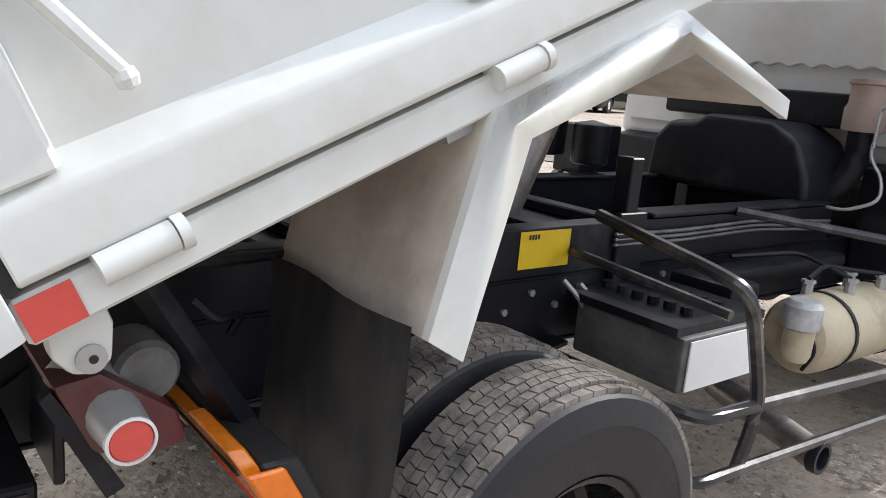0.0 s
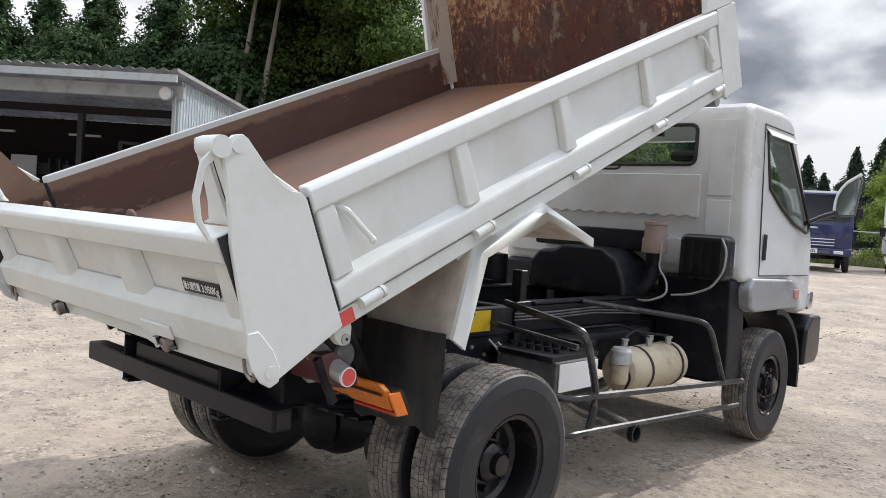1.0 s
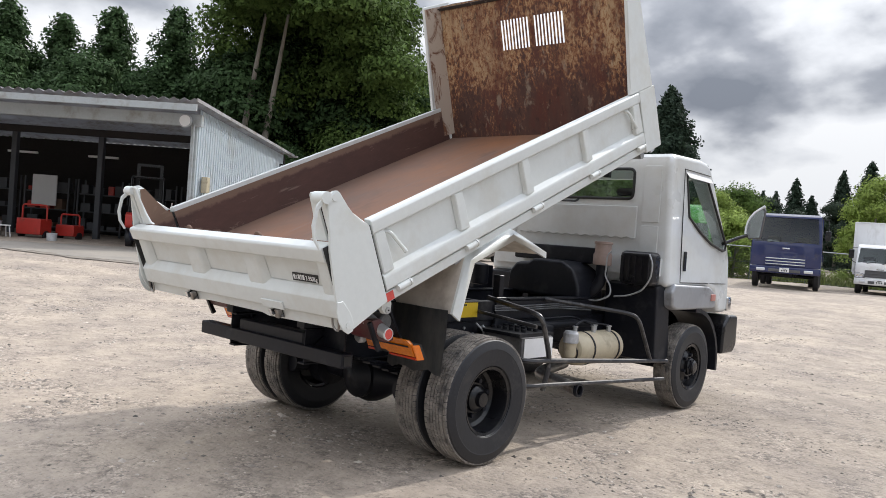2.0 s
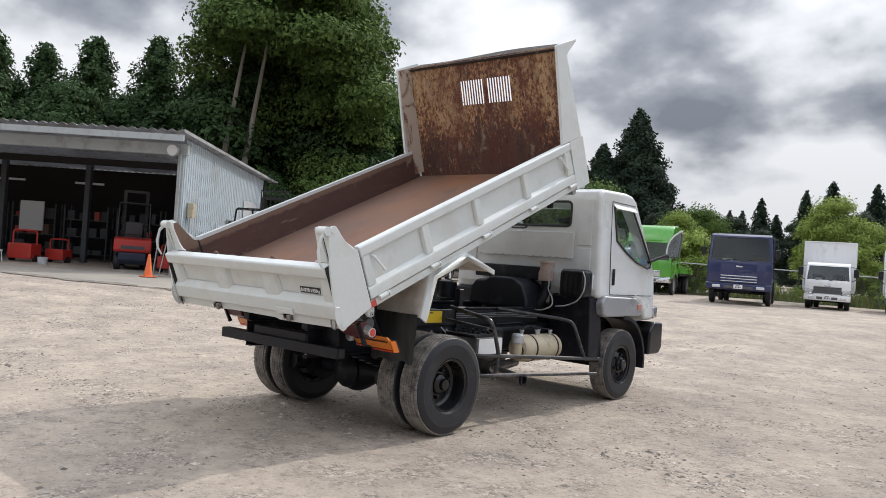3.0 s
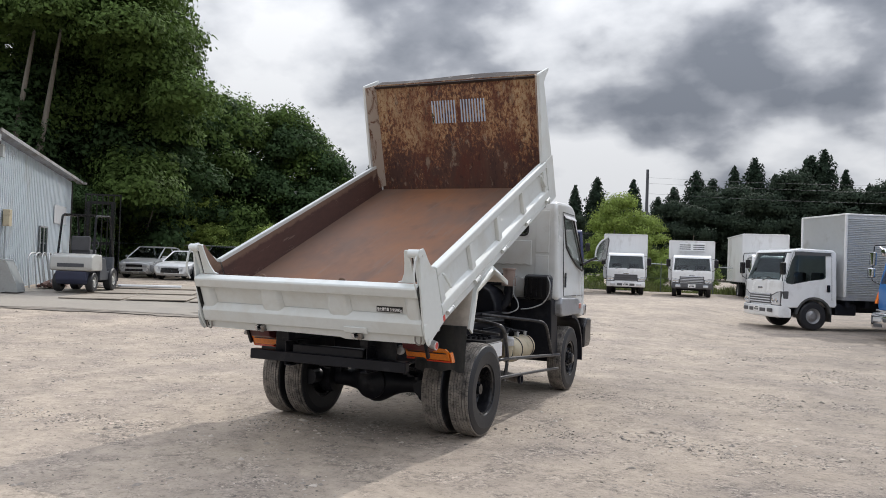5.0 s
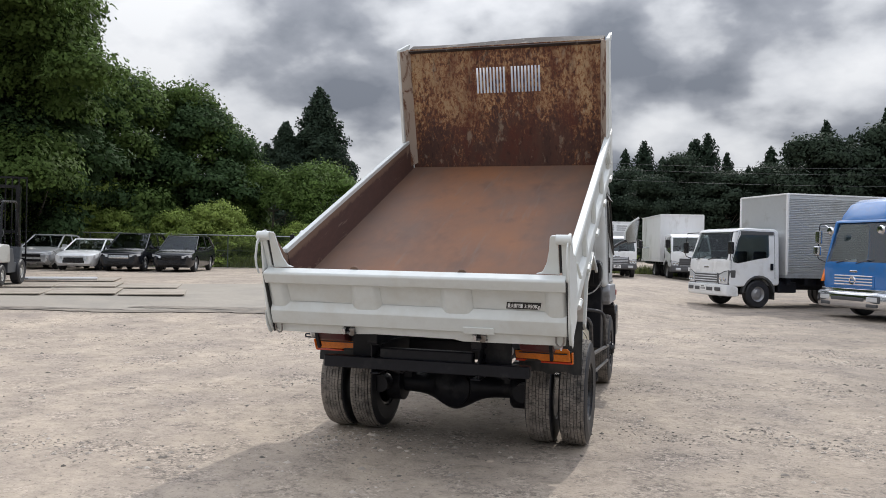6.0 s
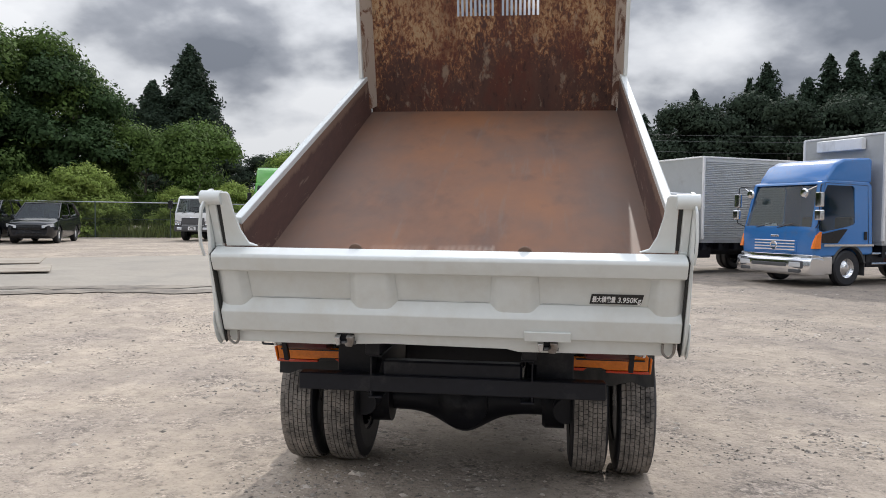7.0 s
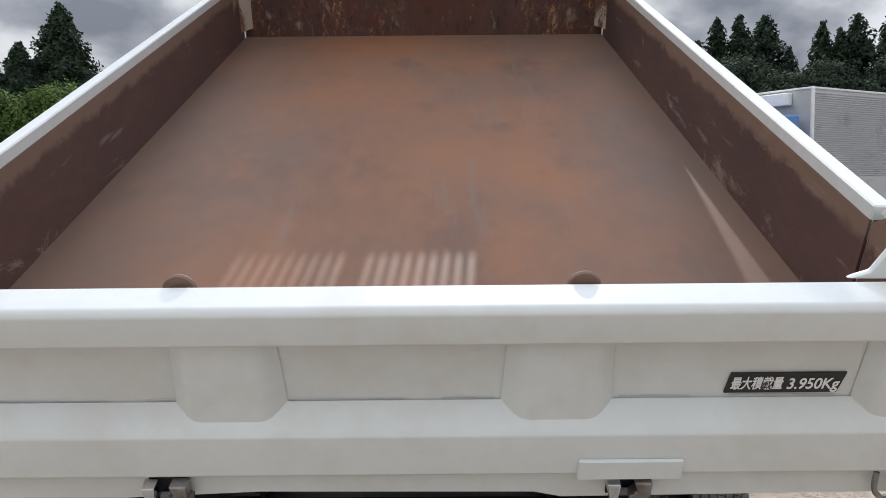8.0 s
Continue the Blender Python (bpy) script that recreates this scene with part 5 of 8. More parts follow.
# seats and wheel seen through the glass
for x in (0.45, -0.45):
    b = bmesh.new()
    box(b, x - 0.25, x + 0.25, 2.80, 3.30, 1.26, 1.50)
    box(b, x - 0.25, x + 0.25, 2.68, 2.82, 1.30, 2.05)
    box(b, x - 0.11, x + 0.11, 2.69, 2.79, 2.06, 2.14)
    part("seat", bevel(b, 0.05, 2), SEAT, cab)
b = bmesh.new()
prism(b, [(3.62, 1.26), (3.62, 1.55), (3.80, 1.60), (3.9, 1.5), (3.95, 1.26)], "x", -0.93, 0.93)
part("dashboard", bevel(b, 0.03, 2), SEAT, cab)
b = bmesh.new()
ring = [(0.45 + 0.21 * math.cos(a), 3.50 + 0.08 * math.sin(a), 1.66 + 0.19 * math.sin(a)) for a in [2 * math.pi * k / 20 for k in range(21)]]
tube(b, ring, 0.014, 6)
cyl(b, (0.45, 3.50, 1.66), (0.45, 3.68, 1.5), 0.02, 8)
part("steering_wheel", b, SEAT, cab)

# door mirror with its pale curved rim
mir = new("door_mirror")
mir.parent = cab
out = [(1.165, 1.795), (1.175, 1.90), (1.225, 1.995), (1.335, 2.075), (1.352, 2.04), (1.315, 1.745), (1.20, 1.735)]
b = bmesh.new()
prism(b, out, "y", 4.03, 4.075)
part("mirror_shell", bevel(b, 0.012, 2), GREYMIRROR, mir)
b = bmesh.new()
prism(b, [(1.25 + (x - 1.25) * 0.92, 1.90 + (z - 1.90) * 0.92) for x, z in out], "y", 4.022, 4.028)
part("mirror_glass", b, MIRROR, mir)
b = BM(tube, [(1.163, 4.03, 1.785), (1.166, 4.03, 1.85), (1.178, 4.03, 1.91), (1.205, 4.03, 1.965), (1.25, 4.03, 2.02), (1.345, 4.03, 2.085)], 0.014, 8)
part("rim", b, WHITE_CAB, mir)
b = BM(tube, [(0.99, 3.86, 1.66), (1.10, 4.0, 1.74), (1.20, 4.05, 1.78)], 0.018, 8)
part("arm", b, SHINY_BLACK, mir)


# ---- ground ----
GRAVEL = mat("gravel_ground", (0.455, 0.378, 0.300), 0.95, 0, 0.22, 0.9, 9, 0.5, (0.290, 0.244, 0.208), 0.44, 0.8, spread=0.16)


def grit(m):
    """Small stones of mixed tone pressed into the ground, in drifts between smoother dirt."""
    nt = m.node_tree
    n, link = nt.nodes.new, nt.links.new
    p = nt.nodes["Principled BSDF"]
    col = p.inputs["Base Color"].links[0].from_socket
    nrm = p.inputs["Normal"].links[0].from_socket
    co = n("ShaderNodeTexCoord")
    drift = n("ShaderNodeTexNoise")
    drift.inputs["Scale"].default_value, drift.inputs["Detail"].default_value = 1.6, 6
    drift.inputs["Roughness"].default_value = 0.7
    link(co.outputs["Object"], drift.inputs["Vector"])
    where = n("ShaderNodeMapRange")
    where.inputs[1].default_value, where.inputs[2].default_value = 0.48, 0.64
    where.inputs[3].default_value, where.inputs[4].default_value = 0.05, 1.0
    link(drift.outputs["Fac"], where.inputs[0])
    for scale, lo, hi, far in ((26, 0.55, 1.42, 0.45), (70, 0.58, 1.42, 0.45)):
        v = n("ShaderNodeTexVoronoi")
        v.inputs["Scale"].default_value = scale
        link(co.outputs["Object"], v.inputs["Vector"])
        bw = n("ShaderNodeSeparateColor")
        link(v.outputs["Color"], bw.inputs[0])
        tone = n("ShaderNodeMapRange")
        tone.inputs[3].default_value, tone.inputs[4].default_value = lo, hi
        link(bw.outputs[0], tone.inputs[0])
        sc = n("ShaderNodeVectorMath")
        sc.operation = "SCALE"
        link(col, sc.inputs[0])
        link(tone.outputs[0], sc.inputs["Scale"])
        mx = n("ShaderNodeMix")
        mx.data_type = "RGBA"
        link(where.outputs[0], mx.inputs["Factor"])
        link(col, mx.inputs["A"])
        link(sc.outputs[0], mx.inputs["B"])
        col = mx.outputs["Result"]
        bp = n("ShaderNodeBump")
        bp.inputs["Strength"].default_value, bp.inputs["Distance"].default_value = far, 0.35 / scale
        bp.invert = True
        link(v.outputs["Distance"], bp.inputs["Height"])
        link(nrm, bp.inputs["Normal"])
        nrm = bp.outputs[0]
    # damp and scuffed blotches, and scattered darker clods
    for scale, a, c, lo, hi in ((2.6, 0.36, 0.62, 0.86, 1.07), (9, 0.30, 0.43, 0.66, 1.0), (34, 0.31, 0.43, 0.52, 1.0)):
        blot = n("ShaderNodeTexNoise")
        blot.inputs["Scale"].default_value, blot.inputs["Detail"].default_value = scale, 5
        blot.inputs["Roughness"].default_value, blot.inputs["Distortion"].default_value = 0.62, 0.6
        link(co.outputs["Object"], blot.inputs["Vector"])
        rng_ = n("ShaderNodeMapRange")
        rng_.inputs[1].default_value, rng_.inputs[2].default_value = a, c
        rng_.inputs[3].default_value, rng_.inputs[4].default_value = lo, hi
        link(blot.outputs["Fac"], rng_.inputs[0])
        sc = n("ShaderNodeVectorMath")
        sc.operation = "SCALE"
        link(col, sc.inputs[0])
        link(rng_.outputs[0], sc.inputs["Scale"])
        col = sc.outputs[0]
    # the ground turns darker towards +x, beyond a ragged edge
    sep = n("ShaderNodeSeparateXYZ")
    link(co.outputs["Object"], sep.inputs[0])
    edge_noise = n("ShaderNodeTexNoise")
    edge_noise.inputs["Scale"].default_value, edge_noise.inputs["Detail"].default_value = 0.22, 6
    link(co.outputs["Object"], edge_noise.inputs["Vector"])
    reach = n("ShaderNodeMath")
    reach.operation = "MULTIPLY_ADD"
    reach.inputs[1].default_value = 9.0
    link(edge_noise.outputs["Fac"], reach.inputs[0])
    link(sep.outputs[0], reach.inputs[2])
    # factor on the ground colour, from 1 down to 0.68
    worn = n("ShaderNodeMapRange")
    worn.inputs[1].default_value, worn.inputs[2].default_value = 4.0, 10.5
    worn.inputs[3].default_value, worn.inputs[4].default_value = 1.0, 0.68
    link(reach.outputs[0], worn.inputs[0])
    sc = n("ShaderNodeVectorMath")
    sc.operation = "SCALE"
    link(col, sc.inputs[0])
    link(worn.outputs[0], sc.inputs["Scale"])
    col = sc.outputs[0]
    lump = n("ShaderNodeTexNoise")
    lump.inputs["Scale"].default_value, lump.inputs["Detail"].default_value = 16, 6
    lump.inputs["Roughness"].default_value = 0.65
    link(co.outputs["Object"], lump.inputs["Vector"])
    bp = n("ShaderNodeBump")
    bp.inputs["Strength"].default_value, bp.inputs["Distance"].default_value = 0.40, 0.032
    link(lump.outputs["Fac"], bp.inputs["Height"])
    link(nrm, bp.inputs["Normal"])
    nrm = bp.outputs[0]
    link(col, p.inputs["Base Color"])
    link(nrm, p.inputs["Normal"])


grit(GRAVEL)


def ground():
    rings = [0]
    r = 0.35
    while r < 1500:
        rings.append(r)
        r = r * 1.03 + 0.04
    n = 320
    verts, faces = [(0, 0, 0)], []
    for r in rings[1:]:
        for j in range(n):
            a = 2 * math.pi * j / n
            x, y = r * math.cos(a), r * math.sin(a) - 0.0
            verts.append((x, y, yard_z(x, y)))
    for j in range(n):
        faces.append((0, 1 + j, 1 + (j + 1) % n))
    for k in range(len(rings) - 2):
        o, q = 1 + k * n, 1 + (k + 1) * n
        for j in range(n):
            faces.append((o + j, q + j, q + (j + 1) % n, o + (j + 1) % n))
    me = bpy.data.meshes.new("ground")
    me.from_pydata(verts, [], faces)
    for f in me.polygons:
        f.use_smooth = True
    me.materials.append(GRAVEL)
    return tagged(new("ground", me), "pale beige compacted gravel yard with loose stones", "ground", kind="structure")


ground()


def stones():
    """Loose stones over the yard, thicker in drifts of gravel."""
    rng = np.random.default_rng(6)
    n = 260000
    rad = 1.0 + 15 * rng.uniform(0, 1, n) ** 0.75
    ang = rng.uniform(-math.pi, math.pi, n)
    x, y = 1.5 + rad * np.cos(ang), -1.5 + rad * np.sin(ang)
    patch = np.array([noise.noise((a * 0.55, b * 0.9, 2.0)) + 0.5 * noise.noise((a * 1.7, b * 2.0, 5.0)) for a, b in zip(x, y)])
    keep = rng.uniform(0, 1, n) < np.clip(0.07 + 2.0 * (patch - 0.20), 0.07, 1.0)
    x, y, rad = x[keep], y[keep], rad[keep]
    n = len(x)
    size = 0.005 + 0.012 * rng.uniform(0, 1, n) ** 2.2 + rng.uniform(0.008, 0.026, n) * (rng.uniform(0, 1, n) < 0.06)
    z = np.array([yard_z(a, b) for a, b in zip(x, y)])
    base = np.array([(1, 0, 0), (0.1, 1, 0), (-1, 0.1, 0), (-0.1, -1, 0), (0.1, 0.1, 0.42), (0, 0, -0.7)])
    rot = rng.uniform(0, 6.28, n)
    jit = 1 + 0.35 * rng.uniform(-1, 1, (n, 6, 1))
    v = base[None] * jit * size[:, None, None]
    c, s = np.cos(rot)[:, None], np.sin(rot)[:, None]
    vx, vy = v[:, :, 0] * c - v[:, :, 1] * s, v[:, :, 0] * s + v[:, :, 1] * c * rng.uniform(0.6, 1.0, (n, 1))
    v = np.stack([vx + x[:, None], vy + y[:, None], v[:, :, 2] + z[:, None] + 0.002], 2)
    f = np.array([(0, 1, 4), (1, 2, 4), (2, 3, 4), (3, 0, 4), (1, 0, 5), (2, 1, 5), (3, 2, 5), (0, 3, 5)])
    f = (f[None] + 6 * np.arange(n)[:, None, None]).reshape(-1, 3)
    me = bpy.data.meshes.new("stones")
    me.from_pydata(v.reshape(-1, 3).tolist(), [], f.tolist())
    me.materials.append(mat("stone", (0.34, 0.30, 0.26), 0.9, 0, 0.3, 3, 40, 0.2, island=0.7))
    return tagged(new("stones", me), "small loose grey and beige stones on the yard", "gravel", kind="stuff")


stones()


# ---- the open shed ----
SHED_AX = Vector((-0.62, 0.78, 0)).normalized()
SHED = Matrix.Translation((-17.5, 8.2, 0.34)) @ Matrix.Rotation(math.atan2(SHED_AX.y, SHED_AX.x) - math.pi / 2, 4, "Z")
# in its own frame: y runs back along the side wall, x to the outside; the front opens towards -y
CORR = mat("corrugated_wall", (0.82, 0.89, 0.94), 0.45, 0.0, 0.05, 0.6, 10, 0.05, (0.60, 0.60, 0.59), 0.10, 1.2, stretch=(1, 1, 0.3))
ROOF = mat("corrugated_roof", (0.36, 0.36, 0.37), 0.6, 0.1, 0.15, 1, 12, 0.1, (0.2, 0.17, 0.14), 0.3, 1.5)
BEAM = mat("shed_beam", (0.42, 0.45, 0.46), 0.5, 0.1, 0.1, 1.2, 14, 0.05, (0.25, 0.22, 0.18), 0.2, 2)
# near-black: the shed's deep shade is put into walls, lining and inner beam
SHADEWALL = mat("shed_inside_shade", (0.022, 0.018, 0.017), 0.85, 0, 0.3, 0.8, 10, 0.1)
CONCRETE = mat("concrete", (0.325, 0.290, 0.245), 0.9, 0, 0.15, 0.6, 14, 0.2, (0.26, 0.24, 0.21), 0.3, 0.8)
DARKDIRT = mat("damp_dirt", (0.155, 0.135, 0.115), 0.9, 0, 0.35, 1.6, 20, 0.4, (0.29, 0.25, 0.205), 0.52, 2.4)

REDP = mat("red_paint", (0.48, 0.035, 0.025), 0.4, 0, 0.12, 2, 20, 0.05, (0.15, 0.05, 0.04), 0.15, 3)
GREYP = mat("grey_white_paint", (0.44, 0.44, 0.42), 0.4, 0, 0.08, 2, 20, 0.05, (0.3, 0.28, 0.25), 0.2, 3)
NAVYP = mat("dark_blue_paint", (0.022, 0.028, 0.060), 0.45, 0, 0.2, 2, 20, 0.05)
DKGREY = mat("dark_grey_paint", (0.06, 0.065, 0.075), 0.45, 0, 0.2, 2, 20, 0.05)

shed = thing("open_shed", "open-fronted corrugated metal shed with deep dark interior", "shed", SHED, kind="structure")
LEN, WID = 9.6, 22.0
top = lambda y: 4.50 - 0.042 * y


def corrugated(length, pitch, depth, axis_len, tilt):
    """A sheet of round corrugations along local x, standing in z or lying in y."""
    b = bmesh.new()
    n = int(length / pitch * 4)
    rows = []
    for q in axis_len:
        rows.append([b.verts.new(tilt(length * i / n, depth * math.sin(2 * math.pi * i / 4), q)) for i in range(n + 1)])
    for u, v in zip(rows, rows[1:]):
        for i in range(n):
            b.faces.new((u[i], u[i + 1], v[i + 1], v[i]))
    return b


b = bmesh.new()
pts = []
for k in range(int(LEN / 0.20)):
    pts += [(0.20 * k + q, d) for q, d in ((0.0, 0.0), (0.125, 0.0), (0.138, -0.028), (0.187, -0.028))]
lo = [b.verts.new((d, a, 0)) for a, d in pts]
hi = [b.verts.new((d, a, top(a) - 0.02)) for a, d in pts]
for i in range(len(pts) - 1):
    b.faces.new((lo[i], lo[i + 1], hi[i + 1], hi[i]))
bmesh.ops.solidify(b, geom=b.faces[:], thickness=0.006)
part("side_wall", b, CORR, shed, "pale blue-grey corrugated steel wall")
b = corrugated(WID + 0.5, 0.32, 0.045, (-1.0, LEN + 0.35), lambda a, d, q: (0.28 - a, q, top(q) + 0.09 + d))
bmesh.ops.solidify(b, geom=b.faces[:], thickness=0.008)
part("roof", b, ROOF, shed, "grey corrugated roof sheets")
b = bmesh.new()
prism(b, [(-1.02, top(-1.0) + 0.13), (LEN + 0.36, top(LEN) + 0.10), (LEN + 0.36, top(LEN) + 0.0), (-1.02, top(-1) + 0.03)], "x", 0.27, 0.31)
box(b, 0.05, 0.45, LEN + 0.30, LEN + 0.40, top(LEN) - 0.02, top(LEN) + 0.06)
part("verge_trim", b, ROOF, shed)
b = bmesh.new()
box(b, -WID, 0.1, -0.12, 0.08, 3.95, 4.32)
part("front_beam", bevel(b, 0.01, 1), BEAM, shed, "pale grey steel front beam")
b = bmesh.new()
box(b, -WID, 0.26, -0.98, -0.90, 4.30, 4.50)
part("fascia", b, BEAM, shed)
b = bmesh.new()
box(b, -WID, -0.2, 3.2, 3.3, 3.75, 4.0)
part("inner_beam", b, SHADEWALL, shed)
# inner columns are dark grey, not BEAM: shade painted into their colour
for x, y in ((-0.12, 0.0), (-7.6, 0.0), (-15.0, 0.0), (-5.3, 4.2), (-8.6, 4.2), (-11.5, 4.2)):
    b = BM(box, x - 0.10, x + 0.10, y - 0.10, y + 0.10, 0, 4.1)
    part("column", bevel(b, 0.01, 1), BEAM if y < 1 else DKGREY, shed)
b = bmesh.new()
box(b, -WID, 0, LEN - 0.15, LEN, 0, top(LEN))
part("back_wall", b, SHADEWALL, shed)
# unseen end wall, added to keep light out of the shed
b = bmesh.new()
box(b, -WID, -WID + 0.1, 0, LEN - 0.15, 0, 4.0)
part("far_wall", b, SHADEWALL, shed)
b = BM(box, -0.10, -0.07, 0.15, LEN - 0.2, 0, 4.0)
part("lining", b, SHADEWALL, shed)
b = BM(box, -WID, 0.4, -0.9, LEN, -0.4, 0.035)
part("floor_slab", b, CONCRETE, shed)
b = bmesh.new()
lathe(b, [(0, -0.20), (0.10, -0.19), (0.19, -0.10), (0.21, 0.0), (0.20, 0.015), (0, 0.02)], "y", (-0.33, -0.32, 4.08), 24)
for v in b.verts:
    v.co.y = -0.64 - v.co.y
part("flood_lamp", b, GALV, shed, "round grey flood lamp")
b = BM(lathe, [(0, 0), (0.17, 0), (0.17, 0.012), (0, 0.012)], "y", (-0.33, -0.352, 4.08), 24)
part("flood_glass", b, PAPER, shed)
b = BM(box, 0.03, 0.22, 0.35, 0.62, 1.95, 2.45)
part("meter_box", bevel(b, 0.02, 2), TANK, shed, "beige meter box with conduit")
b = bmesh.new()
tube(b, [(0.08, 0.5, 1.95), (0.08, 0.5, 0.0)], 0.025, 8)
tube(b, [(-0.10, -0.16, 4.0), (-0.10, -0.16, 0.0)], 0.03, 8)
part("conduit", b, BEAM, shed)
win = thing("window_1", "", "")
win.parent = shed
b = BM(box, 0.02, 0.06, 4.5, 5.5, 1.10, 2.10)
part("pane", b, DARKGLASS, win)
b = bmesh.new()
for y in (4.5, 4.98, 5.46):
    box(b, 0.02, 0.08, y, y + 0.05, 1.10, 2.10)
box(b, 0.02, 0.08, 4.5, 5.51, 1.08, 1.13)
box(b, 0.02, 0.08, 4.5, 5.51, 2.07, 2.12)
part("window_frame", b, GALV, win)
b = BM(box, 0.03, 0.035, 6.5, 8.4, 2.3, 3.0)
part("wall_patch", b, mat("patch", (0.50, 0.51, 0.53), 0.5, 0.1, 0.1), shed)
# strip lights in the dark
for x in (-9.5, -6.2):
    b = BM(box, x - 0.6, x + 0.6, 6.0, 6.1, 3.2, 3.28)
    part("strip_light", b, PAPER, shed)

# white gabled house behind the shed
b = bmesh.new()
hm = SHED @ Matrix.Translation((-9.5, 14.5, 0))
house = thing("white_house", "white house with pale metal roof behind the shed", "house", hm)
b = BM(box, -9, 3.0, 0, 7, 0, 4.6)
part("wall", b, mat("house_wall", (0.62, 0.61, 0.58), 0.8, 0, 0.08, 0.5, 8, 0.1), house)
b = bmesh.new()
prism(b, [(3.6, 4.5), (-2.5, 6.9), (-9.6, 4.5), (-9.6, 4.35), (-2.5, 6.7), (3.6, 4.35)], "y", -0.5, 7.5)
part("roof", b, mat("house_roof", (0.55, 0.56, 0.58), 0.5, 0.2, 0.08, 0.5, 8, 0.05), house)


# ---- concrete apron, dirt seam and steel plates before the shed ----
def laid(name, pts, material, lift, label, cell=0.5, jag=0.0):
    """A sheet laid on the ground inside a quadrilateral of plan points."""
    a, b_, c, d = [Vector((*p, 0)) for p in pts]
    nu = max(2, int((b_ - a).length / cell))
    nv = max(2, int((d - a).length / cell))
    bm = bmesh.new()
    grid = []
    for j in range(nv + 1):
        row = []
        for i in range(nu + 1):
            p = (a.lerp(b_, i / nu)).lerp(d.lerp(c, i / nu), j / nv)
            if jag and j in (0, nv):
                p = p + Vector((0, 1, 0)) * jag * noise.noise((p.x * 0.7, p.y * 0.7, j)) + Vector((0, 1, 0)) * jag * 0.6 * noise.noise((p.x * 2.7, p.y * 2.7, j))
            row.append(bm.verts.new((p.x, p.y, yard_z(p.x, p.y) + lift)))
        grid.append(row)
    for j in range(nv):
        for i in range(nu):
            bm.faces.new((grid[j][i], grid[j][i + 1], grid[j + 1][i + 1], grid[j + 1][i]))
    bmesh.ops.recalc_face_normals(bm, faces=bm.faces)
    ob = part(name, bm, material)
    return tagged(ob, label, "ground", kind="structure")


laid("pavement", [(-21.0, 0.9), (-4.6, 10.2), (-9.5, 17.5), (-19.5, 9.0)], CONCRETE, 0.012, "worn pale concrete apron before the shed", 0.3, 0.35)
laid("dirt_seam", [(-21.5, 0.55), (-4.0, 10.1), (-4.2, 10.5), (-21.7, 0.85)], DARKDIRT, 0.018, "dark damp dirt seam along the concrete edge", 0.22, 0.5)


def puddle_mark(cx, cy, long, wide, turn, lift):
    """A damp patch with a ragged outline that thins out to its ends."""
    bm = bmesh.new()
    rows = []
    for i in range(61):
        q = -1 + 2 * i / 60
        w = wide * (1 - q * q) ** 0.8 * (0.75 + 0.5 * noise.noise((q * 3.1, cx, 1.0)))
        mid_ = 0.35 * wide * noise.noise((q * 2.2, cy, 6.0))
        row = []
        for k in range(7):
            u = -1 + k / 3
            edge = 0.10 * noise.noise((q * 21, u * 3, 2.0)) if k in (0, 6) else 0
            a, c = q * long, mid_ + u * max(w, 0.01) + edge
            x, y = cx + a * math.cos(turn) - c * math.sin(turn), cy + a * math.sin(turn) + c * math.cos(turn)
            row.append(bm.verts.new((x, y, yard_z(x, y) + lift)))
        rows.append(row)
    for u, v in zip(rows, rows[1:]):
        for k in range(6):
            bm.faces.new((u[k], u[k + 1], v[k + 1], v[k]))
    bmesh.ops.recalc_face_normals(bm, faces=bm.faces)
    return tagged(part("dirt_patch", bm, DARKDIRT), "dark damp dirt patch at the concrete edge", "ground", kind="structure")


puddle_mark(-7.9, 8.9, 2.2, 0.42, 0.50, 0.024)
puddle_mark(-11.6, 6.4, 2.4, 0.20, 0.50, 0.024)
PLATE = mat("steel_plate", (0.40, 0.35, 0.29), 0.7, 0.1, 0.15, 1.0, 14, 0.1, (0.27, 0.225, 0.18), 0.42, 1.1)
for k, (i, j, w, d, r) in enumerate(((-0.3, 0, 1.62, 2.3, 33), (1.4, 0.05, 1.62, 2.35, 34), (3.1, 0.0, 1.60, 2.2, 33), (-0.5, 1.05, 1.62, 2.3, 36), (1.2, 1.08, 1.60, 2.3, 33), (2.9, 1.0, 1.6, 2.2, 31), (-0.8, 2.15, 1.6, 2.2, 38), (0.9, 2.2, 1.6, 2.3, 33))):
    x, y = -14.2 + 0.83 * i - 0.56 * 2.4 * j, 9.5 + 0.56 * i + 0.83 * 2.4 * j
    b = BM(box, -w / 2, w / 2, -d / 2, d / 2, -0.02, 0.006)
    ob = part("steel_plate", bevel(b, 0.004, 1), PLATE, None, "", pose(x, y, yard_z(x, y) + 0.028 + 0.003 * (k % 3), 0.3, -0.2, r))
    tagged(ob, "flat rusty beige steel plate lying on concrete", "plate", "plates on the apron")


# ---- clutter by the shed ----
def cone(m):
    t = thing("traffic_cone", "orange plastic traffic cone on concrete", "cone", m, "traffic cones")
    orange = CONE
    b = BM(lathe, [(0, 0.03), (0.135, 0.03), (0.12, 0.10), (0.035, 0.68), (0.025, 0.70), (0, 0.70)], "z", n=20)
    part("body", b, orange, t)
    b = BM(box, -0.19, 0.19, -0.19, 0.19, 0, 0.03)
    part("base", bevel(b, 0.01, 2), orange, t)


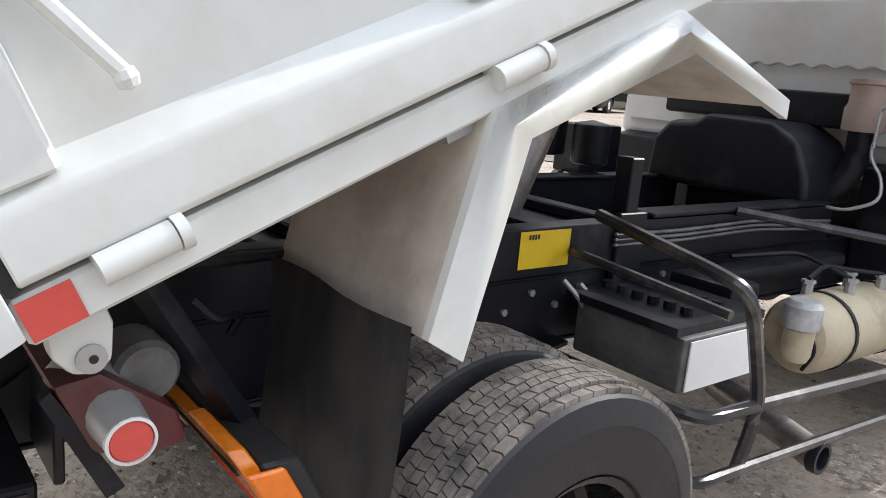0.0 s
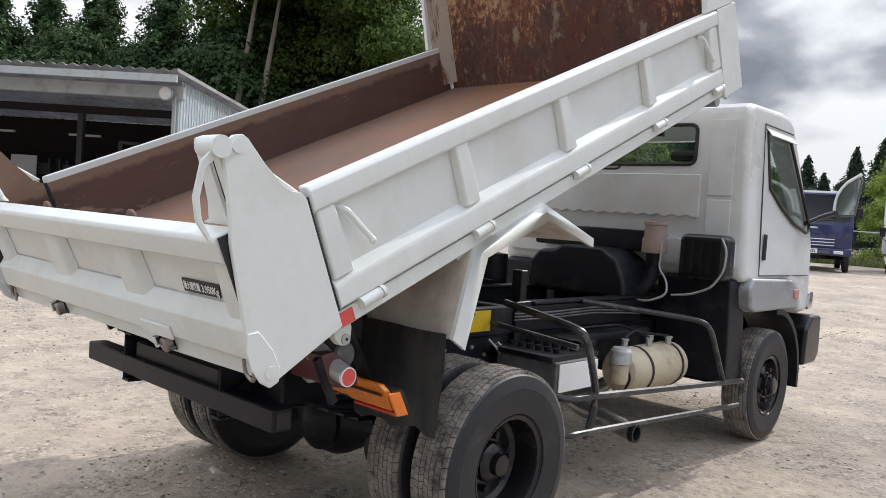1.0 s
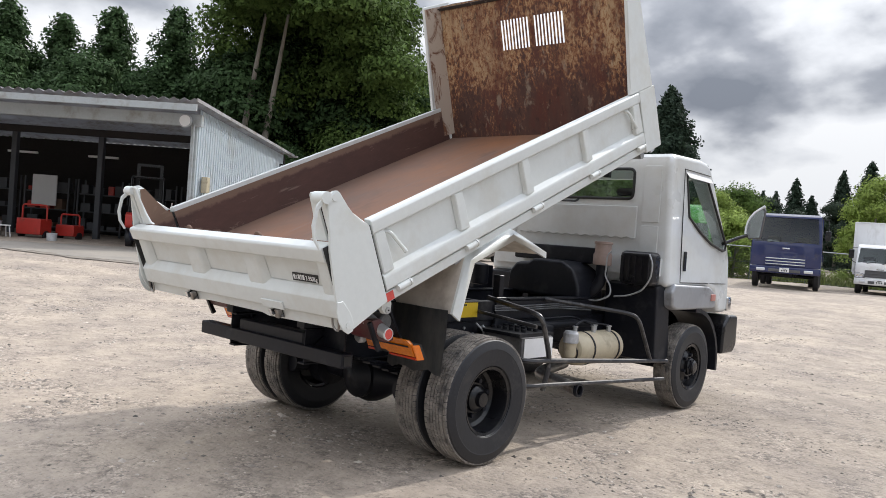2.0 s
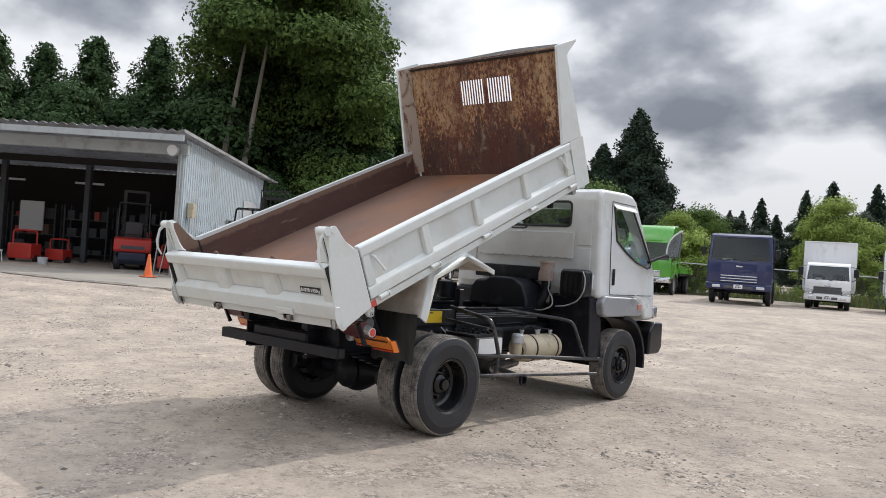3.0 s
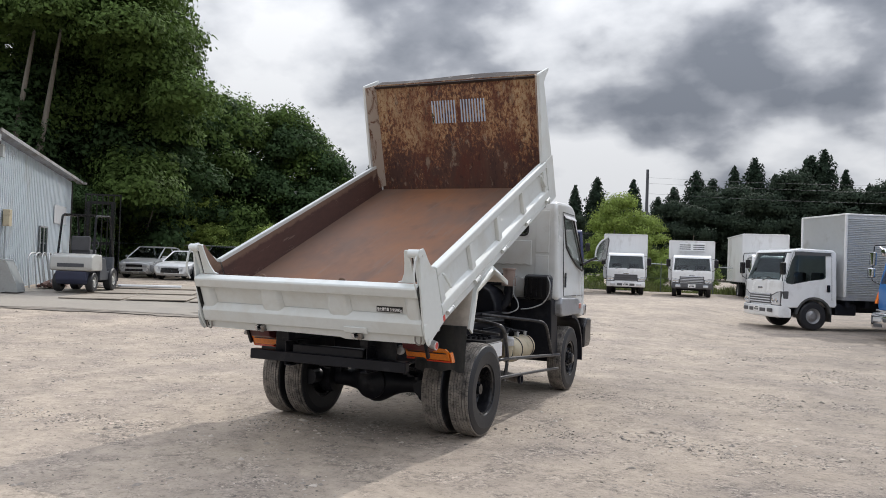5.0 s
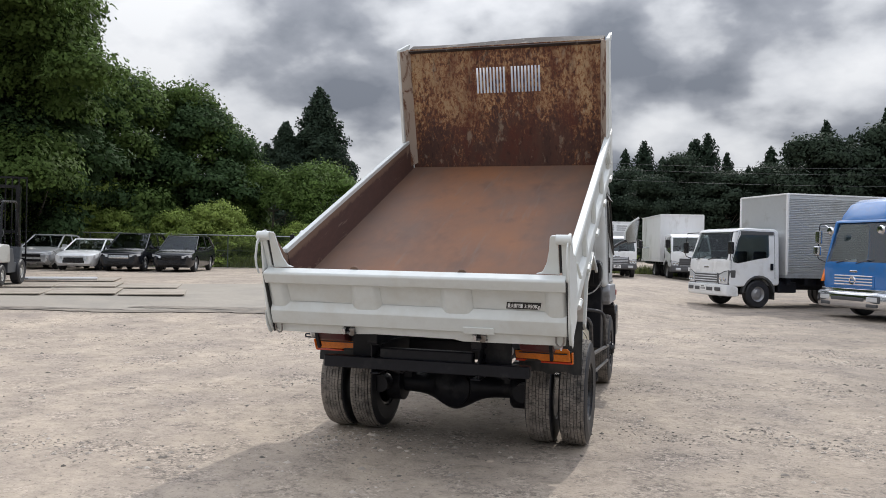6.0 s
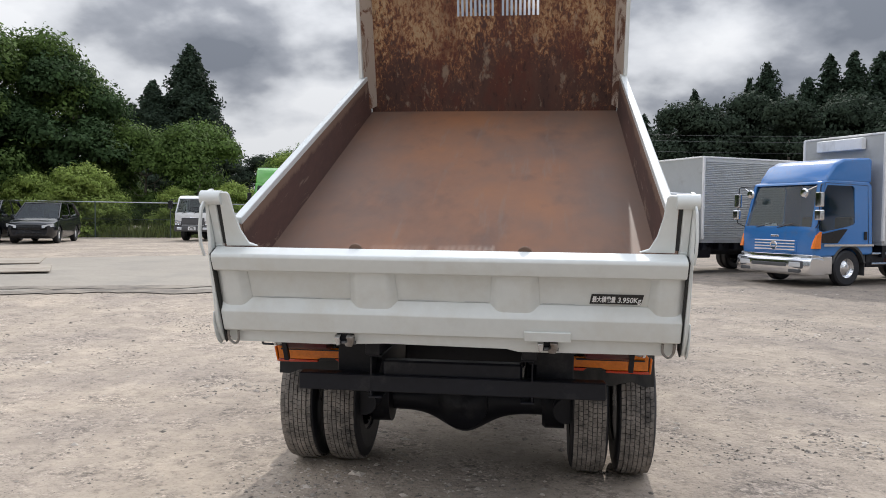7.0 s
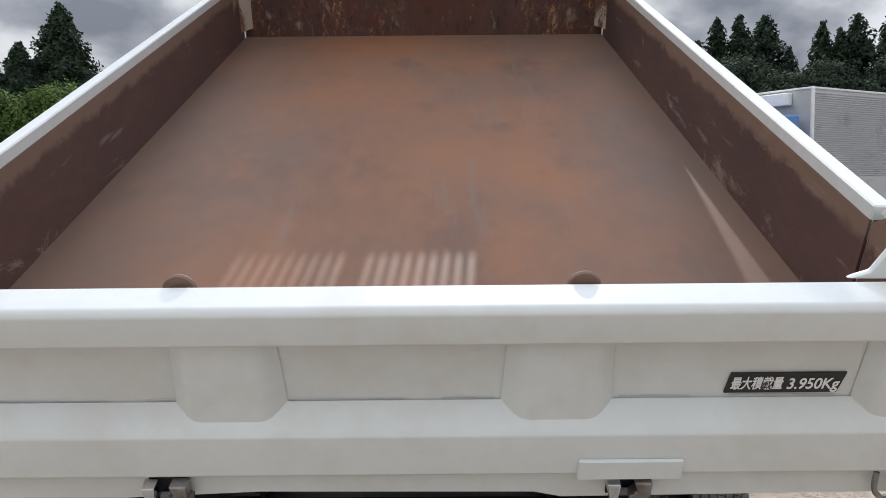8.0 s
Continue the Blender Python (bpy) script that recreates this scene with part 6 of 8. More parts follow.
CONE = mat("cone_orange", (0.80, 0.17, 0.05), 0.5, 0, 0.1, 4, 30, 0.05)
for x, y in ((-16.7, 6.75),):
    cone(pose(x, y, ground_z(x, y) + 0.02))
b = bmesh.new()
prism(b, [(-0.55, 0), (0.62, 0), (0.55, 0.35), (0.12, 1.30), (-0.12, 1.32), (-0.20, 0.45), (-0.55, 0.42)], "y", -0.45, 0.45)
gx, gy = -16.9, 8.1
ob = part("metal_hopper", bevel(b, 0.03, 2), mat("hopper_grey", (0.30, 0.315, 0.31), 0.55, 0.1, 0.15, 3, 30, 0.1, (0.22, 0.21, 0.19), 0.1, 6), None, "", pose(gx, gy, ground_z(gx, gy) + 0.02, 0, 0, 35) @ Matrix.Scale(0.72, 4))
tagged(ob, "grey sheet metal hopper leaning by the shed", "hopper")
for k in range(2):
    b = bmesh.new()
    tube(b, [(0, 0, 0), (0.45, -0.1, 1.5)], 0.018, 8)
    ob = part("steel_pole", b, GALV, None, "", pose(-17.35 + 0.15 * k, 7.25 + 0.12 * k, ground_z(-17.3, 7.3) + 0.02, 0, 0, 15 * k))
    tagged(ob, "thin grey steel pole leaning on the hopper", "pole", "leaning poles")
for k in range(5):
    b = bmesh.new()
    tube(b, round_path([(0, -0.45, 0), (0.02, -0.38, 0.95), (0.02, -0.1, 1.12), (0.02, 0.35, 1.1), (0, 0.45, 0)], 0.2), 0.022, 8)
    p = SHED @ Vector((0.55 + 0.12 * k, 2.2 + 0.22 * k, 0))
    ob = part("pipe_hoop", b, GALV, None, "", pose(p.x, p.y, ground_z(p.x, p.y) + 0.02, 0, -8, 30 + 5 * k))
    tagged(ob, "grey bent pipe barrier hoop beside the shed", "barrier", "pipe hoops")
b = bmesh.new()
for k in range(7):
    cyl(b, (-0.1 * k, -1.2, 0.07 + 0.05 * (k % 2)), (-0.1 * k, 1.2, 0.07 + 0.05 * (k % 3)), 0.05, 8)
p = SHED @ Vector((1.3, 2.6, 0))
ob = part("pipe_pile", b, RUST_SIDE, None, "", pose(p.x, p.y, ground_z(p.x, p.y) + 0.02, 0, 0, 45))
tagged(ob, "low pile of brown rusty pipes by the wall", "pipes")



def simple_wheel(name, r, w, parent, at, hubmat, side=1, rimr=0.55):
    b = BM(lathe, [(r * 0.55, -w / 2), (r * 0.9, -w / 2), (r, -w * 0.36), (r, w * 0.36), (r * 0.9, w / 2), (r * 0.55, w / 2), (r * 0.5, 0)], "x", n=32, close=True)
    t = part(name, b, TYRE, parent, "", Matrix.Translation(at))
    b = BM(lathe, [(0, -w * 0.3), (r * 0.6, -w * 0.3), (r * rimr + 0.012, side * w * 0.46), (r * rimr - 0.02, side * w * 0.42), (r * 0.42, side * w * 0.18), (r * 0.26, side * w * 0.30), (r * 0.2, side * w * 0.42), (0, side * w * 0.44)], "x", n=24)
    part("rim", b, hubmat, t)
    return t


def forklift(m, paint, label):
    """A counterbalance forklift, mast towards +y."""
    t = thing("forklift", label, "forklift", m, "forklifts")
    b = bmesh.new()
    prism(b, [(-1.28, 0.56), (-1.32, 0.64), (-1.29, 0.95), (-1.05, 1.02), (-0.5, 1.0), (-0.45, 0.56)], "x", -0.54, 0.54)
    part("counterweight", bevel(b, 0.08, 3), paint, t)
    b = bmesh.new()
    prism(b, [(-1.18, 0.20), (-1.28, 0.32), (-1.29, 0.555), (-0.5, 0.555), (-0.45, 0.20)], "x", -0.40, 0.40)
    part("lower_weight", bevel(b, 0.04, 2), NAVYP, t, "dark blue lower counterweight")
    b = bmesh.new()
    prism(b, [(-0.5, 0.30), (-0.5, 0.92), (-0.1, 0.92), (0.05, 0.55), (0.45, 0.55), (0.55, 0.95), (0.65, 0.95), (0.68, 0.30)], "x", -0.50, 0.50)
    part("body", bevel(b, 0.03, 2), DKGREY, t)
    b = bmesh.new()
    box(b, -0.25, 0.25, -0.62, -0.10, 1.0, 1.14)
    box(b, -0.25, 0.25, -0.68, -0.58, 1.1, 1.5)
    part("seat", bevel(b, 0.04, 2), SEAT, t)
    b = bmesh.new()
    for s in (-1, 1):
        tube(b, round_path([(0.46 * s, -0.98, 0.98), (0.44 * s, -0.82, 2.05), (0.44 * s, 0.28, 2.10), (0.46 * s, 0.60, 0.95)], 0.08), 0.03, 8)
    part("guard_post", b, SHINY_BLACK, t)
    b = bmesh.new()
    for k in range(6):
        box(b, -0.44, 0.44, -0.75 + 0.2 * k, -0.71 + 0.2 * k, 2.07, 2.10)
    part("guard_roof", b, SHINY_BLACK, t)
    b = bmesh.new()
    for s in (-1, 1):
        box(b, 0.34 * s - 0.05, 0.34 * s + 0.05, 0.78, 0.92, 0.10, 2.55)
    for z in (0.2, 1.3, 2.48):
        box(b, -0.34, 0.34, 0.80, 0.88, z, z + 0.08)
    part("mast", b, SHINY_BLACK, t)
    tall = 1.4 if paint is REDP else 2.78
    b = bmesh.new()
    for z in (0.25, 0.55):
        box(b, -0.52, 0.52, 0.94, 0.98, z, z + 0.1)
    box(b, -0.5, 0.52, 0.95, 0.98, tall - 0.04, tall + 0.01)
    for x in (-0.5, 0.49):
        box(b, x, x + 0.03, 0.95, 0.98, 0.35, tall)
    for k in range(1, 6):
        part("backrest_bar", BM(box, -0.5 + k * 0.16, -0.47 + k * 0.16, 0.95, 0.98, 0.652, tall - 0.042), SHINY_BLACK, t)
    part("backrest", b, SHINY_BLACK, t)
    for s in (-1, 1):
        b = bmesh.new()
        prism(b, [(0.98, 0.08), (2.0, 0.06), (2.0, 0.08), (1.03, 0.13), (1.03, 0.6), (0.985, 0.6)], "x", 0.28 * s - 0.05, 0.28 * s + 0.05)
        part("fork", b, DKGREY, t)
        simple_wheel("wheel", 0.32, 0.22, t, (0.46 * s, 0.45, 0.32), paint, s)
        simple_wheel("wheel", 0.26, 0.18, t, (0.42 * s, -0.92, 0.26), paint, s)
    b = bmesh.new()
    ring = [(0.17 * math.cos(a), 0.25 + 0.05 * math.sin(a), 1.28 + 0.16 * math.sin(a)) for a in [2 * math.pi * k / 16 for k in range(17)]]
    tube(b, ring, 0.014, 6)
    cyl(b, (0, 0.25, 1.28), (0, 0.5, 0.95), 0.025, 8)
    part("steering_wheel", b, SEAT, t)
    b = BM(box, -0.34, 0.34, -1.322, -1.300, 0.66, 0.76)
    part("name_strip", b, DKGREY, t)
    return t


fx, fy = -16.5, 10.6
forklift(pose(fx, fy, ground_z(fx, fy) + 0.03, 0, 0, 30) @ Matrix.Scale(1.12, 4), GREYP, "pale grey forklift with black mast parked by the shed")
p = SHED @ Vector((-2.6, 2.4, 0.04))
forklift(pose(p.x, p.y, p.z, 0, 0, 62) @ Matrix.Scale(1.12, 4), REDP, "red forklift parked inside the dark shed")

# bins, racks and red machines inside the shed front
for x, y, r, h, m_, lab in ((-7.1, 0.9, 0.30, 0.55, BATT, "light grey plastic bin inside the shed"), (-8.3, 2.4, 0.30, 0.9, DKGREY, "dark blue steel drum inside the shed"), (-8.9, 2.1, 0.30, 0.9, DKGREY, "dark blue steel drum inside the shed"), (-4.9, 0.7, 0.16, 0.28, BATT, "pale bucket on the shed floor")):
    b = BM(lathe, [(0, 0), (r * 0.88, 0), (r * 0.9, 0.02), (r, h - 0.03), (r * 1.06, h - 0.02), (r * 1.06, h), (r * 0.93, h), (r * 0.85, 0.04), (0, 0.04)], "z", n=24)
    p = SHED @ Vector((x, y, 0.036))
    tagged(part("bin" if m_ is BATT else "drum", b, m_, None, "", Matrix.Translation(p)), lab, "bin" if m_ is BATT else "drum")
for x, y, w, h in ((-6.2, 1.8, 0.9, 1.15), (-5.4, 2.6, 0.7, 0.9), (-0.9, 1.5, 0.6, 0.95)):
    p = SHED @ Vector((x, y, 0.036))
    t = thing("red_machine", "red painted workshop machine inside the dark shed", "machine", Matrix.Translation(p) @ Matrix.Rotation(0.6, 4, "Z"), "red machines")
    b = bmesh.new()
    box(b, -w / 2, w / 2, -0.3, 0.3, 0.15, h * 0.6)
    part("body", bevel(b, 0.04, 2), REDP, t)
    b = bmesh.new()
    tube(b, round_path([(-w / 2, 0, h * 0.55), (-w / 2, 0, h), (w / 2, 0, h), (w / 2, 0, h * 0.55)], 0.1), 0.03, 8)
    part("frame", b, REDP, t)
    for s in (-1, 1):
        part("wheel", BM(cyl, (s * w / 2 - 0.04, 0, 0.15), (s * w / 2 + 0.04, 0, 0.15), 0.15, 14), TYRE, t)
p = SHED @ Vector((-6.6, 0.75, 0.036))
t = thing("white_stool", "white plastic stool inside the shed", "stool", Matrix.Translation(p))
part("seat", bevel(BM(box, -0.2, 0.2, -0.18, 0.18, 0.40, 0.44), 0.01, 2), PAPER, t)
for sx_ in (-1, 1):
    for sy_ in (-1, 1):
        part("leg", BM(tube, [(0.16 * sx_, 0.14 * sy_, 0.40), (0.2 * sx_, 0.18 * sy_, 0)], 0.018, 6), PAPER, t)
p = SHED @ Vector((-8.6, 6.2, 1.2))
tagged(part("wall_board", bevel(BM(box, -0.5, 0.5, -0.03, 0.03, 0, 1.2), 0.01, 1), PAPER, None, "", Matrix.Translation(p) @ SHED.to_3x3().to_4x4()), "pale board standing in the shed", "board")

# racks with boxes at the back of the shed
def rack(x, y, seed):
    rnd = random.Random(seed)
    p = SHED @ Vector((x, y, 0.036))
    t = thing("storage_rack", "dark steel storage rack loaded with boxes in the shed", "rack", Matrix.Translation(p) @ SHED.to_3x3().to_4x4(), "storage racks")
    for sx_ in (-0.9, 0.9):
        for sy_ in (-0.25, 0.25):
            part("upright", BM(box, sx_ - 0.03, sx_ + 0.03, sy_ - 0.03, sy_ + 0.03, 0, 2.3), DKGREY, t)
    for z in (0.3, 1.0, 1.7):
        part("shelf", BM(box, -0.87, 0.87, -0.27, 0.27, z, z + 0.04), DKGREY, t)
        q = -0.8
        while q < 0.6:
            w_ = rnd.uniform(0.2, 0.45)
            b = BM(box, q, q + w_, -0.2, 0.2, z + 0.042, z + 0.042 + rnd.uniform(0.15, 0.45))
            # mostly dark boxes, their colours carry the shed's shade
            part("stored_box", bevel(b, 0.01, 1), rnd.choice((DKGREY, RUST_SIDE, REDP, DKGREY, SEAT)), t)
            q += w_ + rnd.uniform(0.03, 0.2)


for k, x in enumerate((-4.2, -6.4, -8.6, -10.9)):
    rack(x, 6.6, k)
p = (-17.35, 12.6), (-15.88, 14.04)
b = BM(tube, [(q[0], q[1], ground_z(*q) + 0.085) for q in p], 0.05, 10)
tagged(part("white_pipe", b, PAPER), "long white plastic pipe lying on concrete", "pipe")

# ---- mesh fence behind the parked vehicles ----
WIRE = mat("fence_wire", (0.10, 0.125, 0.11), 0.5, 0.4, 0.15, 2, 20, 0)
FENCE = [(-38.0, 23.0), (-27.0, 26.5), (-18.0, 31.5), (-9.0, 38.5), (8.0, 39.5), (24, 39.5)]
fence = thing("fence", "dark green wire mesh fence with thin posts", "fence", kind="structure")
for (x0, y0), (x1, y1) in zip(FENCE, FENCE[1:]):
    d = Vector((x1 - x0, y1 - y0, 0))
    n = int(d.length / 2.6)
    for k in range(n):
        p = Vector((x0, y0, 0)) + d * (k / n)
        z = ground_z(p.x, p.y)
        part("post", BM(tube, [(p.x, p.y, z - 0.1), (p.x, p.y, z + 1.75)], 0.03, 8), WIRE, fence)
    z0, z1 = ground_z(x0, y0), ground_z(x1, y1)
    for h in (1.72, 0.9, 0.08):
        part("rail", BM(tube, [(x0, y0, z0 + h), (x1, y1, z1 + h)], 0.028 if h > 1.5 else 0.008, 6), GALV if h > 1.5 else WIRE, fence)
    # the mesh: crossing thin wires
    m_ = int(d.length / 0.12)
    v, f = [], []
    side_ = Vector((-d.y, d.x, 0)).normalized() * 0.003
    along = d.normalized() * 0.003
    for k in range(m_):
        for s_ in (1, -1):
            a = Vector((x0, y0, z0)) + d * (k / m_)
            c = a + d.normalized() * 1.65 * s_ + Vector((0, 0, 1.65))
            a = a + Vector((0, 0, 0.06))
            i = len(v)
            v += [tuple(a - along), tuple(a + along), tuple(c + along), tuple(c - along)]
            f.append((i, i + 1, i + 2, i + 3))
    me = bpy.data.meshes.new("mesh_wires")
    me.from_pydata(v, [], f)
    me.materials.append(WIRE)
    o = new("mesh_wires", me)
    o.parent = fence
    tagged(o, kind="stuff")

# utility pole with its wires
px, py = -13.55, 91.75
pole = thing("utility_pole", "dark utility pole with thin wires before the woods", "pole", pose(px, py, 0.45))
part("shaft", BM(tube, [(0, 0, 0), (0, 0, 13.9)], [0.24, 0.17], 10), DKGREY, pole)
for z, y in ((12.9, 0.0), (12.2, 0.2), (10.9, 0.1)):
    pts = [(90 * k / 14, y + 0.0, z - 1.6 * (1 - (2 * (k / 14) - 1) ** 2)) for k in range(15)]
    part("wire", BM(tube, pts, 0.011, 4), DKGREY, pole)


# ---- parked trucks and cars ----
PAINT_WHITE = mat("truck_white", (0.82, 0.83, 0.84), 0.25, 0, 0.03, 0.8, 12, 0.02, (0.55, 0.54, 0.52), 0.02, 2.0, coat=0.5, spread=0.2)
PAINT_NAVY = mat("navy_paint", (0.016, 0.024, 0.090), 0.22, 0, 0.1, 0.8, 12, 0.02, (0.07, 0.07, 0.09), 0.12, 2.0, coat=0.6)
PAINT_BLUE = mat("blue_paint", (0.036, 0.17, 0.46), 0.22, 0, 0.05, 0.8, 12, 0.02, (0.10, 0.16, 0.28), 0.1, 2.0, coat=0.6)
PAINT_GREEN = mat("green_paint", (0.10, 0.36, 0.045), 0.25, 0, 0.06, 0.8, 12, 0.02, coat=0.5)
PAINT_SILVER = mat("silver_paint", (0.55, 0.56, 0.57), 0.28, 0.5, 0.04, 0.8, 12, 0.01, coat=0.5)
PAINT_BLACK = mat("black_paint", (0.012, 0.013, 0.017), 0.16, 0, 0.1, 0.8, 12, 0.01, (0.03, 0.03, 0.03), 0.1, 2.0, coat=0.25)
ALU = mat("aluminium_panel", (0.60, 0.61, 0.62), 0.38, 0.55, 0.05, 0.7, 10, 0.03, (0.42, 0.41, 0.39), 0.12, 1.5)
PANEL = mat("white_panel", (0.78, 0.78, 0.78), 0.45, 0, 0.04, 0.7, 10, 0.02, (0.48, 0.46, 0.43), 0.15, 1.5, stretch=(1, 1, 0.4))
GREYPLASTIC = mat("grey_plastic", (0.09, 0.09, 0.095), 0.55, 0, 0.15, 2, 20, 0.05)
LAMPGLASS = mat("lamp_glass", (0.72, 0.74, 0.77), 0.14, 0.35, 0.1, 6, 40, 0, coat=0.6)
REDCHASSIS = mat("red_chassis", (0.12, 0.018, 0.022), 0.45, 0, 0.2, 2, 20, 0.1)
RIMGREY = mat("rim_grey", (0.30, 0.30, 0.31), 0.4, 0.5, 0.15, 3, 20, 0.05)
ALLOY = mat("alloy_rim", (0.78, 0.79, 0.80), 0.25, 0.3, 0.08, 6, 30, 0.02, (0.3, 0.3, 0.3), 0.15, 9)
CARGLASS = glass("car_glass", (0.34, 0.39, 0.39))


def quad_slab(pts, t, n):
    """A thin slab over a planar polygon, t thick along n."""
    b = bmesh.new()
    n = Vector(n).normalized() * t
    v = [b.verts.new(Vector(p)) for p in pts]
    w = [b.verts.new(Vector(p) - n) for p in pts]
    b.faces.new(v)
    b.faces.new(w[::-1])
    for i in range(len(v)):
        b.faces.new((v[i], w[i], w[(i + 1) % len(v)], v[(i + 1) % len(v)]))
    bmesh.ops.recalc_face_normals(b, faces=b.faces)
    return b


def cabover(name, label, m, paint, w=1.9, h=2.15, L=1.65, zb=0.55, belt=1.28, lean=0.42, wr=0.39, axle=1.05, base=2.6, bumper=None, grille=3, grille_mat=None, box_=None, deck=None, highroof=0.0, chassis=None, rimmat=None, plate=True, mirrors=True, group="parked trucks", side_rail=False, visor=False, lampz=None, lamph=0.20, wback=0.28, mirz=0.18, uplamps=True, drop=0.0, head=0.16):
    """A cab-over truck, its front face at y = 0, facing -y."""
    t = thing(name, label, "truck", m, group)
    hw = w / 2
    bumper = bumper or paint
    grille_mat = grille_mat or GREYPLASTIC
    chassis = chassis or BLACK
    rimmat = rimmat or RIMGREY
    ztop = h - 0.04
    wtop = h - head
    slope = lambda z: max(0.0, lean * (z - belt) / (h - belt))
    prof = [(0.05, zb), (0.0, zb + 0.12), (0.0, belt - 0.12), (0.025, belt), (lean * 0.93, wtop + 0.06), (lean + 0.10, h - 0.03), (lean + 0.28, h), (L - 0.12, h - 0.02), (L, h - 0.10), (L, zb + 0.12), (L - 0.04, zb + 0.05)]
    b = bmesh.new()
    prism(b, prof, "x", -hw, hw)
    bmesh.ops.subdivide_edges(b, edges=[e for e in b.edges if abs((e.verts[0].co - e.verts[1].co).x) > 1], cuts=6)
    bevel(b, 0.045, 3, 0.9)

    def tap(bm):
        for v in bm.verts:
            if v.co.z > belt:
                v.co.x *= 1 - 0.07 * (v.co.z - belt) / (h - belt)
            if v.co.y < 0.25:
                v.co.y += 0.07 * (abs(v.co.x) / hw) ** 4
        return bm

    tap(b)
    inner = bmesh.new()
    prism(inner, [(0.09, zb + 0.3), (0.09, belt), (lean + 0.08, wtop + 0.03), (lean + 0.2, h - 0.06), (L - 0.08, h - 0.08), (L - 0.06, zb + 0.3)], "x", -hw + 0.06, hw - 0.06)
    tap(inner)
    cuts = [inner]
    c = bmesh.new()
    prism(c, [(-hw * 0.90, belt + 0.03), (hw * 0.90, belt + 0.03), (hw * 0.84, wtop), (-hw * 0.84, wtop)], "y", -0.4, lean + 0.25)
    cuts.append(c)
    wy1 = L - wback
    wins = [(0.20 + slope(belt), belt + 0.02), (lean * 0.62 + 0.18, wtop - 0.22), (lean + 0.16, wtop - 0.02), (wy1 - 0.05, wtop - 0.02), (wy1, wtop - 0.08), (wy1, belt + 0.14), (wy1 - 0.05, belt + 0.09), (L * 0.55, belt + 0.03), (0.40, belt - 0.09), (0.24, belt - 0.06)]
    for s in (1, -1):
        c = bmesh.new()
        prism(c, wins, "x", min(hw * 0.7 * s, hw * 1.3 * s), max(hw * 0.7 * s, hw * 1.3 * s))
        cuts.append(c)
    c = bmesh.new()
    lathe(c, [(wr + 0.09, -hw * 1.3), (wr + 0.09, hw * 1.3)], "x", (0, axle, wr), 28)
    cuts.append(c)
    cab_ = part("cab", carve(b, cuts), paint, t)
    # glass
    g = part("windscreen", quad_slab([(-hw * 0.91, 0.055 + slope(belt + 0.02), belt + 0.02), (hw * 0.91, 0.055 + slope(belt + 0.02), belt + 0.02), (hw * 0.85, 0.05 + slope(wtop + 0.01), wtop + 0.01), (-hw * 0.85, 0.05 + slope(wtop + 0.01), wtop + 0.01)], 0.006, (0, -1, 0.4)), CARGLASS, cab_)
    g.visible_shadow = False
    xs = lambda z: hw * (1 - 0.07 * max(0, z - belt) / (h - belt)) - 0.025
    for s in (1, -1):
        g = part("side_window", quad_slab([(s * xs(z), y, z) for y, z in wins], 0.005, (s, 0, 0)), CARGLASS, cab_)
        g.visible_shadow = False
        b = bmesh.new()
        tube(b, [(s * (xs(z) + 0.027), y, z) for y, z in [(L - 0.16, zb + 0.25), (L - 0.16, wtop), (lean + 0.1, wtop + 0.04), (0.14, belt - 0.05), (0.14, zb + 0.3)]], 0.005, 4)
        part("door_seam", b, RUBBER, cab_)
        b = BM(box, min(s * (hw - 0.01), s * (hw + 0.012)), max(s * (hw - 0.01), s * (hw + 0.012)), L - 0.32, L - 0.22, belt - 0.28, belt - 0.08)
        part("door_handle", bevel(b, 0.02, 2), SHINY_BLACK, cab_)
        if visor:
            b = BM(box, min(s * (xs(wtop) + 0.01), s * (xs(wtop) + 0.05)), max(s * (xs(wtop) + 0.01), s * (xs(wtop) + 0.05)), lean + 0.12, L - 0.2, wtop - 0.08, wtop + 0.02)
            part("rain_visor", b, GREYPLASTIC, cab_)
        lz = lampz or (zb + 0.08)
        if uplamps:
            b = bmesh.new()
            prism(b, [(s * hw * q, lz + lamph * r) for q, r in ((0.63, 0.0), (0.975, 0.0), (0.99, 1.08), (0.86, 1.0), (0.63, 0.72))], "y", -0.02, 0.22)
            hl = part("headlamp", bevel(tap(b), 0.02, 2), LAMPGLASS, cab_)
            b = bmesh.new()
            prism(b, [(s * hw * q, lz + lamph * r) for q, r in ((0.58, -0.12), (0.985, -0.12), (1.003, 1.14), (0.85, 1.08), (0.58, 0.80))], "y", -0.010, 0.24)
            part("lamp_surround", bevel(tap(b), 0.015, 1), GREYPLASTIC, hl)
            for q in (0.72, 0.87):
                b = BM(lathe, [(0.0, -0.012), (0.045, -0.014), (0.060, -0.024), (0.064, -0.024), (0.064, 0.0), (0.0, 0.0)], "y", (s * hw * q, 0.065 * q ** 4 - 0.02, lz + lamph * 0.36), 16)
                part("reflector", b, CHROME, hl)
        # black lip round the wheel opening
        b = bmesh.new()
        ring = [(axle + (wr + r) * math.cos(a), wr + (wr + r) * math.sin(a)) for r, aa in ((0.145, range(-2, 15)), (0.085, range(14, -3, -1))) for a in (math.pi * k / 12 for k in aa)]
        ring = [(min(max(y, 0.06), L - 0.004), max(z, zb - 0.16)) for y, z in ring]
        prism(b, ring, "x", min(s * (hw - 0.12), s * (hw + 0.008)), max(s * (hw - 0.12), s * (hw + 0.008)))
        part("arch_lip", b, FLAP, cab_)
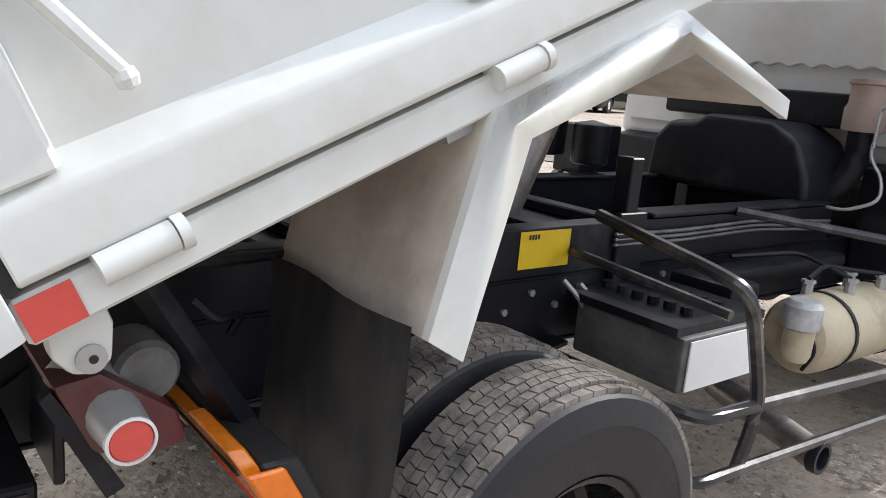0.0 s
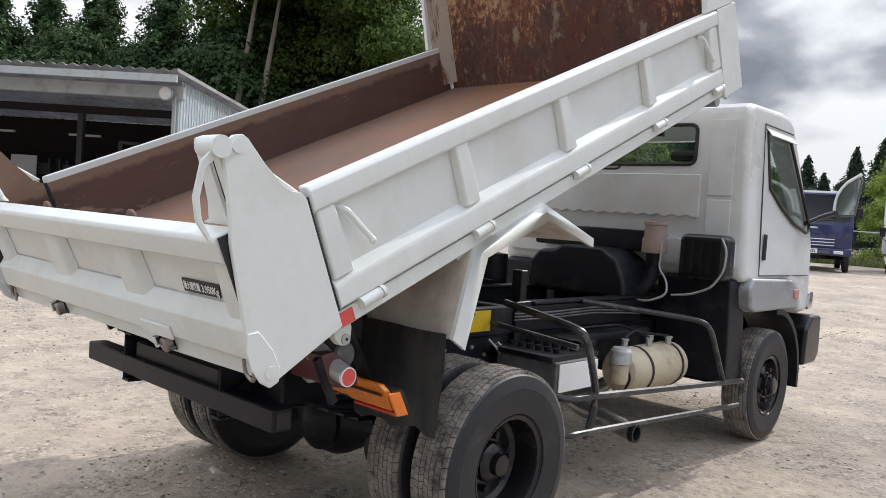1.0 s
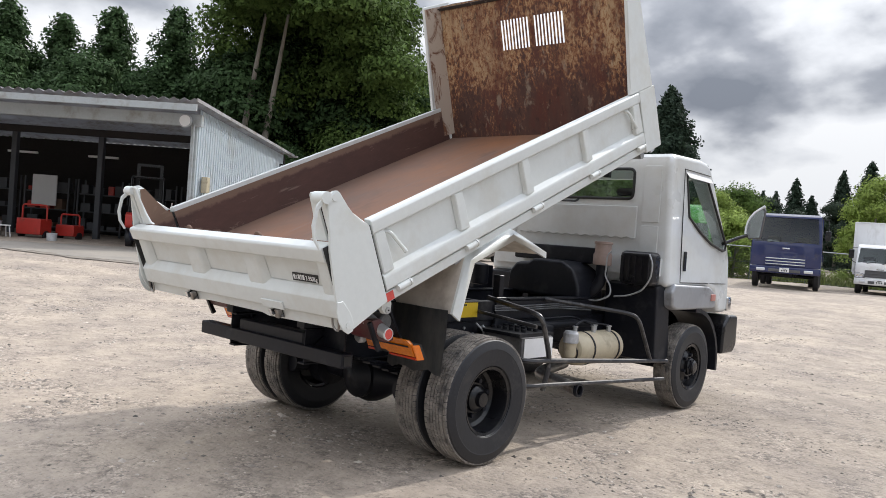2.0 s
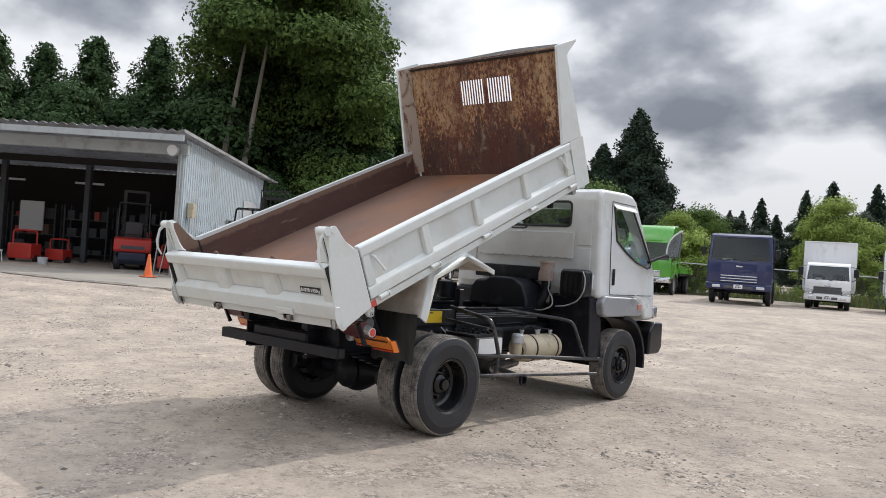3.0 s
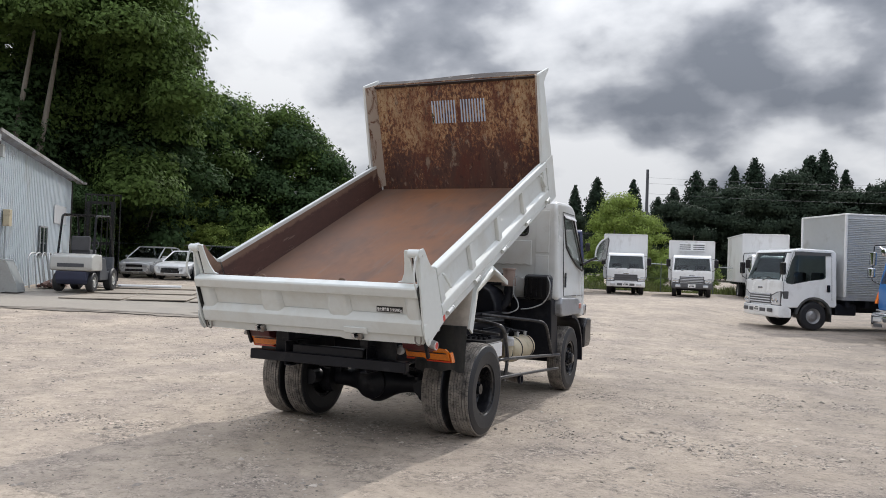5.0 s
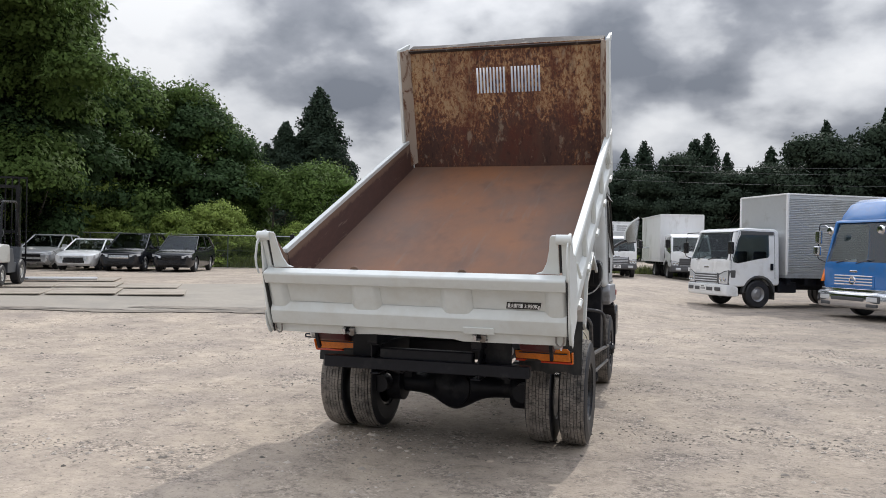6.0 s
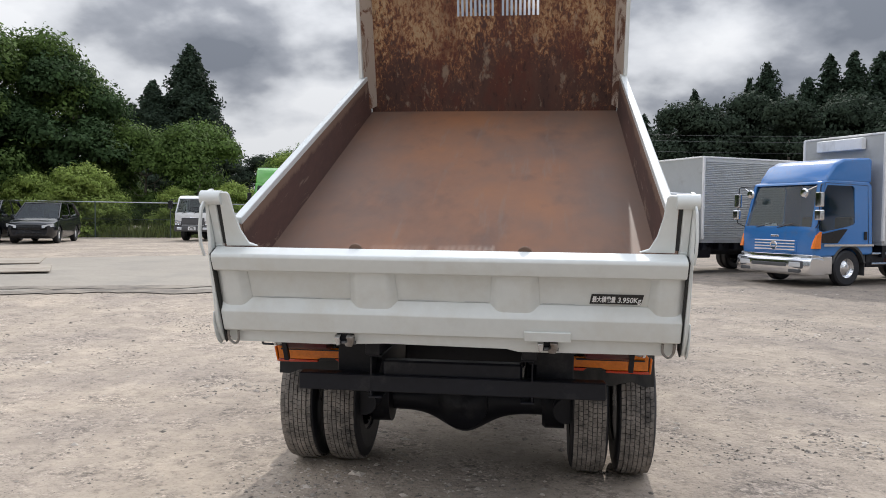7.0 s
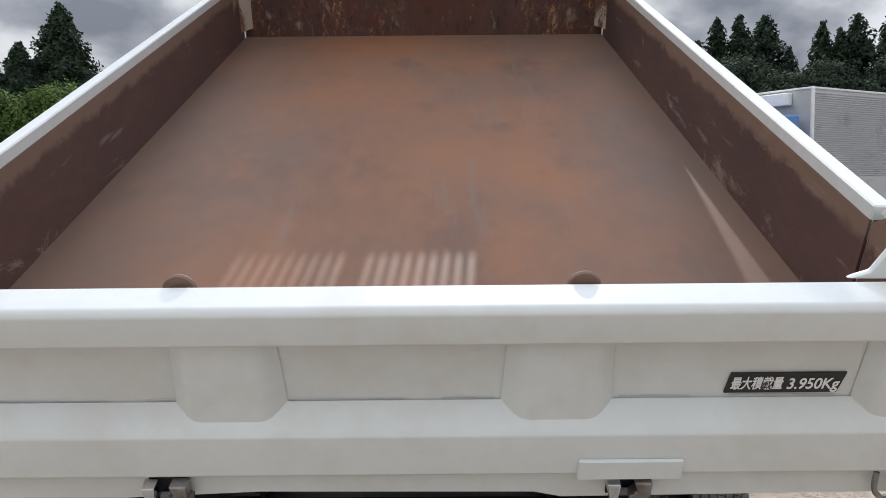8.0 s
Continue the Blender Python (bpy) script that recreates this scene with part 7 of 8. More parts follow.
        if mirrors:
            mr = new("mirror")
            mr.parent = cab_
            b = bmesh.new()
            tube(b, round_path([(s * hw * 0.95, lean * 0.8 + 0.08, wtop), (s * (hw + 0.16), 0.05, wtop - 0.02), (s * (hw + 0.16), 0.0, belt + 0.1), (s * hw * 0.98, 0.12, belt)], 0.06), 0.014, 6)
            part("stay", b, SHINY_BLACK, mr)
            b = BM(box, min(s * (hw + 0.06), s * (hw + 0.26)), max(s * (hw + 0.06), s * (hw + 0.26)), -0.03, 0.07, belt + mirz, belt + mirz + 0.36)
            part("mirror_head", bevel(b, 0.03, 2), CHROME if chassis is REDCHASSIS else SHINY_BLACK, mr)
    # grille, emblem bar, bumper, plate, wipers
    gz0, gz1 = zb + 0.10, belt - 0.24
    b = BM(box, -hw * 0.60, hw * 0.60, -0.012, 0.05, gz0, gz0 + 0.30)
    gr = part("grille", bevel(b, 0.02, 2), grille_mat, cab_)
    for k in range(grille):
        z = gz0 + 0.04 + 0.22 * k / max(grille - 1, 1)
        b = BM(box, -hw * 0.56, hw * 0.56, -0.030, -0.010, z, z + 0.032)
        part("grille_bar", bevel(b, 0.008, 1), LAMPGLASS if grille_mat is not GREYPLASTIC or grille > 3 else GREYPLASTIC, gr)
    b = BM(box, -0.13, 0.13, -0.012, 0.03, gz1, gz1 + 0.055)
    part("emblem", bevel(b, 0.008, 1), CHROME, cab_)
    b = bmesh.new()
    prism(b, [(-0.07, zb - 0.20 - drop), (-0.10, zb - 0.12 - drop), (-0.09, zb + 0.06), (0.10, zb + 0.07), (0.30, zb - 0.02), (0.30, zb - 0.20 - drop)], "x", -hw * 1.0, hw * 1.0)
    bmesh.ops.subdivide_edges(b, edges=[e for e in b.edges if abs((e.verts[0].co - e.verts[1].co).x) > 1], cuts=6)
    for v in b.verts:
        v.co.y += 0.10 * (abs(v.co.x) / hw) ** 4
    bp = part("bumper", bevel(b, 0.03, 2, 0.7), bumper, t)
    for s in (1, -1):
        b = BM(box, min(s * hw * 0.55, s * hw * 0.80), max(s * hw * 0.55, s * hw * 0.80), -0.105, -0.06, zb - 0.13, zb - 0.02)
        part("fog_lamp", bevel(b, 0.015, 1), GREYPLASTIC if drop else LAMPGLASS, bp)
    b = BM(box, -hw * 0.45, hw * 0.45, -0.104, -0.06, zb - 0.14, zb - 0.03)
    part("bumper_intake", bevel(b, 0.012, 1), GREYPLASTIC, bp)
    if plate:
        b = BM(box, -0.17, 0.17, -0.120, -0.108, zb - 0.14, zb + 0.02)
        pl = part("number_plate", b, PAPER, t)
        b = bmesh.new()
        for k in range(4):
            box(b, -0.11 + 0.06 * k, -0.075 + 0.06 * k, -0.1225, -0.1205, zb - 0.11, zb - 0.05)
        box(b, -0.08, 0.08, -0.1225, -0.1205, zb - 0.03, zb - 0.005)
        part("plate_bars", b, INK, pl)
    b = bmesh.new()
    for x in (-hw * 0.55, hw * 0.05):
        tube(b, [(x, 0.01, belt), (x + hw * 0.42, 0.015 + slope(belt + 0.10), belt + 0.10)], 0.012, 5)
    part("wiper", b, SHINY_BLACK, cab_)
    b = bmesh.new()
    for x in (-hw * 0.45, hw * 0.45):
        box(b, x - 0.24, x + 0.24, L - 0.75, L - 0.3, zb + 0.3, zb + 0.55)
        box(b, x - 0.24, x + 0.24, L - 0.35, L - 0.2, zb + 0.5, belt + 0.28)
    box(b, -hw + 0.1, hw - 0.1, 0.12, 0.4, zb + 0.35, belt - 0.06)
    part("seats", bevel(b, 0.05, 2), SEAT, cab_)
    b = BM(box, -hw * 0.55, -hw * 0.22, 0.30, 0.31, belt - 0.02, belt + 0.10)
    part("dash_paper", b, PAPER, cab_)
    if highroof:
        b = bmesh.new()
        prism(b, [(lean - 0.02, h - 0.09), (lean + 0.06, h + highroof * 0.16), (lean + 0.30, h + highroof * 0.66), (lean + 0.60, h + highroof * 0.90), (L - 0.06, h + highroof), (L, h + highroof - 0.06), (L, h - 0.06)], "x", -hw * 0.93, hw * 0.93)
        bmesh.ops.subdivide_edges(b, edges=[e for e in b.edges if abs((e.verts[0].co - e.verts[1].co).x) > 1], cuts=6)
        for v in b.verts:
            v.co.y += 0.16 * (abs(v.co.x) / hw) ** 3 * (1 if v.co.y < L - 0.3 else 0)
        part("high_roof", bevel(b, 0.07, 3, 0.8), paint, t)
    # running gear
    rear = axle + base
    tail = rear + 1.1
    for s in (1, -1):
        part("chassis_rail", BM(box, s * 0.36 - 0.035, s * 0.36 + 0.035, 0.4, tail, 0.52, 0.70), chassis, t)
        simple_wheel("wheel", wr, 0.22, t, (s * (hw - 0.14), axle, wr), rimmat, s, 0.58)
        simple_wheel("wheel", wr, 0.22, t, (s * (hw - 0.14), rear, wr), rimmat, s, 0.58)
        simple_wheel("wheel", wr, 0.22, t, (s * (hw - 0.39), rear, wr), rimmat, s, 0.58)
        b = BM(box, min(s * (hw - 0.30), s * (hw - 0.02)), max(s * (hw - 0.30), s * (hw - 0.02)), axle + wr + 0.12, axle + wr + 0.14, 0.25, zb + 0.1)
        part("mud_flap", b, FLAP, t)
        if side_rail:
            for z in (0.55, 0.80):
                part("side_rail", BM(tube, [(s * (hw - 0.03), axle + 0.8, z), (s * (hw - 0.03), rear - 0.6, z)], 0.035, 8), CHROME, t)
    part("axle", BM(cyl, (-hw + 0.2, axle, wr), (hw - 0.2, axle, wr), 0.06, 10), BLACK, t)
    part("axle", BM(cyl, (-hw + 0.2, rear, wr), (hw - 0.2, rear, wr), 0.08, 10), BLACK, t)
    b = bmesh.new()
    box(b, -0.3, 0.3, 0.5, 1.6, 0.45, 0.8)
    box(b, 0.42, hw - 0.08, axle + 0.7, axle + 1.35, 0.45, 0.78)
    part("engine_and_tank", bevel(b, 0.04, 2), BLACK, t)
    if box_:
        bw, z0, z1, y0, y1, fluted, bm_ = box_
        b = BM(box, -bw / 2 + 0.03, bw / 2 - 0.03, y0 + 0.02, y1, z0, z1 - 0.03)
        bx = part("cargo_box", b, bm_, t)
        for k in range(int((y1 - y0) / 0.6)):
            part("cross_member", BM(box, -bw / 2 + 0.06, bw / 2 - 0.06, y0 + 0.1 + 0.6 * k, y0 + 0.22 + 0.6 * k, 0.70, z0 - 0.10), BLACK, bx)
        for s in (1, -1):
            part("under_rail", BM(box, s * bw * 0.36 - 0.03, s * bw * 0.36 + 0.03, y0 + 0.05, y1 - 0.1, 0.66, z0 - 0.11), BLACK, bx)
        part("sill", BM(box, -bw / 2, bw / 2, y0, y1 + 0.02, z0 - 0.10, z0 - 0.004), GALV if bm_ is ALU else bm_, bx)
        part("roof", bevel(BM(box, -bw / 2 - 0.005, bw / 2 + 0.005, y0 - 0.005, y1 + 0.02, z1 - 0.028, z1 + 0.02), 0.012, 2), PANEL, bx)
        for s in (1, -1):
            part("corner_post", bevel(BM(box, s * bw / 2 - 0.035, s * bw / 2 + 0.035, y0 - 0.01, y0 + 0.06, z0, z1), 0.015, 2), PANEL, bx)
            if fluted:
                b = bmesh.new()
                n = int((z1 - z0 - 0.15) / 0.052)
                pts = []
                zs = z0 + 0.06
                for k in range(n):
                    pts += [(s * (bw / 2 - 0.025), zs + 0.052 * k), (s * (bw / 2 + 0.004), zs + 0.052 * k + 0.016), (s * (bw / 2 + 0.004), zs + 0.052 * k + 0.036)]
                pts += [(s * (bw / 2 - 0.028), zs + 0.052 * n), (s * (bw / 2 - 0.032), zs + 0.052 * n), (s * (bw / 2 - 0.032), zs)]
                prism(b, pts, "y", y0 + 0.065, y1 - 0.02)
                part("fluted_panel", b, bm_, bx)
    if deck:
        y0, y1, z0, dm = deck
        b = BM(box, -hw, hw, y0, y1, z0, z0 + 0.12)
        dk = part("deck", b, BLACK, t)
        for s in (1, -1):
            part("deck_side", BM(box, s * hw - 0.02, s * hw + 0.02, y0, y1, z0 + 0.12, z0 + 0.45), dm, dk)
        b = bmesh.new()
        for s in (1, -1):
            tube(b, [(s * hw * 0.95, y0, z0 + 0.1), (s * hw * 0.95, y0, h - 0.05)], 0.03, 6)
        tube(b, [(-hw * 0.95, y0, h - 0.06), (hw * 0.95, y0, h - 0.06)], 0.03, 6)
        part("head_rack", b, dm, dk)
    return t


def stand(x, y, turn, lift=0.0):
    return pose(x, y, ground_z(x, y) + lift, 0, 0, turn)


cabover("box_truck", "white box truck with silver fluted cargo box", stand(2.8, 18.25, -60), PAINT_WHITE, w=2.08, h=2.36, L=1.78, zb=0.62, belt=1.40, lean=0.37, lamph=0.36, wr=0.41, axle=1.08, base=3.7, grille=4, drop=0.08, wback=0.34, head=0.12, box_=(2.26, 1.0, 3.40, 1.92, 6.6, True, ALU), visor=True)
hino = cabover("cargo_truck", "blue cargo truck with high roof and silver box", stand(6.25, 15.35, -60), PAINT_BLUE, w=2.30, h=2.60, L=2.05, zb=0.72, belt=1.42, lean=0.36, wback=0.62, mirz=0.50, uplamps=False, head=0.12, wr=0.44, axle=1.22, base=4.3, bumper=CHROME, grille=4, grille_mat=PAINT_BLUE, highroof=0.58, chassis=REDCHASSIS, rimmat=CHROME, box_=(2.46, 1.1, 3.80, 2.25, 8.6, True, ALU), side_rail=True, plate=False)
# orange corner lamps, fridge unit and lower panels of the cargo truck
for s in (1, -1):
    b = bmesh.new()
    prism(b, [(0.0, 0.92), (0.24, 0.92), (0.26, 1.34), (0.10, 1.24)], "x", min(s * 1.10, s * 1.195), max(s * 1.10, s * 1.195))
    part("corner_lamp", bevel(b, 0.015, 2), AMBER, hino, "large orange corner lamp")
    b = BM(box, min(s * 1.225, s * 1.243), max(s * 1.225, s * 1.243), 2.32, 8.58, 1.05, 1.70)
    part("lower_panel", b, ALU, hino)
    b = BM(box, min(s * 1.0, s * 1.19), max(s * 1.0, s * 1.19), 0.35, 2.03, 0.98, 1.03)
    part("chrome_strip", b, CHROME, hino)
for s in (1, -1):
    b = bmesh.new()
    prism(b, [(0.28, 1.06), (0.80, 1.06), (1.12, 1.40), (0.95, 1.40), (0.28, 1.28)], "x", min(s * 1.172, s * 1.186), max(s * 1.172, s * 1.186))
    part("lower_door_window", bevel(b, 0.004, 1), SHINY_BLACK, hino)
    b = bmesh.new()
    lathe(b, [(0, -0.05), (0.09, -0.04), (0.12, 0), (0.09, 0.03), (0, 0.04)], "y", (s * 0.86, 0.02, 2.26), 16)
    cyl(b, (s * 0.86, 0.03, 2.30), (s * 1.15, 0.10, 2.42), 0.014, 8)
    part("round_mirror", b, CHROME, hino)
    b = BM(box, min(s * 1.22, s * 1.44), max(s * 1.22, s * 1.44), -0.06, 0.06, 1.60, 1.86)
    part("lower_mirror", bevel(b, 0.04, 3), CHROME, hino)
# deep chrome bumper with its lamps, and the chrome skirt behind it
b = bmesh.new()
prism(b, [(-0.13, 0.27), (-0.18, 0.33), (-0.195, 0.45), (-0.19, 0.60), (-0.16, 0.67), (-0.10, 0.70), (0.10, 0.70), (0.30, 0.66), (0.30, 0.27)], "x", -1.19, 1.19)
bmesh.ops.subdivide_edges(b, edges=[e for e in b.edges if abs((e.verts[0].co - e.verts[1].co).x) > 1], cuts=6)
for v in b.verts:
    v.co.y += 0.10 * (abs(v.co.x) / 1.19) ** 4
cb = part("chrome_bumper", bevel(b, 0.03, 2, 0.7), CHROME, hino, "deep chrome bumper")
for s in (1, -1):
    b = BM(box, min(s * 0.62, s * 0.98), max(s * 0.62, s * 0.98), -0.190, -0.10, 0.465, 0.595)
    part("bumper_lamp", bevel(b, 0.03, 2), LAMPGLASS, cb)
    b = BM(box, min(s * 1.02, s * 1.17), max(s * 1.02, s * 1.17), 0.32, 0.66, 0.30, 0.74)
    part("side_skirt", bevel(b, 0.03, 2), CHROME, hino)
b = BM(box, -0.55, 0.55, -0.212, -0.18, 0.47, 0.56)
part("bumper_slot", bevel(b, 0.02, 2), GREYPLASTIC, cb)
for x0, x1 in ((-0.95, -0.62), (0.62, 0.95)):
    b = BM(box, x0, x1, -0.19, -0.10, 0.335, 0.42)
    part("lower_slot", bevel(b, 0.02, 2), GREYPLASTIC, cb)
    b = BM(box, x0 - 0.03, x1 + 0.06, -0.175, -0.08, 0.44, 0.62)
    part("lamp_surround", bevel(b, 0.02, 2), GREYPLASTIC, cb)
b = BM(lathe, [(0.07, -0.045), (0.10, -0.05), (0.11, -0.03), (0.10, -0.01), (0.07, -0.015)], "y", (0, 0, 0.98), 20, True)
part("round_emblem", b, CHROME, hino)
b = BM(box, -0.7, 0.7, 2.10, 2.25, 3.42, 3.72)
part("cooling_unit", bevel(b, 0.03, 2), PANEL, hino)

cabover("cargo_truck", "dark navy heavy truck with high flat cab", stand(-6.05, 26.6, 16), PAINT_NAVY, w=2.5, h=2.92, L=2.1, zb=0.80, belt=1.78, lean=0.22, wr=0.50, axle=1.4, base=4.2, bumper=PAINT_NAVY, grille=3, grille_mat=PAINT_NAVY, deck=(2.5, 7.5, 1.0, PAINT_NAVY), lampz=0.66)
w1 = cabover("box_truck", "small white truck with tall plain white box", stand(-3.65, 30.4, 13), PAINT_WHITE, w=1.80, h=2.02, L=1.6, zb=0.58, belt=1.24, lean=0.38, wr=0.36, axle=1.0, base=2.5, grille=3, box_=(2.06, 0.85, 2.96, 1.75, 5.6, False, PANEL))
w2 = cabover("box_truck", "small white refrigerated box truck by the fence", stand(-0.72, 31.2, 8), PAINT_WHITE, w=1.84, h=2.0, L=1.6, zb=0.60, belt=1.24, lean=0.40, wr=0.36, axle=1.0, base=2.5, bumper=GREYPLASTIC, grille=4, box_=(2.1, 0.85, 2.72, 1.75, 5.4, False, PANEL))
b = BM(box, -0.62, 0.62, 1.60, 1.745, 2.22, 2.62)
fr = part("cooling_unit", bevel(b, 0.03, 2), PANEL, w2)
for x in (-0.32, 0.32):
    for k in range(3):
        part("vent", BM(box, x - 0.26, x + 0.26, 1.588, 1.602, 2.30 + 0.10 * k, 2.34 + 0.10 * k), GREYPLASTIC, fr)
cabover("box_truck", "white box truck parked aslant before the woods", stand(2.74, 34.3, 13) @ Matrix.Scale(1.15, 4), PAINT_WHITE, w=1.74, h=2.05, L=1.6, zb=0.58, belt=1.26, lean=0.38, wr=0.37, axle=1.0, base=2.7, bumper=GREYPLASTIC, grille=3, box_=(1.92, 0.9, 2.98, 1.75, 6.3, False, PANEL))
cabover("flatbed_truck", "small white flatbed truck by the fence", stand(-14.7, 27.0, 2), PAINT_WHITE, w=1.72, h=2.0, L=1.5, zb=0.62, belt=1.22, lean=0.36, wr=0.36, axle=0.95, base=2.3, bumper=GREYPLASTIC, grille=2, deck=(1.62, 4.6, 0.82, PAINT_WHITE))
cabover("cargo_truck", "bright green heavy truck with chrome bumper", stand(-12.1, 30.6, 14), PAINT_GREEN, w=2.4, h=2.75, L=2.1, zb=0.80, belt=1.70, lean=0.25, wr=0.50, axle=1.4, base=4.0, bumper=CHROME, grille=4, grille_mat=CHROME, highroof=0.8, deck=(2.6, 7.2, 1.0, PAINT_GREEN), lampz=0.70)


def car(label, m, paint, L=4.5, w=1.74, h=1.48, hood=0.92, screen=0.95, roof0=1.75, roof1=3.2, back=4.3, deckz=1.0, ground=0.20, wr=0.32, grillemat=None):
    """A passenger car facing -y with its nose at y = 0: a lofted body below the windows, panes and pillars above."""
    t = thing("car", label, "car", m, "parked cars")
    hw = w / 2
    stations = [(0.0, 0.70, hood - 0.25), (0.02, 0.82, hood - 0.20), (0.08, 0.89, hood - 0.15), (0.20, 0.94, hood - 0.11), (0.42, 0.98, hood - 0.06), (0.70, 0.995, hood - 0.02), (screen, 1.0, hood + 0.02), (roof0 + 0.3, 1.0, hood + 0.04), (roof1, 1.0, deckz), (back, 0.97, deckz), (L - 0.12, 0.92, deckz - 0.06), (L - 0.03, 0.86, deckz - 0.12), (L, 0.76, deckz - 0.22)]
    b = bmesh.new()
    rings = []
    for y, q, top in stations:
        lo = ground + (0.10 if y < 0.1 or y > L - 0.05 else 0.0)
        half = [(0.86, lo), (0.97, lo + 0.12), (1.0, lo + 0.32), (0.985, top - 0.16), (0.95, top - 0.05), (0.84, top), (0.42, top + 0.025)]
        pts = [(x * q * hw, z) for x, z in half] + [(-x * q * hw, z) for x, z in half[::-1]]
        rings.append([b.verts.new((x, y, z)) for x, z in pts])
    k = len(rings[0])
    for u, v in zip(rings, rings[1:]):
        for i in range(k):
            b.faces.new((u[i], u[(i + 1) % k], v[(i + 1) % k], v[i]))
    b.faces.new(rings[0][::-1])
    b.faces.new(rings[-1])
    bmesh.ops.recalc_face_normals(b, faces=b.faces)
    ay, by = 0.86, L - 0.92
    cuts = []
    for y in (ay, by):
        for s in (1, -1):
            c = bmesh.new()
            lathe(c, [(wr + 0.05, min(s * hw * 0.66, s * hw * 1.3)), (wr + 0.05, max(s * hw * 0.66, s * hw * 1.3))], "x", (0, y, wr), 24)
            cuts.append(c)
    body = part("body", carve(b, cuts), paint, t)
    body.data.polygons.foreach_set("use_smooth", [True] * len(body.data.polygons))
    body.data.set_sharp_from_angle(angle=radians(38))
    # panes between pillars
    zb, zt = hood + 0.01, h - 0.05
    hb_, ht = hw * 0.90, hw * 0.74
    A, B, C, D = (screen, zb), (roof0, zt), (roof1, zt - 0.03), (back - 0.05, deckz + 0.01)
    mid_b, mid_t = (roof0 + roof1) / 2 + 0.02, (roof0 + roof1) / 2 - 0.04
    P = lambda s, q, wd: (s * wd, q[0], q[1])
    part("windscreen", quad_slab([P(-1, A, hb_), P(1, A, hb_), P(1, B, ht), P(-1, B, ht)], 0.006, (0, -1, 1)), DARKGLASS, body).visible_shadow = False
    part("rear_window", quad_slab([P(1, D, hb_), P(-1, D, hb_), P(-1, C, ht), P(1, C, ht)], 0.006, (0, 1, 1)), DARKGLASS, body).visible_shadow = False
    for s in (1, -1):
        part("side_window", quad_slab([P(s, A, hb_), P(s, (mid_b, zb + 0.02), hb_), P(s, (mid_t, zt), ht), P(s, B, ht)], 0.006, (s, 0, 0.4)), DARKGLASS, body).visible_shadow = False
        part("side_window", quad_slab([P(s, (mid_b, zb + 0.02), hb_), P(s, D, hb_), P(s, C, ht), P(s, (mid_t, zt), ht)], 0.006, (s, 0, 0.4)), DARKGLASS, body).visible_shadow = False
        for q0, q1, r in ((A, B, 0.035), ((mid_b, zb), (mid_t, zt), 0.03), (D, C, 0.055)):
            part("pillar", BM(tube, [P(s, q0, hb_ * 1.0), P(s, q1, ht)], r, 6), paint, body)
        b = bmesh.new()
        for j in range(5):
            x0, x1 = (hw * (0.50 + 0.086 * q) for q in (j, j + 1))
            y0, y1 = (-0.012 + 0.19 * (x / hw) ** 6 for x in (x0, x1))
            z0, z1 = hood - 0.34 + 0.012 * j, hood - 0.235 + 0.014 * j
            v = [b.verts.new((s * x, y + d, z)) for d in (0.0, 0.12) for x, y, z in ((x0, y0, z0), (x1, y1, z0 + 0.012), (x1, y1, z1 + 0.014), (x0, y0, z1))]
            for f in ((0, 1, 2, 3), (7, 6, 5, 4), (4, 5, 1, 0), (5, 6, 2, 1), (6, 7, 3, 2), (7, 4, 0, 3)):
                b.faces.new([v[k] for k in f])
        bmesh.ops.recalc_face_normals(b, faces=b.faces)
        part("headlamp", b, LAMPGLASS, body)
        b = BM(box, min(s * (hw - 0.06), s * (hw + 0.15)), max(s * (hw - 0.06), s * (hw + 0.15)), screen + 0.35, screen + 0.46, hood + 0.03, hood + 0.16)
        part("mirror", bevel(b, 0.03, 2), paint, body)
        for y in (ay, by):
            simple_wheel("wheel", wr, 0.2, t, (s * (hw - 0.13), y, wr), ALLOY, s, 0.66)
        b = BM(tube, [(s * hw * 0.985, mid_b + 0.02, zb - 0.03), (s * hw * 1.001, mid_b + 0.04, ground + 0.12)], 0.006, 4)
        part("door_seam", b, RUBBER, body)
    b = bmesh.new()
    prism(b, [(roof0 - 0.06, zt - 0.02), (roof0 + 0.02, zt + 0.02), (roof0 + 0.5, h), (roof1 - 0.4, h), (roof1 + 0.04, zt), (roof1 + 0.08, zt - 0.05)], "x", -ht - 0.03, ht + 0.03)
    part("roof", bevel(b, 0.03, 2, 0.7), paint, body)
    b = BM(box, -hw * 0.46, hw * 0.46, -0.012, 0.06, hood - 0.40, hood - 0.27)
    part("grille", bevel(b, 0.02, 2), grillemat or SHINY_BLACK, body)
    b = BM(box, -hw * 0.5, hw * 0.5, -0.012, 0.05, ground + 0.12, ground + 0.24)
    part("bumper_intake", bevel(b, 0.02, 2), SHINY_BLACK, body)
    b = bmesh.new()
    for x in (-0.35, 0.35):
        box(b, x - 0.24, x + 0.24, roof0 + 0.35, roof0 + 0.5, hood + 0.05, hood + 0.32)
    part("seats", bevel(b, 0.04, 2), SEAT, body)
    return t


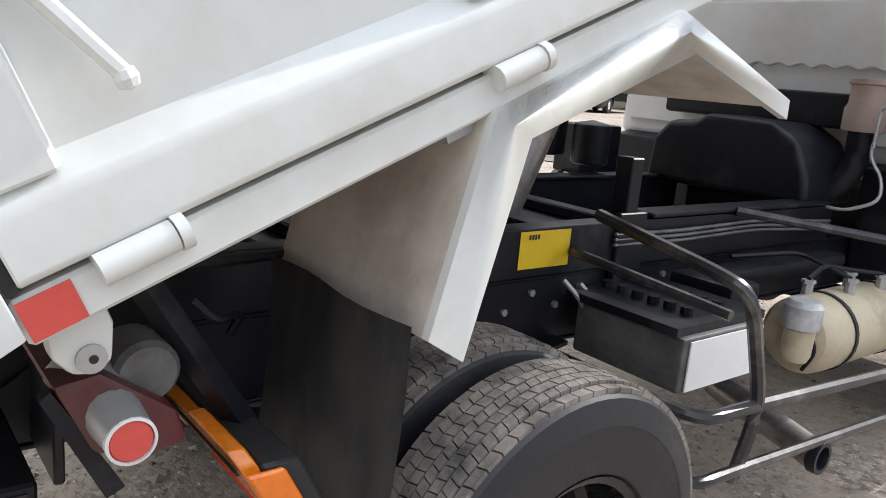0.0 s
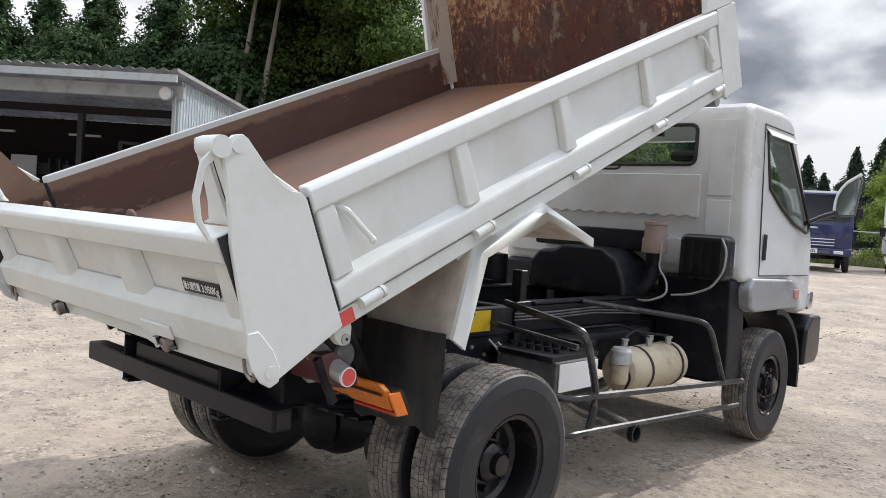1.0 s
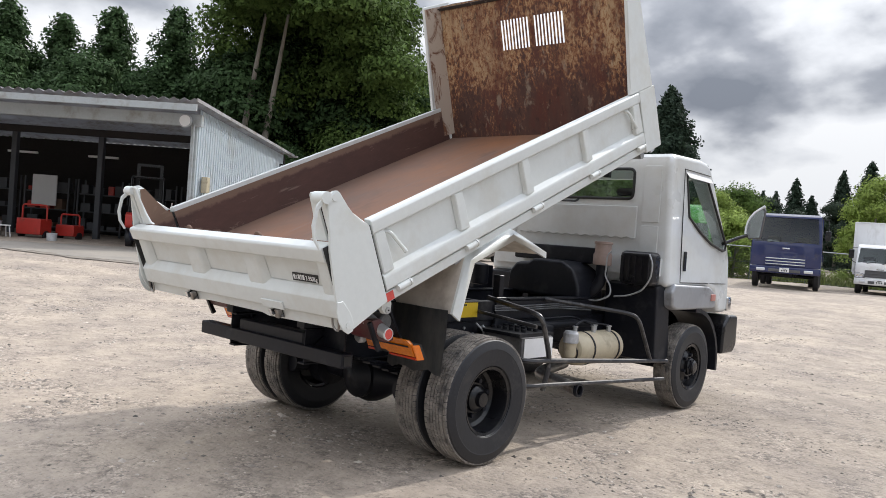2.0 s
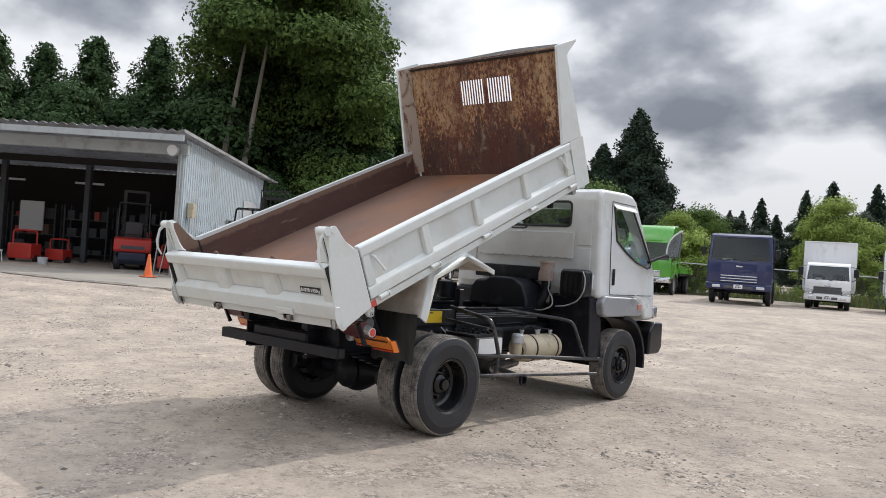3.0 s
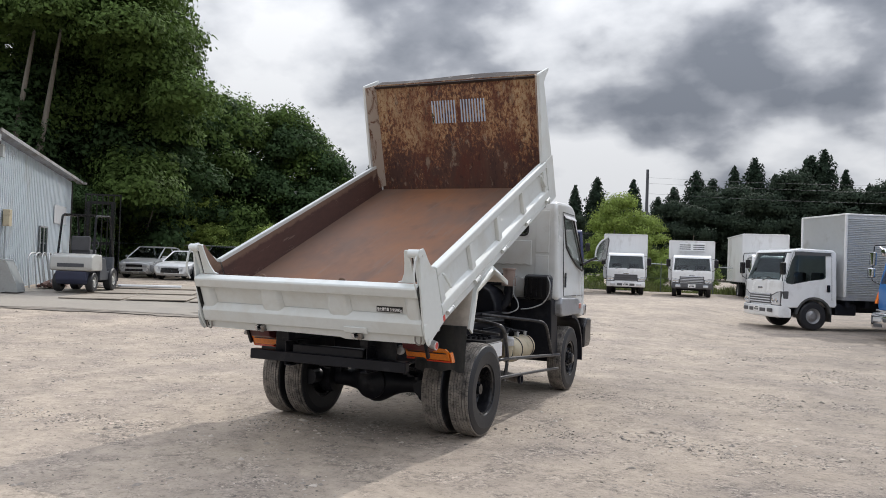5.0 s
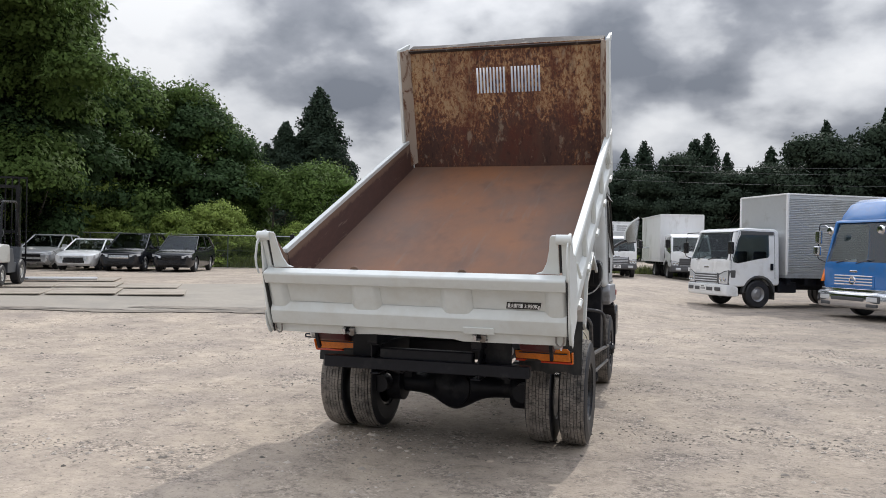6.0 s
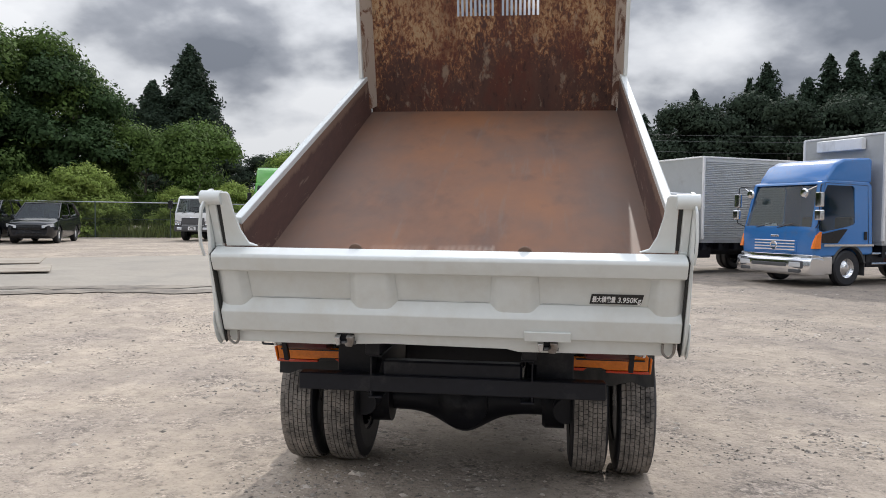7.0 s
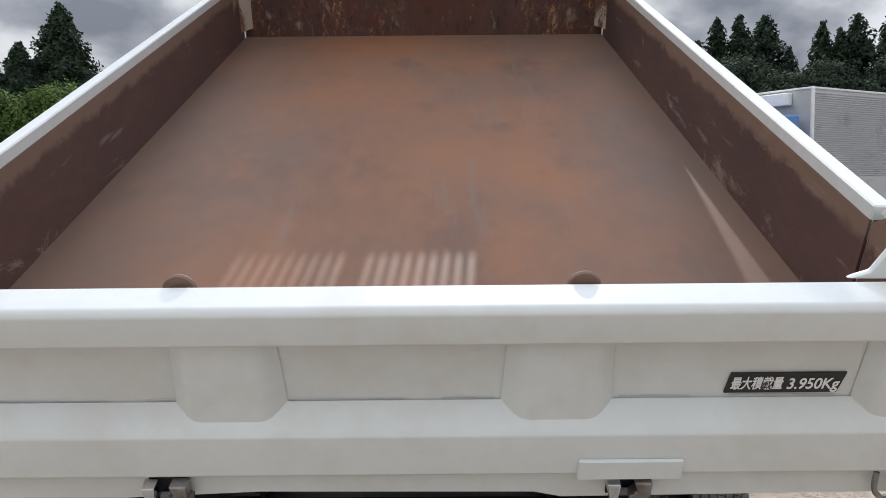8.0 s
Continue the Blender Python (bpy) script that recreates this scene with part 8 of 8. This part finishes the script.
car("black compact wagon with polished wheels before the fence", stand(-18.46, 21.42, 20), PAINT_BLACK, L=4.4, h=1.60, w=1.74, hood=0.92, screen=0.95, roof0=1.90, roof1=3.75, back=4.25, deckz=1.06)
car("dark blue-black crossover wagon with chrome grille", stand(-20.35, 20.5, 20), PAINT_BLACK, L=4.6, h=1.66, w=1.78, hood=0.94, screen=0.95, roof0=1.98, roof1=3.85, back=4.45, deckz=1.08, grillemat=CHROME)
car("white sedan parked before the fence", stand(-22.1, 19.9, 22), PAINT_WHITE, L=4.6, h=1.38, w=1.74, hood=0.82, screen=1.05, roof0=2.05, roof1=3.2, back=3.9, deckz=0.98)
car("silver wagon parked before the fence", stand(-24.4, 20.0, 22), PAINT_SILVER, L=4.4, h=1.54, w=1.72, hood=0.92, screen=0.90, roof0=1.95, roof1=3.6, back=4.2, deckz=1.02)


# ---- trees ----
BARK = mat("bark", (0.27, 0.24, 0.20), 0.9, 0, 0.3, 3, 25, 0.5, stretch=(1, 1, 0.3))
LEAF = leafy("leaves_green", (0.102, 0.158, 0.042))
LEAF_SUN = leafy("leaves_bright", (0.105, 0.165, 0.042))
# darker copy of the leaf green, with canopy shade partly in its colour
LEAF_DARK = leafy("leaves_dark", (0.056, 0.098, 0.038))
LEAF_LIGHT = leafy("leaves_light", (0.27, 0.35, 0.085))
# both far greens are lifted a little in colour to stand for haze
LEAF_FAR = leafy("leaves_far", (0.038, 0.056, 0.036))
NEEDLE = leafy("needles", (0.034, 0.054, 0.034))


def leaf_mesh(name, pos, nor, size, material, rng, clump=None):
    """One bent leaf spray, a pair of triangles, for each place; clump gives the way its bough faces, which softens the shading."""
    k = len(pos)
    up = rng.normal(size=(k, 3))
    a = np.cross(nor, up)
    a /= np.linalg.norm(a, axis=1)[:, None] + 1e-9
    b = np.cross(nor, a)
    s = size * rng.uniform(0.6, 1.35, (k, 1))
    w = s * rng.uniform(0.45, 0.8, (k, 1))
    bend = nor * s * rng.uniform(-0.35, 0.1, (k, 1))
    v = np.stack([pos - a * s, pos - b * w + bend, pos + a * s, pos + b * w + bend], 1).reshape(-1, 3)
    me = bpy.data.meshes.new(name)
    f = np.arange(4 * k).reshape(-1, 4)
    me.from_pydata(v.tolist(), [], f.tolist())
    me.materials.append(material)
    if clump is not None:
        soft = 0.62 * clump + 0.38 * nor
        soft /= np.linalg.norm(soft, axis=1)[:, None] + 1e-9
        me.polygons.foreach_set("use_smooth", np.ones(k, dtype=bool))
        me.normals_split_custom_set_from_vertices(np.repeat(soft, 4, axis=0).tolist())
    return me


def trunk_bm(h, r, rng, limbs, reach, forks=1):
    b = bmesh.new()
    for q in range(forks):
        a = rng.uniform(0, 6.28)
        lean = rng.uniform(0.02, 0.07)
        pts, rad = [], []
        if forks > 1:
            # twin stems side by side, leaning the same way
            a, lean = 0.86, 0.13
        for k in range(8):
            t = k / 7
            pts.append((lean * h * t * math.cos(a) + 0.1 * math.sin(3 * t + a), lean * h * t * math.sin(a), h * t - 0.2))
            if forks > 1:
                pts[-1] = (pts[-1][0] + ((q - 0.5) * 1.0 - 1.55) * 0.65, pts[-1][1] + ((q - 0.5) * 1.0 - 1.55) * 0.76, pts[-1][2])
            rad.append(r * (1.25 - t) if k else r * 1.5)
        tube(b, pts, rad, 8)
        for j in range(limbs):
            t = rng.uniform(0.35, 0.9) if forks == 1 else rng.uniform(0.90, 0.99)
            i = int(t * 7) if forks == 1 else 7
            p = Vector(pts[i])
            q_ = rng.uniform(0, 6.28)
            ln = reach * rng.uniform(0.5, 1.0) * (1.2 - t)
            e = p + Vector((math.cos(q_) * ln, math.sin(q_) * ln, ln * rng.uniform(0.3, 0.9)))
            m = p.lerp(e, 0.5) + Vector((0, 0, -0.12 * ln))
            tube(b, [p, m, e], [r * 0.38, r * 0.25, r * 0.08], 6)
    return b


def broadleaf(name, h, R, n, size, material, seed, base=0.18, lobes=26, forks=1, label="", category="tree", m=None, squash=0.8, bare=None, over=(0, 0)):
    rng = np.random.default_rng(seed)
    t = thing(name, label, category, m)
    part("trunk", trunk_bm(h * 0.72, (0.022 if forks == 1 else 0.0112) * h, rng, 9, R, forks), BARK, t)
    c = []
    for k in range(lobes):
        z = rng.uniform(base, 0.93)
        q = (z - base) / (1 - base)
        rad = R * (math.sin(math.pi * min(1, 0.18 + 0.82 * q) ** 0.85) ** 0.7) * rng.uniform(0.45, 0.95)
        a = k * 2.4 + rng.uniform(-0.5, 0.5)
        if bare is not None and z < 0.60 and math.cos(a - bare) > (-0.45 if math.sin(a - bare) < 0 else 0.1) and math.sin(a - bare) < 0.75:
            # foliage stands back from this side, so the stems show
            continue
        c.append((rad * math.cos(a) + over[0], rad * math.sin(a) + over[1], z * h, R * rng.uniform(0.24, 0.42)))
    c.append((0, 0, h * 0.88, R * 0.35))
    c = np.array(c)
    pick = rng.integers(0, len(c), n)
    d = rng.normal(size=(n, 3))
    d /= np.linalg.norm(d, axis=1)[:, None]
    d[:, 2] = np.where(d[:, 2] < -0.3, -d[:, 2] * 0.5, d[:, 2])
    rr = c[pick, 3:4] * rng.uniform(0.35, 1.08, (n, 1)) ** 0.5
    wob = 1 + 0.25 * np.sin(d[:, 0:1] * 7 + pick[:, None]) * np.cos(d[:, 1:2] * 6 + 2 * pick[:, None])
    pos = c[pick, :3] + d * rr * wob * np.array([1, 1, squash])
    nor = d + rng.normal(size=(n, 3)) * 0.5 + np.array([0, 0, 0.35])
    nor /= np.linalg.norm(nor, axis=1)[:, None]
    o = new("crown", leaf_mesh("crown", pos, nor, size, material, rng, d))
    o.parent = t
    tagged(o, kind="stuff")
    return t


def conifer(name, h, R, n, size, material, seed, label, m=None, sharp=0.9, gaps=0.5, base=0.06):
    rng = np.random.default_rng(seed)
    t = thing(name, label, "tree", m)
    b = bmesh.new()
    tube(b, [(0, 0, -0.2), (0.05, 0, h * 0.5), (0, 0.03, h * 0.97)], [0.02 * h, 0.012 * h, 0.004 * h], 8)
    part("trunk", b, BARK, t)
    q = base + (0.995 - base) * (1 - np.sqrt(rng.uniform(0.0, 1, n)) ** (1.0 / (0.5 + 0.5 * sharp)))
    ang = rng.uniform(0, 2 * np.pi, n)
    ph = rng.uniform(0, 6.28, 6)
    rag = np.sin(ang * 3 + q * 31 + ph[0]) + np.sin(ang * 5 - q * 47 + ph[1]) + 0.8 * np.sin(ang * 2 + q * 83 + ph[2]) + 0.7 * np.sin(ang * 7 + q * 19 + ph[3])
    rmax = R * (1 - q) ** sharp * (1 - gaps * 0.5 + gaps * 0.28 * rag) + 0.03 * R
    s = rng.uniform(0.05, 1.0, n) ** 0.45
    z = q * h - 0.16 * rmax * s ** 2 + rng.normal(size=n) * 0.012 * h
    pos = np.stack([np.cos(ang) * rmax * s, np.sin(ang) * rmax * s, np.clip(z, 0.1, h)], 1)
    nor = np.stack([np.cos(ang) * 0.6, np.sin(ang) * 0.6, np.full(n, 0.6)], 1) + rng.normal(size=(n, 3)) * 0.5
    nor /= np.linalg.norm(nor, axis=1)[:, None]
    o = new("crown", leaf_mesh("crown", pos, nor, size, material, rng))
    o.parent = t
    tagged(o, kind="stuff")
    return t


def place(proto, x, y, scale=1.0, turn=0.0, tall=1.0, group=""):
    m = Matrix.Translation((x, y, ground_z(x, y) - 0.05)) @ Matrix.Rotation(turn, 4, "Z") @ Matrix.Diagonal((scale / proto.scale.x, scale / proto.scale.y, scale * tall / proto.scale.z, 1))
    o = copy_thing(proto, m)
    if group:
        tagged(o, group=group)
    return o


def polar(cx, cy, az, d):
    a = radians(az)
    return cx + d * math.sin(a), cy + d * math.cos(a)


# the big broadleaf behind the shed
big = broadleaf("broadleaf_tree", 16.5, 5.2, 150000, 0.105, LEAF, 11, base=0.20, lobes=105, forks=2, bare=-0.71, over=(0.8, 1.1), label="tall broadleaf tree with twin pale trunks behind the shed")
big.matrix_basis = Matrix.Translation((-29.6, 19.2, 0.4)) @ Matrix.Scale(1.12, 4)
mid = broadleaf("broadleaf_tree", 12.0, 4.6, 60000, 0.115, LEAF, 12, base=0.06, lobes=60, label="dense dark green broadleaf tree at the yard edge")
mid.matrix_basis = Matrix.Translation((-30.0, 32.0, 0.4)) @ Matrix.Scale(0.95, 4)
dark = broadleaf("broadleaf_tree", 12.0, 4.2, 34000, 0.135, LEAF_DARK, 13, base=0.05, lobes=50, label="dense shaded broadleaf tree at the edge of the woods")
dark.matrix_basis = Matrix.Translation((-37.5, 12.5, 0.4)) @ Matrix.Scale(0.78, 4)
for x, y, s, r in ((-39.5, 8.5, 0.80, 0.4), (-38.8, 17.2, 0.80, 1.2), (-36.5, 21.5, 0.95, 2.2), (-42, 4.0, 0.8, 3.0), (-33.5, 27.0, 0.95, 0.9), (-30.5, 31.5, 0.95, 3.6), (-35.5, 32.5, 1.1, 2.6), (-26.0, 35.5, 0.85, 1.4), (-43, 20, 0.95, 5.2), (-44, 11, 0.85, 4.4), (-41, 28, 1.2, 0.2), (-33.5, 23.5, 1.12, 3.3), (-32.6, 20.0, 0.95, 5.7), (-30.8, 26.4, 1.05, 1.9)):
    place(dark, x, y, s, r, group="trees behind the shed")
for x, y, s, r in ((-34.0, 28.0, 1.15, 1.0), (-28.0, 36.4, 0.93, 2.1), (-25.8, 39.4, 0.48, 0.5)):
    place(mid, x, y, s, r, group="trees behind the fence")
place(dark, -27.2, 18.4, 0.42, 1.0)
round_bush = broadleaf("round_tree", 5.6, 3.3, 36000, 0.080, LEAF_SUN, 14, base=0.10, lobes=40, label="round spreading green tree behind the fence")
round_bush.matrix_basis = Matrix.Translation((-19.4, 37.5, 0.4)) @ Matrix.Scale(1.1, 4)
place(round_bush, -22.4, 37.0, 1.05, 2.0)
place(round_bush, -16.0, 45.0, 0.95, 4.0)
shrub = broadleaf("shrub", 3.4, 1.9, 20000, 0.060, LEAF_LIGHT, 15, base=0.05, lobes=42, label="light green leafy shrub along the fence", category="shrub")
shrub.matrix_basis = Matrix.Translation((-28.0, 30.0, 0.4))
for x, y, s, r in ((-31.5, 27.8, 1.15, 1), (-25.0, 30.4, 0.85, 2), (-22.4, 31.6, 0.95, 3), (-18.6, 33.6, 0.75, 4), (-16.4, 35.4, 0.85, 5), (-14.2, 37.0, 1.0, 6), (-9.6, 40.2, 0.5, 0.3), (-3.2, 41.2, 0.62, 3.3), (-1.2, 41.4, 0.6, 4.3), (3.0, 41.6, 0.62, 5.3), (6.5, 41.6, 0.6, 0.8), (-13.0, 38.8, 1.05, 1.9), (-34.5, 27.6, 1.1, 3.1), (-22.6, 31.0, 1.05, 0.7), (-24.2, 29.8, 0.9, 1.7), (-27.2, 28.6, 0.9, 2.7), (-29.4, 27.2, 1.0, 3.7), (-29.5, 29.2, 1.5, 3.9), (-33.0, 26.6, 1.4, 5.0)):
    place(shrub, x, y, s, r, group="shrubs along the fence")
light_tree = broadleaf("broadleaf_tree", 6.0, 2.3, 30000, 0.062, LEAF_LIGHT, 16, base=0.06, lobes=55, label="light green young tree behind the parked trucks")
light_tree.matrix_basis = Matrix.Translation((-6.6, 42.0, 0.35))
place(light_tree, -5.0, 42.6, 0.78, 2.0)
place(light_tree, -15.0, 41.0, 0.82, 4.0)
# a row of cedars with rounded ragged crowns behind the shed roof
hinoki = conifer("cedar", 13.5, 3.3, 30000, 0.125, LEAF_DARK, 41, "dark green cedar with rounded ragged crown behind the shed", sharp=0.42, gaps=0.85, base=0.12)
hinoki.matrix_basis = Matrix.Translation((*polar(5.0, -5.2, -61.6, 50), 0.3))
for k, (az, el) in enumerate(((-58.6, 11.8), (-65.6, 13.2), (-68.6, 12.6), (-71.6, 12.2), (-75.2, 12.6), (-79.0, 12.0), (-83.0, 12.4), (-87.5, 12.0))):
    x, y = polar(5.0, -5.2, az, 50 + 1.5 * (k % 3))
    place(hinoki, x, y, (50 * math.tan(radians(el)) + 1.4) / 13.5, 1.7 * k, 1.0, group="cedars behind the shed")
# tall cedars and woods some 140 m off
FAR = (3.0, -6.0)
spire = conifer("conifer", 32.5, 15.5, 60000, 0.34, NEEDLE, 21, "tall pointed dark conifer far behind the yard", sharp=0.85, gaps=0.45)
spire.matrix_basis = Matrix.Translation((-64.7, 131.7, 0.4))
for az, d, hh in ((-28.6, 150, 25.0), (-29.9, 152, 21.0), (-31.5, 150, 18.0)):
    x, y = polar(*FAR, az, d)
    place(spire, x, y, hh / 32.5, az)
cedar = conifer("cedar", 16.0, 4.9, 22000, 0.20, NEEDLE, 22, "dark cedar with uneven crown in the far woods", sharp=0.78, gaps=0.75)
cedar.matrix_basis = Matrix.Translation((*polar(4.7, -6.6, -11.3, 140), 0.4)) @ Matrix.Scale(1.08, 4)
cedar_b = conifer("cedar", 16.0, 5.6, 22000, 0.20, NEEDLE, 23, "dark cedar with ragged crown in the far woods", sharp=0.62, gaps=0.9)
cedar_b.matrix_basis = Matrix.Translation((*polar(4.7, -6.6, -7.0, 140), 0.4)) @ Matrix.Scale(1.17, 4)
rng_w = random.Random(8)
FAR_TOPS = ((-21.5, 4.2), (-20.2, 4.6), (-19.4, 4.6), (-18.2, 5.5), (-17.2, 4.4), (-15.45, 6.1), (-13.9, 6.7), (-9.6, 5.3), (-8.5, 6.0), (-5.9, 6.6), (-4.5, 7.5), (-3.2, 8.0), (-1.9, 6.9), (-0.9, 7.0), (0.3, 8.1), (1.5, 7.9), (2.6, 8.5), (3.9, 7.2), (5.3, 6.3), (6.7, 7.6), (8.2, 7.9), (10.1, 9.2), (11.5, 8.2), (12.4, 7.9), (13.6, 9.8), (14.7, 10.7), (16.2, 8.6), (17.2, 9.6), (18.5, 11.0), (19.9, 11.1), (21.5, 10.9), (23.0, 8.9), (24.9, 10.3), (25.9, 9.8), (26.9, 10.5), (28.7, 10.7), (31, 10.0), (34, 9), (37, 8.8))
for az, el in FAR_TOPS:
    d = 140 + rng_w.uniform(-4, 8)
    x, y = polar(*((4.7, -6.6) if az < 1 else (1.0, -6.1)), az, d)
    hh = d * math.tan(radians(el)) + 1.2
    k = rng_w.uniform(0.9, 1.15)
    place(cedar if az < -12 or rng_w.random() < 0.45 else cedar_b, x, y, k * (hh / 16) ** 0.8, rng_w.uniform(0, 6), (hh / 16) ** 0.2 / k, group="cedars of the far woods")
# the closed canopy below the tops
far_tree = broadleaf("broadleaf_tree", 14.0, 5.2, 22000, 0.20, LEAF_FAR, 31, base=0.04, lobes=40, label="dark broadleaf tree in the far woods")
far_tree.matrix_basis = Matrix.Translation((*polar(*FAR, -11.6, 126), 0.3)) @ Matrix.Scale(0.82, 4)
for k in range(36):
    az = -10.5 + 1.35 * k
    d = 124 + rng_w.uniform(-4, 6)
    x, y = polar(*FAR, az, d)
    el = 4.0 + 0.13 * max(0, min(az + 10, 24)) + rng_w.uniform(-0.9, 0.9)
    place(far_tree, x, y, (d * math.tan(radians(el)) + 1.2) / 13.6, rng_w.uniform(0, 6), rng_w.uniform(0.9, 1.15), group="under trees of the far woods")
for k in range(9):
    x, y = polar(*FAR, -31 + 2.3 * k, 120 + rng_w.uniform(0, 8))
    place(far_tree, x, y, 0.66 + rng_w.uniform(-0.10, 0.08), k * 1.7, group="under trees of the far woods")
# unseen trees, added behind the camera, close the yard
for x, y, s in ((-30, -18, 0.9), (-20, -30, 1.0), (-5, -36, 0.9), (12, -36, 1.0), (28, -30, 0.9), (38, -15, 1.0), (42, 4, 0.9), (-38, -5, 1.0), (40, 20, 0.9)):
    place(dark, x, y, s, x, group="trees round the yard")

# ---- grass along the fence ----
def grass():
    rng = np.random.default_rng(5)
    pts = []
    for (x0, y0), (x1, y1) in zip(FENCE, FENCE[1:]):
        n = int(math.hypot(x1 - x0, y1 - y0) * 300)
        t = rng.uniform(0, 1, n)
        off = rng.uniform(0.0, 2.6, n)
        nx, ny = -(y1 - y0), x1 - x0
        ll = math.hypot(nx, ny)
        pts.append(np.stack([x0 + (x1 - x0) * t + nx / ll * off, y0 + (y1 - y0) * t + ny / ll * off], 1))
    p = np.concatenate(pts)
    n = len(p)
    h = rng.uniform(0.25, 1.0, n) * (0.55 + 0.45 * np.sin(p[:, 0] * 0.9) * np.cos(p[:, 0] * 0.37 + 1))
    a = rng.uniform(0, 6.28, n)
    z = np.array([ground_z(x, y) for x, y in p])
    w = 0.035
    lean = rng.normal(size=(n, 2)) * 0.25
    v = np.zeros((n, 3, 3))
    v[:, 0] = np.stack([p[:, 0] - w * np.cos(a), p[:, 1] - w * np.sin(a), z - 0.03], 1)
    v[:, 1] = np.stack([p[:, 0] + w * np.cos(a), p[:, 1] + w * np.sin(a), z - 0.03], 1)
    v[:, 2] = np.stack([p[:, 0] + lean[:, 0] * h, p[:, 1] + lean[:, 1] * h, z + h], 1)
    me = bpy.data.meshes.new("grass")
    me.from_pydata(v.reshape(-1, 3).tolist(), [], np.arange(3 * n).reshape(-1, 3).tolist())
    me.materials.append(leafy("grass_blades", (0.17, 0.20, 0.065)))
    return tagged(new("grass", me), "tall yellow-green grass along the fence", "grass", kind="stuff")


grass()
